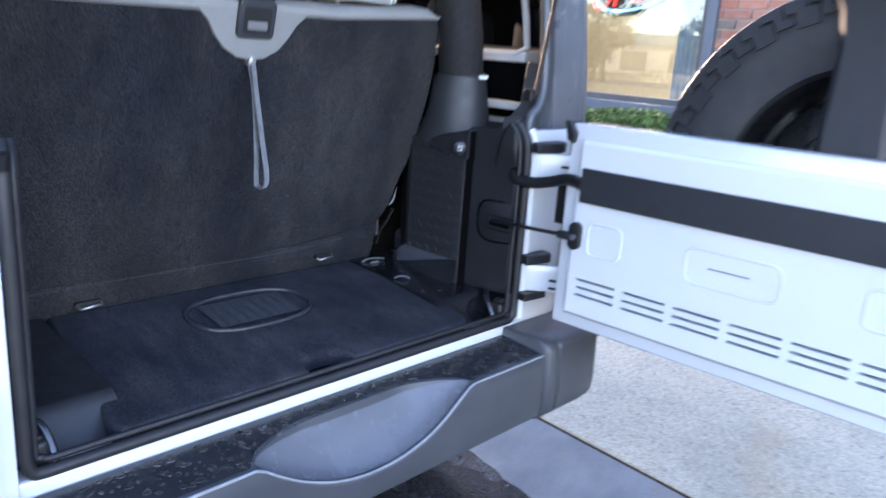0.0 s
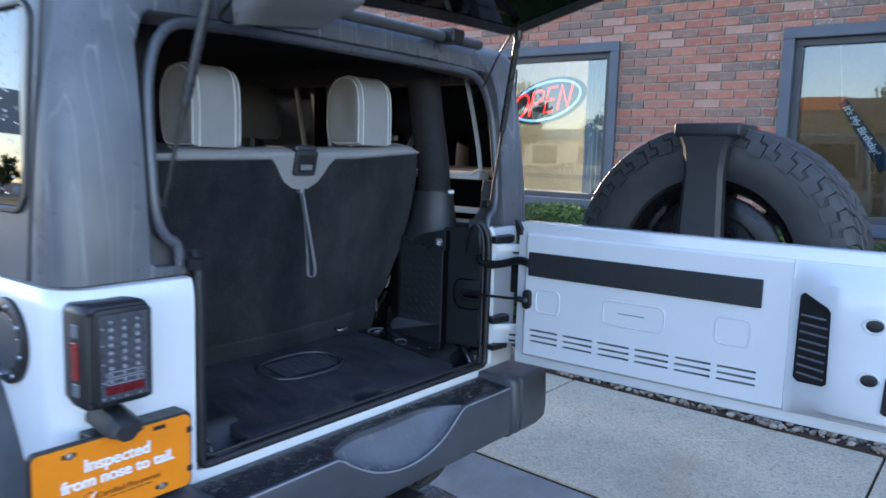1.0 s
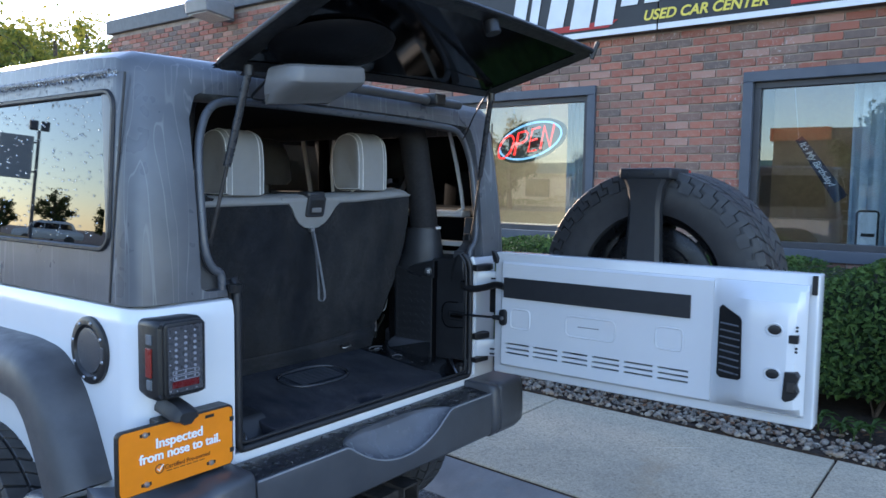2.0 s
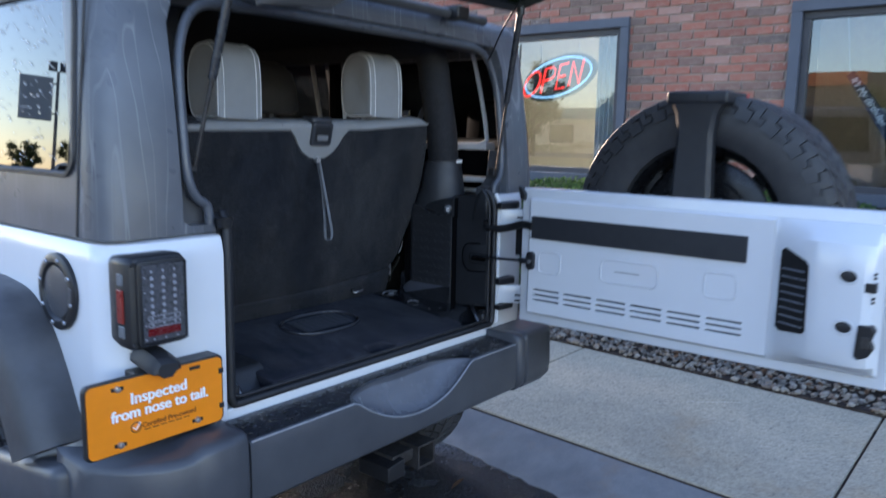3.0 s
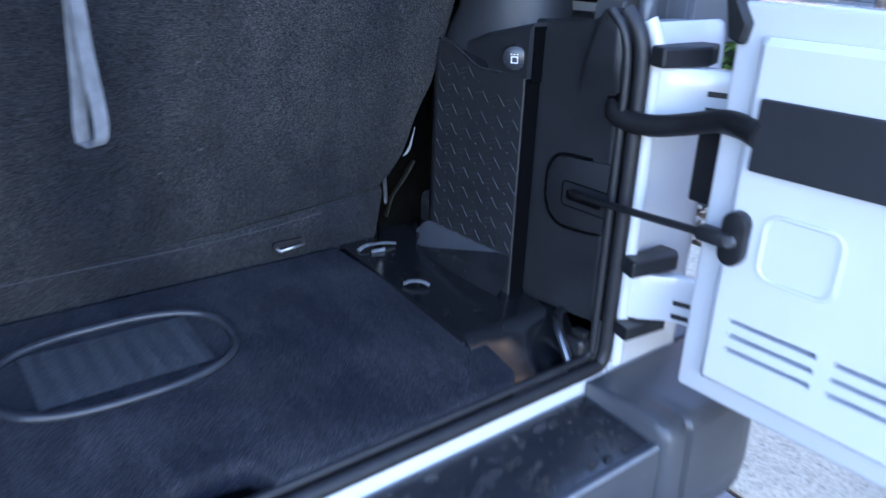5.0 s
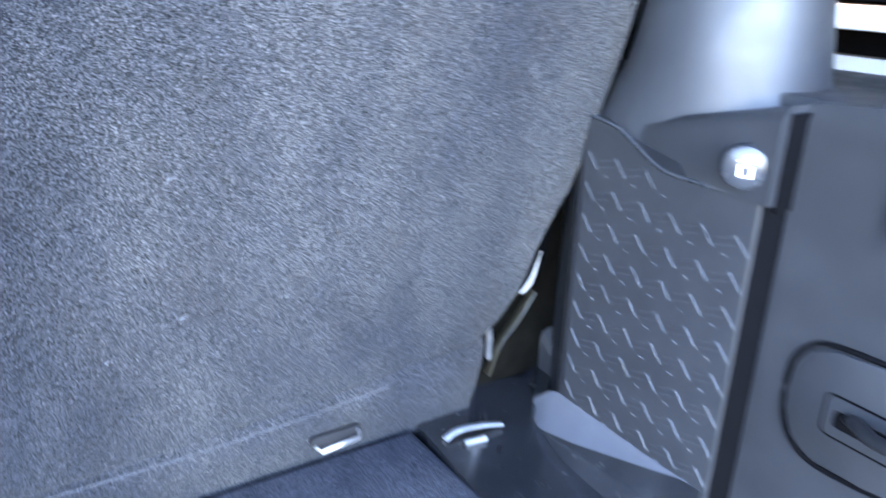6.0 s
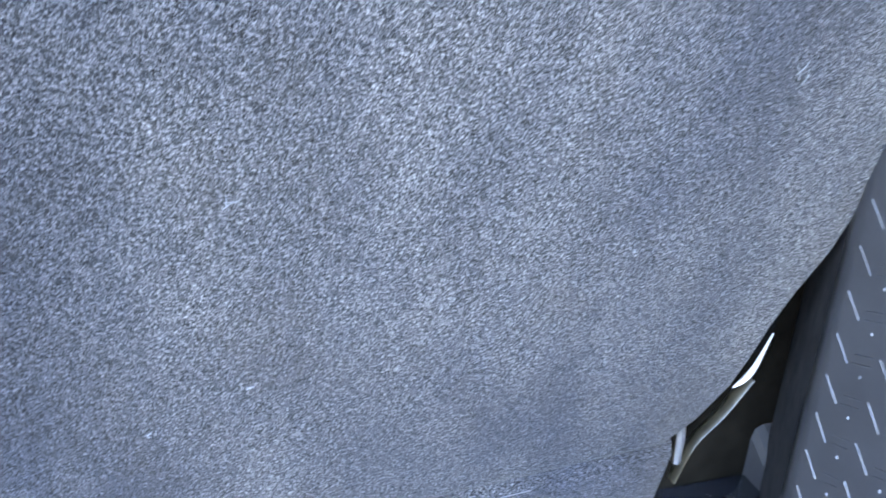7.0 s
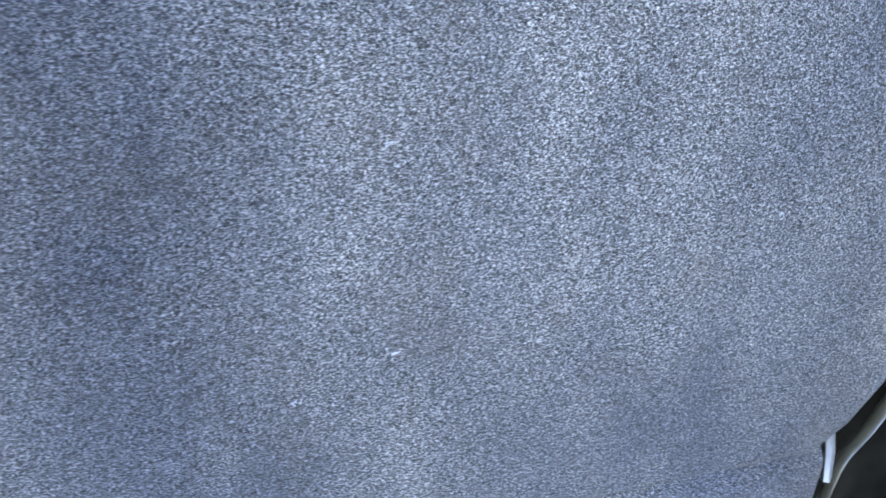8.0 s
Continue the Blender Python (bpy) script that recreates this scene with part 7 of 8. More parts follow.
    # dark olive sheet in place of the shade behind the column
    part("gap_lining", box(min(s * 0.470, s * 0.62), max(s * 0.470, s * 0.62), 0.452, 0.458, 0.852, 1.20), plain("olive_shade", (0.0035, 0.0032, 0.0026), 0.95, spec=0.02, var=0.4, scale=60, bump=0.4), tr, "dark olive sheet for the shade in the gap")
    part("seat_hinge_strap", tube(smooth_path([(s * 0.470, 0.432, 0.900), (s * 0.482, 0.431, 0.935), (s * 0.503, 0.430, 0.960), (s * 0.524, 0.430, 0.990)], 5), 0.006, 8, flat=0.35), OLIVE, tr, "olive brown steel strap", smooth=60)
    # near-black fill for the shade between column and panel
    part("panel_gap", box(min(s * 0.552, s * 0.575), max(s * 0.552, s * 0.575), 0.150, 0.190, 0.85, 1.225), SHADE_BLACK, tr)
    part("panel_shelf", prism([(0.08, 1.20), (0.18, 1.20), (0.42, 1.215), (0.42, 1.235), (0.10, 1.238)], "x", min(s * 0.556, s * 0.76), max(s * 0.556, s * 0.76), 0.004), TRIM, tr, smooth=30)
    pad = [(0.024, 0.985), (0.060, 0.980), (0.100, 0.979), (0.119, 0.990), (0.1285, 1.012), (0.128, 1.046), (0.118, 1.064), (0.100, 1.072), (0.024, 1.078)]
    part("check_pad", prism(pad, "x", min(s * 0.526, s * 0.5315), max(s * 0.526, s * 0.5315), 0.003), TRIM, tr, smooth=40)
    edge2 = smooth_path([(s * 0.5292, y, z) for y, z in ((0.030, 0.983), (0.060, 0.978), (0.100, 0.9765), (0.121, 0.988), (0.131, 1.012), (0.1305, 1.047), (0.119, 1.067), (0.100, 1.0745), (0.055, 1.077))], 4)
    part("pad_groove", tube(edge2, 0.0022, 6), SHADE_BLACK, tr)
    part("rod_plate", prism(rrect(0.018, 0.097, 1.008, 1.041, 0.006, 3), "x", min(s * 0.5245, s * 0.527), max(s * 0.5245, s * 0.527), 0.001), TRIM, tr)
    part("plate_groove", tube([(s * 0.5246, y, z) for y, z in rrect(0.018, 0.097, 1.008, 1.041, 0.006, 3)], 0.0009, 5, loop=True, up=(1, 0, 0)), SHADE_BLACK, tr)
    part("rod_slot", prism(rrect(0.030, 0.089, 1.017, 1.030, 0.003, 2), "x", min(s * 0.5236, s * 0.5248), max(s * 0.5236, s * 0.5248)), SHADE_BLACK, tr)
    # round knob
    kb = lathe([(0.0, -0.012), (0.008, -0.012), (0.0125, -0.010), (0.014, -0.005), (0.0125, 0.001), (0.0145, 0.004)], (0, 0, 0), "x", 20, caps=False)
    bmesh.ops.transform(kb, matrix=Matrix.Translation((s * 0.507, 0.185, 1.190)) @ pose(0, 0, 0, 0, 0, 35 if s > 0 else -35) @ Matrix.Diagonal((s * 1.25, 1.25, 1.25, 1)), verts=kb.verts)
    part("hook_knob", kb, TRIM_SHINE, tr, "shiny black cargo knob", smooth=40)
    if s > 0:
        ic = bmesh.new()
        for u0, u1, v0, v1 in ((-0.0045, 0.0030, -0.0050, -0.0040), (-0.0045, 0.0030, 0.0012, 0.0022), (-0.0045, -0.0035, -0.0040, 0.0012), (0.0020, 0.0030, -0.0040, 0.0012), (-0.0045, -0.0028, 0.0036, 0.0046), (-0.0010, 0.0006, 0.0036, 0.0046), (0.0022, 0.0036, 0.0036, 0.0046)):
            box(-0.0127, -0.0119, u0, u1, v0, v1, bm=ic)
        bmesh.ops.transform(ic, matrix=Matrix.Translation((s * 0.507, 0.185, 1.190)) @ pose(0, 0, 0, 0, 0, 35) @ Matrix.Scale(1.25, 4), verts=ic.verts)
        part("knob_icon", ic, STITCH, tr)
        part("cable_hole", box(0.5285, 0.5305, 0.024, 0.044, 1.134, 1.166, 0.002), SHADE_BLACK, tr)
    # belt
    part("belt", ribbon([(s * 0.60, 0.36, 1.70), (s * 0.57, 0.35, 1.55), (s * 0.52, 0.36, 1.46)], 0.02), WEBBING, tr, "grey seat belt")
    # pale body flange round the quarter window, seen from inside
    ring = [(0.162, 1.432), (0.172, 1.50), (0.195, 1.60), (0.225, 1.71), (0.245, 1.765), (0.30, 1.775), (0.90, 1.775), (0.92, 1.60), (0.90, 1.42), (0.20, 1.415)]
    part("window_flange", tube([(s * 0.702, a2, b2) for a2, b2 in ring], 0.0085, 6, loop=True, up=(1, 0, 0)), PAINT, tr, "pale body flange", smooth=60)
    # near-black sheet over the side wall, for the shade under the window
    part("window_lining", box(min(s * 0.690, s * 0.6965), max(s * 0.690, s * 0.6965), 0.15, 0.95, 1.302, 1.392), SHADE_BLACK, tr, "near-black sheet for the shade below the side window")
    part("belt_flange", box(min(s * 0.70, s * 0.765), max(s * 0.70, s * 0.765), 0.15, 0.95, 1.277, 1.298, 0.004), PAINT, tr)
    part("lower_flange", box(min(s * 0.698, s * 0.765), max(s * 0.698, s * 0.765), 0.165, 0.95, 1.396, 1.425, 0.006), PAINT, tr)

# front seats, dark against the windscreen
for x in (-0.36, 0.36):
    fs2 = thing("front_seat", "charcoal leather front seat seen from behind", "seat", group="front seats")
    part("backrest", prism([(1.02, 0.80), (1.14, 0.80), (1.05, 1.46), (1.0, 1.50), (0.94, 1.48), (0.93, 1.40)], "x", x - 0.24, x + 0.24, 0.04, 3), DARK_LEATHER, fs2, smooth=50)
    part("cushion", box(x - 0.25, x + 0.25, 1.05, 1.60, 0.735, 0.92, 0.05, 3), DARK_LEATHER, fs2, smooth=50)
    rows = []
    for t, ws in ((0.0, 0.85), (0.1, 1.0), (0.5, 0.95), (0.8, 0.78), (0.95, 0.5), (1.0, 0.25)):
        z = 1.52 + 0.20 * t
        rows.append([(x + 0.13 * ws * math.copysign(abs(math.cos(a)) ** 0.5, math.cos(a)), 0.985 + 0.055 * ws * math.copysign(abs(math.sin(a)) ** 0.5, math.sin(a)), z) for a in [2 * math.pi * k / 20 for k in range(20)]])
    part("headrest", loft(rows, True, True), DARK_LEATHER, fs2, smooth=60)
    part("headrest_post", tube([(x, 0.985, 1.46), (x, 0.985, 1.54)], 0.03, 10), BLACK, fs2)
    part("base", box(x - 0.22, x + 0.22, 1.08, 1.55, 0.734, 0.738), BLACK, fs2)

# rain beads on the bumper, flap and side glass
def make_water():
    m = Mat("water", 0.02)
    m.b.inputs["Transmission Weight"].default_value = 1.0
    m.b.inputs["IOR"].default_value = 1.33
    m.colour((1.0, 1.0, 1.0))
    return m.m


rnd = random.Random(11)
WATER = make_water()
db = bmesh.new()
for i in range(620):
    x = rnd.uniform(-0.56, 0.49)
    y = -0.012 - 0.095 * rnd.random()
    row = bumper_row(x)
    z = None
    for (_, ya, za), (_, yb2, zb2) in zip(row, row[1:6]):
        if yb2 <= y <= ya:
            z = za + (zb2 - za) * (ya - y) / max(1e-6, ya - yb2)
    if z is None or z < 0.757:
        continue
    r = 0.0016 + 0.0052 * rnd.random() ** 1.8
    bmesh.ops.create_icosphere(db, subdivisions=1, radius=1.0, matrix=Matrix.Translation((x, y, z + 0.0008 + r * 0.12)) @ Matrix.Diagonal((r * rnd.uniform(0.9, 1.5), r, r * 0.42, 1)))
o = part("rain_beads", db, WATER, None, smooth=80)
tagged(o, "clear rain beads lying on the bumper top", "water", kind="stuff")
db = bmesh.new()
for i in range(520):
    y, z = rnd.uniform(0.15, 0.88), 1.74 - 0.37 * rnd.random() ** 1.6
    if i >= 400:
        y, z = rnd.uniform(0.14, 0.95), rnd.uniform(1.745, 1.775)
    elif i >= 370:
        z = rnd.uniform(1.23, 1.34)
    r = rnd.uniform(0.0012, 0.003)
    xx = -(HX + 0.026 - tuck(z)) + (0.003 if 1.36 < z < 1.735 else -0.0003)
    bmesh.ops.create_icosphere(db, subdivisions=1, radius=1.0, matrix=Matrix.Translation((xx, y, z)) @ Matrix.Diagonal((r * 0.5, r, r * rnd.uniform(1, 1.5), 1)))
o = part("rain_beads", db, WATER, None, smooth=80)
tagged(o, "clear rain beads clinging to the side glass", "water", kind="stuff")

db = bmesh.new()
for i in range(110):
    y = 0.12 + 0.0085 * i + rnd.uniform(-0.003, 0.003)
    ln = rnd.uniform(0.006, 0.014)
    bmesh.ops.create_icosphere(db, subdivisions=1, radius=1.0, matrix=Matrix.Translation((-0.805, y, HR - 0.004)) @ Matrix.Diagonal((0.003, rnd.uniform(0.002, 0.0034), ln, 1)))
gutter_drips = part("rain_drips", db, WATER, None, smooth=80)
tagged(gutter_drips, "clear rain drips hanging along the roof gutter", "water", kind="stuff")
db = bmesh.new()
for i in range(46):
    z = rnd.uniform(1.25, 1.74)
    x = -rnd.uniform(0.655, 0.745)
    r = rnd.uniform(0.001, 0.0024)
    bmesh.ops.create_icosphere(db, subdivisions=1, radius=1.0, matrix=Matrix.Translation((x, lean(z), z)) @ Matrix.Diagonal((r, r * 0.6, r * 1.3, 1)))
for i in range(40):
    a, q = rnd.uniform(0, 6.28), 0.056 * rnd.random() ** 0.5
    r = rnd.uniform(0.001, 0.0026)
    bmesh.ops.create_icosphere(db, subdivisions=1, radius=1.0, matrix=Matrix.Translation((FC[0] - 0.0103, FC[1] + q * math.cos(a), FC[2] + q * math.sin(a))) @ Matrix.Diagonal((r * 0.5, r, r * 1.2, 1)))
tagged(part("rain_beads", db, WATER, None, smooth=80), "clear rain beads on the hardtop corner and fuel flap", "water", kind="stuff")

# ---------------------------------------------------------------- in the shop windows
NEON_RED, NEON_BLUE = glow("neon_red", (1.0, 0.04, 0.03), 0.7), glow("neon_blue", (0.30, 0.70, 1.0), 0.36)
ns = thing("neon_sign", "lit neon OPEN sign, red letters in a blue oval", "sign")
NX, NY, NZ, NT = WALL_X + 0.16, 2.165, 1.992, 0.20
part("backing", prism([(NY + 0.39 * math.cos(t), NZ + 0.20 * math.sin(t) - NT * 0.39 * math.cos(t)) for t in [2 * math.pi * k / 40 for k in range(40)]], "x", NX + 0.02, NX + 0.035), plain("sign_backing", (0.012, 0.018, 0.026), 0.3), ns)


def neon(pts, mat, r=0.0105, wide=1.2):
    part("neon_tube", tube([(NX, NY - u * wide, NZ + v + NT * u * wide) for u, v in pts], r, 8), mat, ns, smooth=60)


ell = [(0.345 * math.cos(t), 0.165 * math.sin(t)) for t in [radians(a) for a in range(-60, 150, 6)]]
neon(ell, NEON_BLUE, 0.010, 1.0)
ell = [(0.345 * math.cos(t), 0.165 * math.sin(t)) for t in [radians(a) for a in range(172, 306, 6)]]
neon(ell, NEON_BLUE, 0.010, 1.0)
LH = 0.105
neon([(-0.225 + 0.068 * math.cos(t) + 0.03 * math.sin(t), LH * 1.0 * math.sin(t)) for t in [2 * math.pi * k / 24 for k in range(25)]], NEON_RED)
neon([(-0.145, -LH), (-0.085 - 0.02, LH), (-0.04, LH), (-0.018, LH * 0.75), (-0.026, LH * 0.25), (-0.06, LH * 0.02), (-0.12, 0.0)], NEON_RED)
neon([(0.095, LH), (0.025, LH), (-0.015, -LH), (0.06, -LH)], NEON_RED)
neon([(0.005, 0.0), (0.07, 0.0)], NEON_RED)
neon([(0.10, -LH), (0.135, LH), (0.185, -LH), (0.225, LH)], NEON_RED)
for v in (-0.2, 0.2):
    part("hanger", tube([(NX + 0.027, NY + v, NZ + 0.15), (NX + 0.027, NY + v, 2.40)], 0.003, 5), STEEL, ns)

cu = thing("curtain", "pale blue-white curtain drawn to the window's side", "curtain")
rows = []
for k in range(60):
    y = -0.63 - 1.0 * k / 59
    d = 0.03 * math.sin(k * 1.15)
    rows.append([(WALL_X + 0.23 + d, y, 0.55), (WALL_X + 0.22 + d * 0.9, y, 1.4), (WALL_X + 0.21 + d * 0.6, y, 2.44)])
CURT = plain("curtain_cloth", (0.62, 0.68, 0.72), 0.9, var=0.06, scale=12, bump=0.3)
part("cloth", loft(rows, False, False), CURT, cu, smooth=60)
part("rail", tube([(WALL_X + 0.21, 0.1, 2.45), (WALL_X + 0.21, -2.6, 2.45)], 0.012, 8), STEEL, cu)
for y in (0.05, -2.55):
    part("rail_bracket", box(WALL_X + 0.19, WALL_X + 0.235, y - 0.01, y + 0.01, 2.43, 2.47), STEEL, cu)
cu2 = thing("curtain", "narrow pale blue curtain strips beside the neon sign", "curtain")
rows = []
for k in range(24):
    y = 1.62 + 0.20 * k / 23
    rows.append([(WALL_X + 0.3 + 0.02 * math.sin(k * 1.3), y, 0.7), (WALL_X + 0.3 + 0.015 * math.sin(k * 1.3), y, 2.4)])
part("cloth", loft(rows, False, False), CURT, cu2, smooth=60)
part("rail", tube([(WALL_X + 0.3, 1.44, 2.41), (WALL_X + 0.3, 3.3, 2.41)], 0.012, 8), STEEL, cu2)
for y in (1.46, 3.28):
    part("rail_bracket", box(WALL_X + 0.22, WALL_X + 0.31, y - 0.01, y + 0.01, 2.39, 2.43), STEEL, cu2)

bn = thing("birthday_sash", "dark blue slanted sash with white script lettering", "banner")
BM = on_sign(-0.401, 1.745, WALL_X + 0.15, -55.6)
s2 = bmesh.new()
v = [s2.verts.new(BM @ Vector(p)) for p in ((-0.24, -0.026, 0), (0.33, -0.050, 0), (0.33, 0.055, 0), (-0.24, 0.034, 0))]
s2.faces.new(v)
v2 = [s2.verts.new(BM @ Vector(p)) for p in ((-0.24, -0.026, -0.004), (0.33, -0.050, -0.004), (0.33, 0.055, -0.004), (-0.24, 0.034, -0.004))]
s2.faces.new(v2[::-1])
for i in range(4):
    s2.faces.new((v[i], v[(i + 1) % 4], v2[(i + 1) % 4], v2[i]))
part("sash_cloth", s2, plain("sash_blue", (0.012, 0.03, 0.06), 0.5), bn)
lettering("It's My Birthday!", 0.066, WHITE_INK, "lettering", bn, BM @ Matrix.Translation((0.0, -0.016, 0.002)), 0.95, 0.35, 0.0005, 0.0014)
part("hanging_cord", tube([BM @ Vector((-0.235, 0.0, 0)), (WALL_X + 0.15, -0.22, 2.36)], 0.002, 4), STITCH, bn)
cd = thing("window_card", "small white card with a black border at the window foot", "card")
part("card", box(WALL_X + 0.09, WALL_X + 0.095, -0.86, -0.70, 1.10, 1.40), WHITE_INK, cd)
part("border", tube([(WALL_X + 0.088, a, b2) for a, b2 in rrect(-0.85, -0.71, 1.11, 1.39, 0.02, 3)], 0.008, 4, loop=True, up=(1, 0, 0)), BLACK, cd)
part("lettering_bars", box(WALL_X + 0.087, WALL_X + 0.0895, -0.83, -0.74, 1.20, 1.225), BLACK, cd)
ct = thing("shop_counter", "tan wooden counter inside the shop", "counter")
part("body", box(WALL_X + 1.6, WALL_X + 2.1, 0.4, 5.0, 0.10, 1.05, 0.01), plain("counter_wood", (0.34, 0.22, 0.10), 0.5, var=0.25, scale=9), ct)
part("top", box(WALL_X + 1.55, WALL_X + 2.15, 0.35, 5.05, 1.052, 1.09, 0.006), plain("counter_top", (0.42, 0.38, 0.30), 0.35), ct)
for k, (y, c) in enumerate(((2.0, (0.6, 0.5, 0.08)), (2.35, (0.55, 0.56, 0.58)), (1.75, (0.5, 0.45, 0.1)))):
    bx = thing("paper_tray", "paper tray on the shop counter", "tray")
    part("tray", box(WALL_X + 1.65, WALL_X + 1.95, y - 0.12, y + 0.12, 1.09, 1.15 + 0.03 * k, 0.006), plain("tray_paint", c, 0.5), bx)
# light out of view, added to brighten the room behind the neon sign
rc = thing("ceiling_light", "added strip light, out of view, that brightens the shop inside", "lamp")
part("diffuser", box(WALL_X + 1.2, WALL_X + 1.5, 0.5, 3.5, 3.46, 3.50), glow("fill_glow", (1.0, 0.93, 0.8), 28.0), rc)
part("tray", box(WALL_X + 1.17, WALL_X + 1.53, 0.47, 3.53, 3.501, TOP_Z - 0.198), WHITE_INK, rc)

# ---------------------------------------------------------------- weeds at the hedge's foot
rnd = random.Random(8)
for y, x in ((-0.90, 3.05), (-0.77, 3.12), (-1.05, 3.10), (-0.98, 2.99), (-1.42, 3.02), (-1.85, 3.06)):
    wd = thing("weed", "small bright green weed with pointed leaves", "plant", group="weeds")
    part("stalk", tube([(x, y, PAVE_Z + 0.005), (x + 0.01, y, PAVE_Z + 0.10)], 0.004, 5), HEDGE, wd)
    for k in range(9):
        a = 2 * math.pi * k / 9 + rnd.uniform(-0.2, 0.2)
        ln = rnd.uniform(0.09, 0.15)
        dv = Vector((math.cos(a), math.sin(a), 0))
        tv = Vector((-math.sin(a), math.cos(a), 0))
        o0 = Vector((x + 0.006, y, PAVE_Z + 0.05 + 0.006 * k))
        rows = []
        for t, wdt, hgt in ((0.0, 0.004, 0.0), (0.3, 0.017, 0.035), (0.65, 0.014, 0.04), (1.0, 0.001, 0.015)):
            p = o0 + dv * ln * t + Vector((0, 0, hgt))
            rows.append([p - tv * wdt, p + Vector((0, 0, -0.004)), p + tv * wdt])
        part("leaf", loft(rows, False, False), HEDGE, wd)

# ---------------------------------------------------------------- trees


def tree(x, y, h, crown_r, n, seed, leaf, size, label, lean_t=0.0):
    rnd = random.Random(seed)
    tr = thing("tree", label, "tree")
    tr.location = (x, y, 0)
    tb = bmesh.new()
    trunk = smooth_path([(0, 0, -0.1), (0.05 * h * 0.1, 0, h * 0.2), (lean_t * 0.5, 0.1, h * 0.45), (lean_t, 0.0, h * 0.8)], 5)
    tube(trunk, [h * 0.028 * (1 - 0.75 * i / (len(trunk) - 1)) for i in range(len(trunk))], 9, tb)
    tips = []
    for k in range(11):
        t = 0.32 + 0.6 * k / 11
        p = trunk[int(t * (len(trunk) - 1))]
        a = k * 2.4 + rnd.uniform(-0.4, 0.4)
        ln = crown_r * rnd.uniform(0.55, 0.95) * (1.15 - 0.6 * abs(t - 0.55))
        q = p + Vector((math.cos(a) * ln, math.sin(a) * ln, ln * rnd.uniform(0.35, 0.8)))
        m = p.lerp(q, 0.5) + Vector((0, 0, -0.06 * ln))
        tube(smooth_path([p, m, q], 4), [h * 0.011 * (1 - 0.8 * i / 8) for i in range(9)], 6, tb)
        tips += [m, q, p.lerp(q, 0.75)]
        for j in range(2):
            a2 = a + rnd.uniform(-1, 1)
            r2 = m + Vector((math.cos(a2), math.sin(a2), rnd.uniform(0.2, 0.8))) * ln * 0.45
            tube([m, r2], [h * 0.005, h * 0.002], 5, tb)
            tips.append(r2)
    tips.append(trunk[-1])
    part("trunk", tb, BARK, tr, smooth=60)
    pl2 = []
    while len(pl2) < n:
        c = tips[rnd.randrange(len(tips))]
        rr = crown_r * rnd.uniform(0.12, 0.36)
        d = Vector((rnd.gauss(0, 1), rnd.gauss(0, 1), rnd.gauss(0, 0.75)))
        p = c + d.normalized() * rr * rnd.random() ** 0.5 + Vector((0, 0, 0.1))
        pl2.append((p, d))
    cr = new("crown", leaf_mesh("crown", pl2, leaf, size, rnd))
    cr.parent = tr
    return tr


tree(7.5, 17.5, 6.3, 2.7, 10000, 21, LEAF, 0.15, "tall tree with yellow-green leaves behind the shop")
tree(9.9, 20.5, 7.4, 3.0, 10000, 22, LEAF, 0.16, "tall tree with yellow-green leaves behind the shop")
tree(11.8, 24.5, 8.4, 3.2, 9000, 25, LEAF, 0.19, "leafy tree behind the shop's corner")
tree(8.4, 25.5, 8.4, 3.4, 10000, 24, LEAF, 0.2, "leafy tree behind the shop's corner")
# across the car park, seen in the glass
for k, (x, y, h) in enumerate(((-42, 37.5, 6.5), (-39, 29.5, 8.4), (-46, -2, 5), (-40, -17, 7.5), (-45, 34, 6), (-43.5, 5.0, 8.8), (-40.5, 22.5, 6.6), (-38, -34, 7), (-43, 45, 6), (-33.5, 68.5, 5.6), (-37.5, 66.0, 4.6), (-41.0, 63.5, 4.4), (-30.0, 71.0, 4.0), (-25.0, 74.0, 3.4), (-46, 61, 5))):
    tree(x, y, h, h * 0.33, 2200, 40 + k, LEAF_FAR, 0.3, "dark leafy tree across the car park")

ob = thing("far_building", "low brown building with a short orange fascia across the road", "building")
part("wall", box(-52, -46, -22, 12, 0, 5.2), plain("brown_plaster", (0.13, 0.10, 0.07), 0.9, scale=2), ob)
part("fascia", box(-46.2, -45.9, -22.2, 8.3, 4.9, 6.0), plain("brown_fascia", (0.09, 0.07, 0.055), 0.6, scale=2), ob)
part("entrance_fascia", box(-46.2, -45.8, 8.32, 12.2, 5.2, 6.1), plain("orange_fascia", (0.38, 0.12, 0.035), 0.6, scale=2), ob, "faded orange fascia over the entrance")
part("roof", box(-52.2, -46.2, -22.2, 12.2, 5.2, 5.5), FRAME_DARK, ob)
for k in range(9):
    y = -20 + 3.6 * k
    w5 = part("window", box(-46.02, -45.95, y, y + 2.6, 0.6, 3.8), FRAME_DARK, ob)
    part("pane", box(-45.95, -45.93, y + 0.1, y + 2.5, 0.7, 3.7), TINT, w5)

fb = thing("far_building", "low cream shop with a teal fascia across the road", "building")
part("wall", box(-56, -52, 12, 48, 0, 3.6), plain("cream_plaster", (0.62, 0.55, 0.40), 0.9, scale=2), fb)
part("fascia", box(-52.0, -51.6, 11.8, 48.2, 3.1, 4.1), plain("teal_fascia", (0.10, 0.24, 0.24), 0.6, scale=2), fb)
part("roof", box(-56.2, -52.0, 11.8, 48.2, 3.6, 3.9), FRAME_DARK, fb)
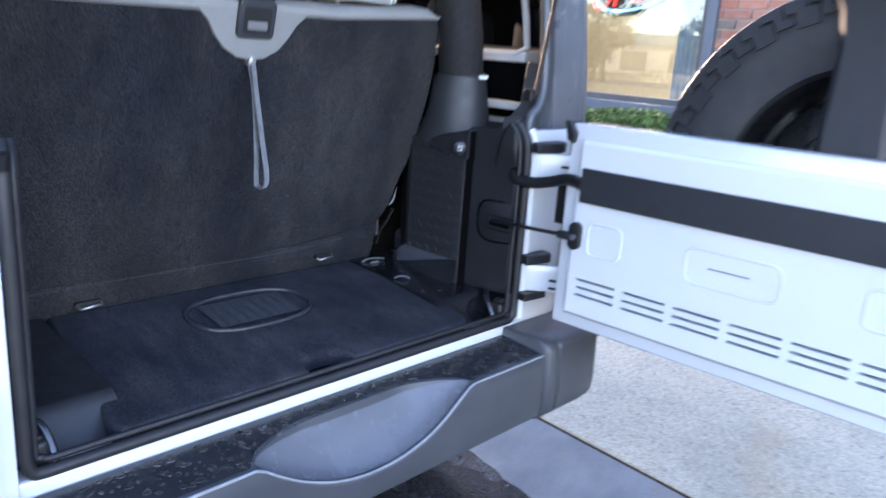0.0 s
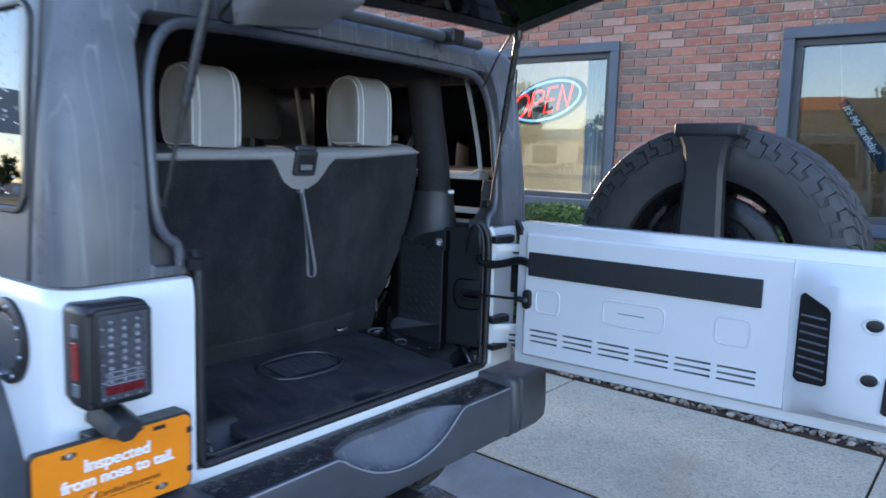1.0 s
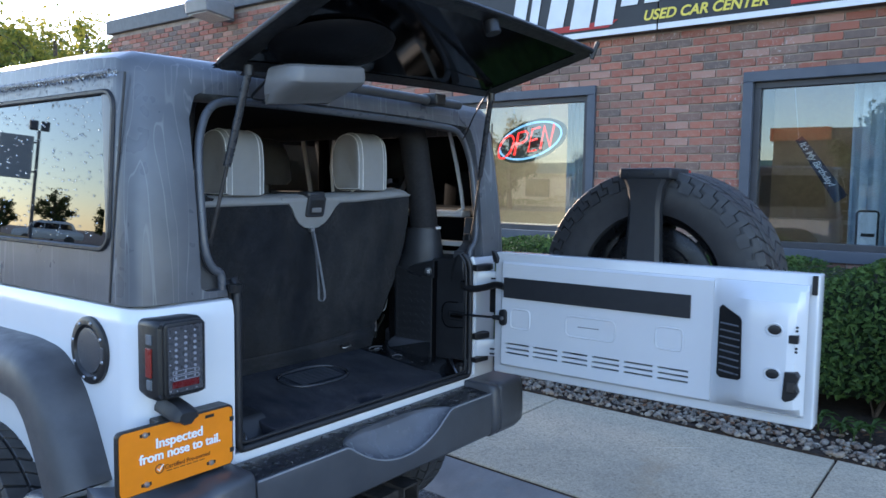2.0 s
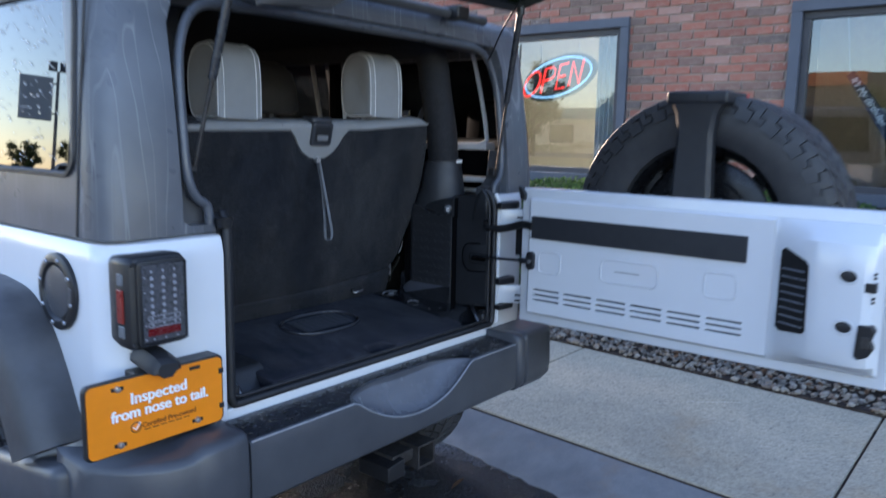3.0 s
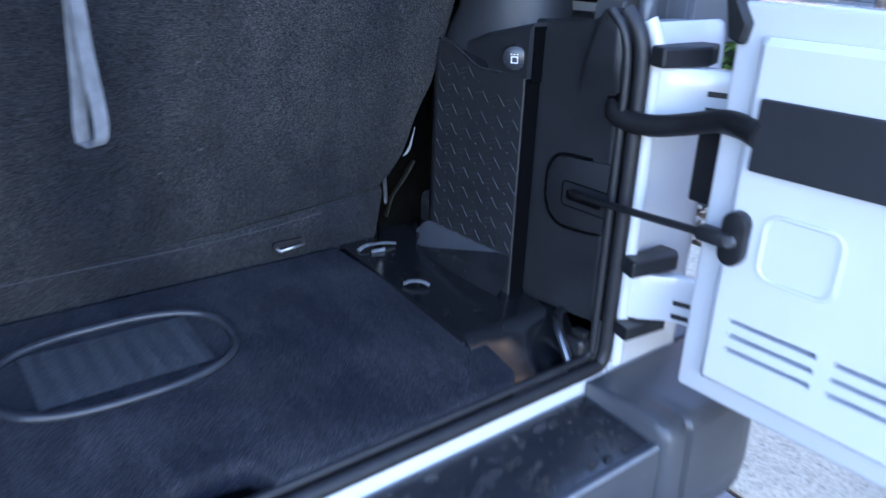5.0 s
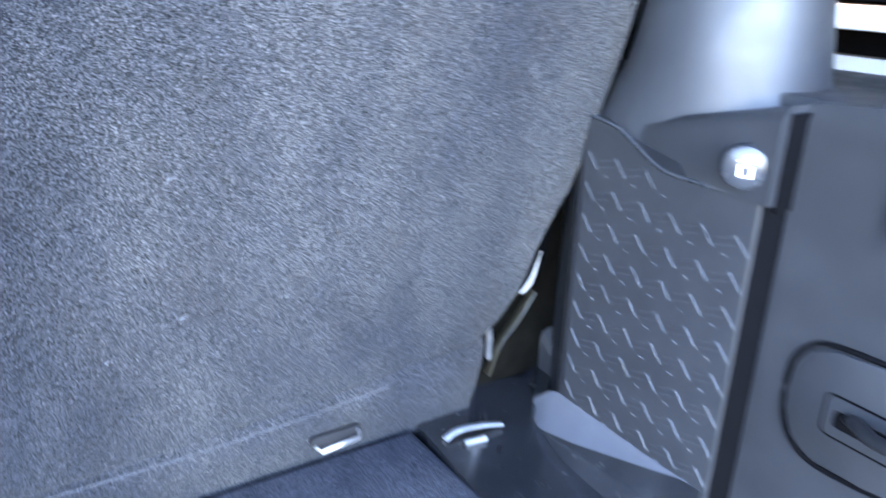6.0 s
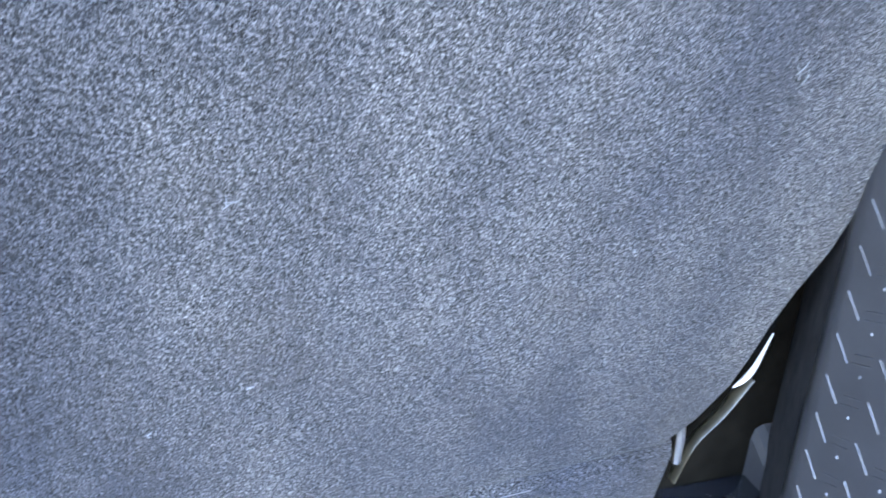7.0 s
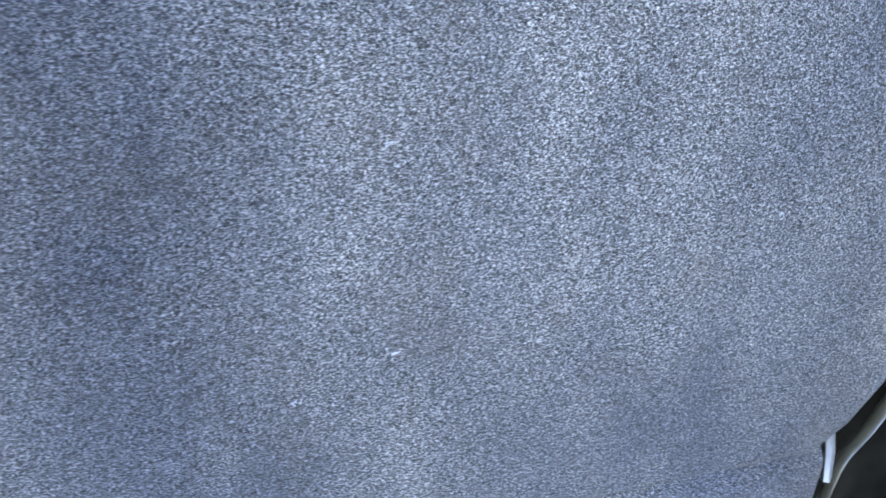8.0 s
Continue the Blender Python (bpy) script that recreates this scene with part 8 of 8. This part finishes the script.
for k in range(7):
    y = 14 + 4.8 * k
    w5 = part("window", box(-52.0, -51.94, y, y + 2.6, 0.9, 2.6), FRAME_DARK, fb)
    part("pane", box(-51.94, -51.92, y + 0.1, y + 2.5, 1.0, 2.5), TINT, w5)
rnd = random.Random(77)
pl2 = []
for k in range(5200):
    y = rnd.uniform(12, 52)
    h = 0.75 + 0.35 * math.sin(y * 1.3) * math.sin(y * 0.37 + 1)
    pl2.append((Vector((-44 + rnd.gauss(0, 0.5), y, h * rnd.random() ** 0.6 + 0.05)), Vector((rnd.gauss(0, 1), rnd.gauss(0, 1), rnd.gauss(0, 1)))))
tagged(new("far_hedge", leaf_mesh("far_hedge", pl2, LEAF, 0.16, rnd)), "low yellow-green hedge along the road", "hedge", kind="stuff")

lp = thing("sign_pole", "tall pole with a square sign board and two flood lamps", "sign pole")
lp.matrix_world = pose(-13.05, 27.6, 0, 0, 0, 24)
part("pole", tube([(0, 0, 0), (0, 0, 4.9)], [0.075, 0.055], 10), FRAME, lp, smooth=60)
part("sign_box", box(0.15, 1.25, -0.10, 0.10, 3.05, 4.65, 0.03), plain("sign_grey", (0.42, 0.43, 0.44), 0.6), lp)
for z in (3.3, 4.4):
    part("arm", box(0.04, 0.16, -0.03, 0.03, z, z + 0.06), FRAME, lp)
for x in (-0.34, 0.04):
    part("lamp_head", box(x, x + 0.30, -0.16, 0.16, 4.9, 5.25, 0.04), FRAME, lp)

def parked_car(x, y, turn, colour, label):
    pc = thing("parked_car", label, "car")
    pc.matrix_world = pose(x, y, 0, 0, 0, turn)
    body = [(-2.3, 0.45), (-2.35, 0.85), (-2.2, 1.0), (-1.9, 1.08), (-1.55, 1.62), (-1.2, 1.74), (0.6, 1.74), (1.0, 1.62), (1.45, 1.1), (2.2, 0.98), (2.35, 0.75), (2.3, 0.42)]
    part("body", prism([(a, b2) for a, b2 in body if b2 < 1.2], "x", -0.92, 0.92, 0.05), colour, pc, smooth=40)
    part("cabin", prism([(-1.88, 1.06), (-1.55, 1.62), (-1.2, 1.74), (0.6, 1.74), (1.0, 1.62), (1.43, 1.08)], "x", -0.78, 0.78, 0.05), colour, pc, smooth=40)
    for s in (-1, 1):
        for y0, y1 in ((-1.6, -0.75), (-0.7, 0.25), (0.3, 1.05)):
            part("window", prism([(y0, 1.14), (y1, 1.14), (min(y1, 0.85), 1.56), (max(y0, -1.4), 1.56)], "x", min(s * 0.775, s * 0.79), max(s * 0.775, s * 0.79), 0.004), TINT, pc)
        for yy in (-1.4, 1.42):
            part("wheel", lathe([(0.0, 0.0), (0.2, 0.0), (0.22, 0.03), (0.34, 0.04), (0.345, 0.20), (0.0, 0.2)], (0.76 if s > 0 else -0.96, yy, 0.345), "x", 24, caps=False), RUBBER, pc, smooth=40)
    return pc


parked_car(-26.5, 54.5, -64, PAINT, "white estate car parked far across the car park")
parked_car(-20.5, 57.5, -64, plain("graphite_paint", (0.05, 0.052, 0.056), 0.3, 0.3), "dark car parked far across the car park")
parked_car(-12.5, -6.0, 85, plain("silver_paint", (0.45, 0.46, 0.48), 0.3, 0.4), "silver car parked across the car park")

# ---------------------------------------------------------------- bricks of the wall
BL, BH, JT = 0.193, 0.0575, 0.0102


def brick_mesh(w, h):
    q = bmesh.new()
    bmesh.ops.create_cube(q, size=1.0)
    for v in q.verts:
        v.co = Vector((v.co.x * 0.03, v.co.y * w, v.co.z * h))
        if v.co.x < 0:
            v.co.y *= 1 - 0.004 / w
            v.co.z *= 1 - 0.004 / h
    me = bpy.data.meshes.new("brick")
    q.to_mesh(me)
    q.free()
    return me


whole = brick_mesh(BL, BH)
whole.materials.append(BRICK)
cube = [(sx, sy, sz) for sx in (-1, 1) for sy in (-1, 1) for sz in (-1, 1)]
quad = ((0, 1, 3, 2), (4, 6, 7, 5), (0, 4, 5, 1), (2, 3, 7, 6), (0, 2, 6, 4), (1, 5, 7, 3))
vs, fs = [], []
rnd = random.Random(17)
count = 0
for r in range(int(TOP_Z / (BH + JT))):
    z = (BH + JT) * (r + 0.5)
    y = -9.0 + (0.5 * (BL + JT) if r % 2 else 0.0)
    while y < 9.4:
        a, b3 = y, y + BL
        y += BL + JT
        for o in (OPEN_A, OPEN_B):
            if o[2] - 0.06 < z < o[3] + 0.05:
                lo_y, hi_y = o[0] - 0.03, o[1] + 0.03
                if a >= lo_y and b3 <= hi_y:
                    a = b3
                elif a < lo_y < b3:
                    b3 = lo_y
                elif a < hi_y < b3:
                    a = hi_y
        if b3 - a < 0.02 or (2.86 < z < 3.54 and -2.95 < a and b3 < 2.7) or (z < 0.9 and -4.5 < a and b3 < 3.5):
            continue
        c, wd = (a + b3) / 2, b3 - a
        dx = rnd.uniform(-0.0015, 0.0015)
        if 0.12 < c < 1.40 and 1.15 < z < 2.80 and abs(wd - BL) < 0.001 and count < 300:
            ob2 = new("brick", whole)
            ob2.parent = wall
            ob2.location = (WALL_X + 0.009 + dx, c, z)
            count += 1
            continue
        k = len(vs)
        for sx, sy, sz in cube:
            g3 = 0.0 if sx > 0 else 0.002
            vs.append((WALL_X + 0.009 + dx + sx * 0.015, c + sy * (wd / 2 - g3), z + sz * (BH / 2 - g3)))
        fs += [[k + j for j in q] for q in quad]
me = bpy.data.meshes.new("brickwork")
me.from_pydata(vs, [], fs)
me.materials.append(BRICKS)
bw = new("brickwork", me)
bw.parent = wall
bw["kind"] = "stuff"
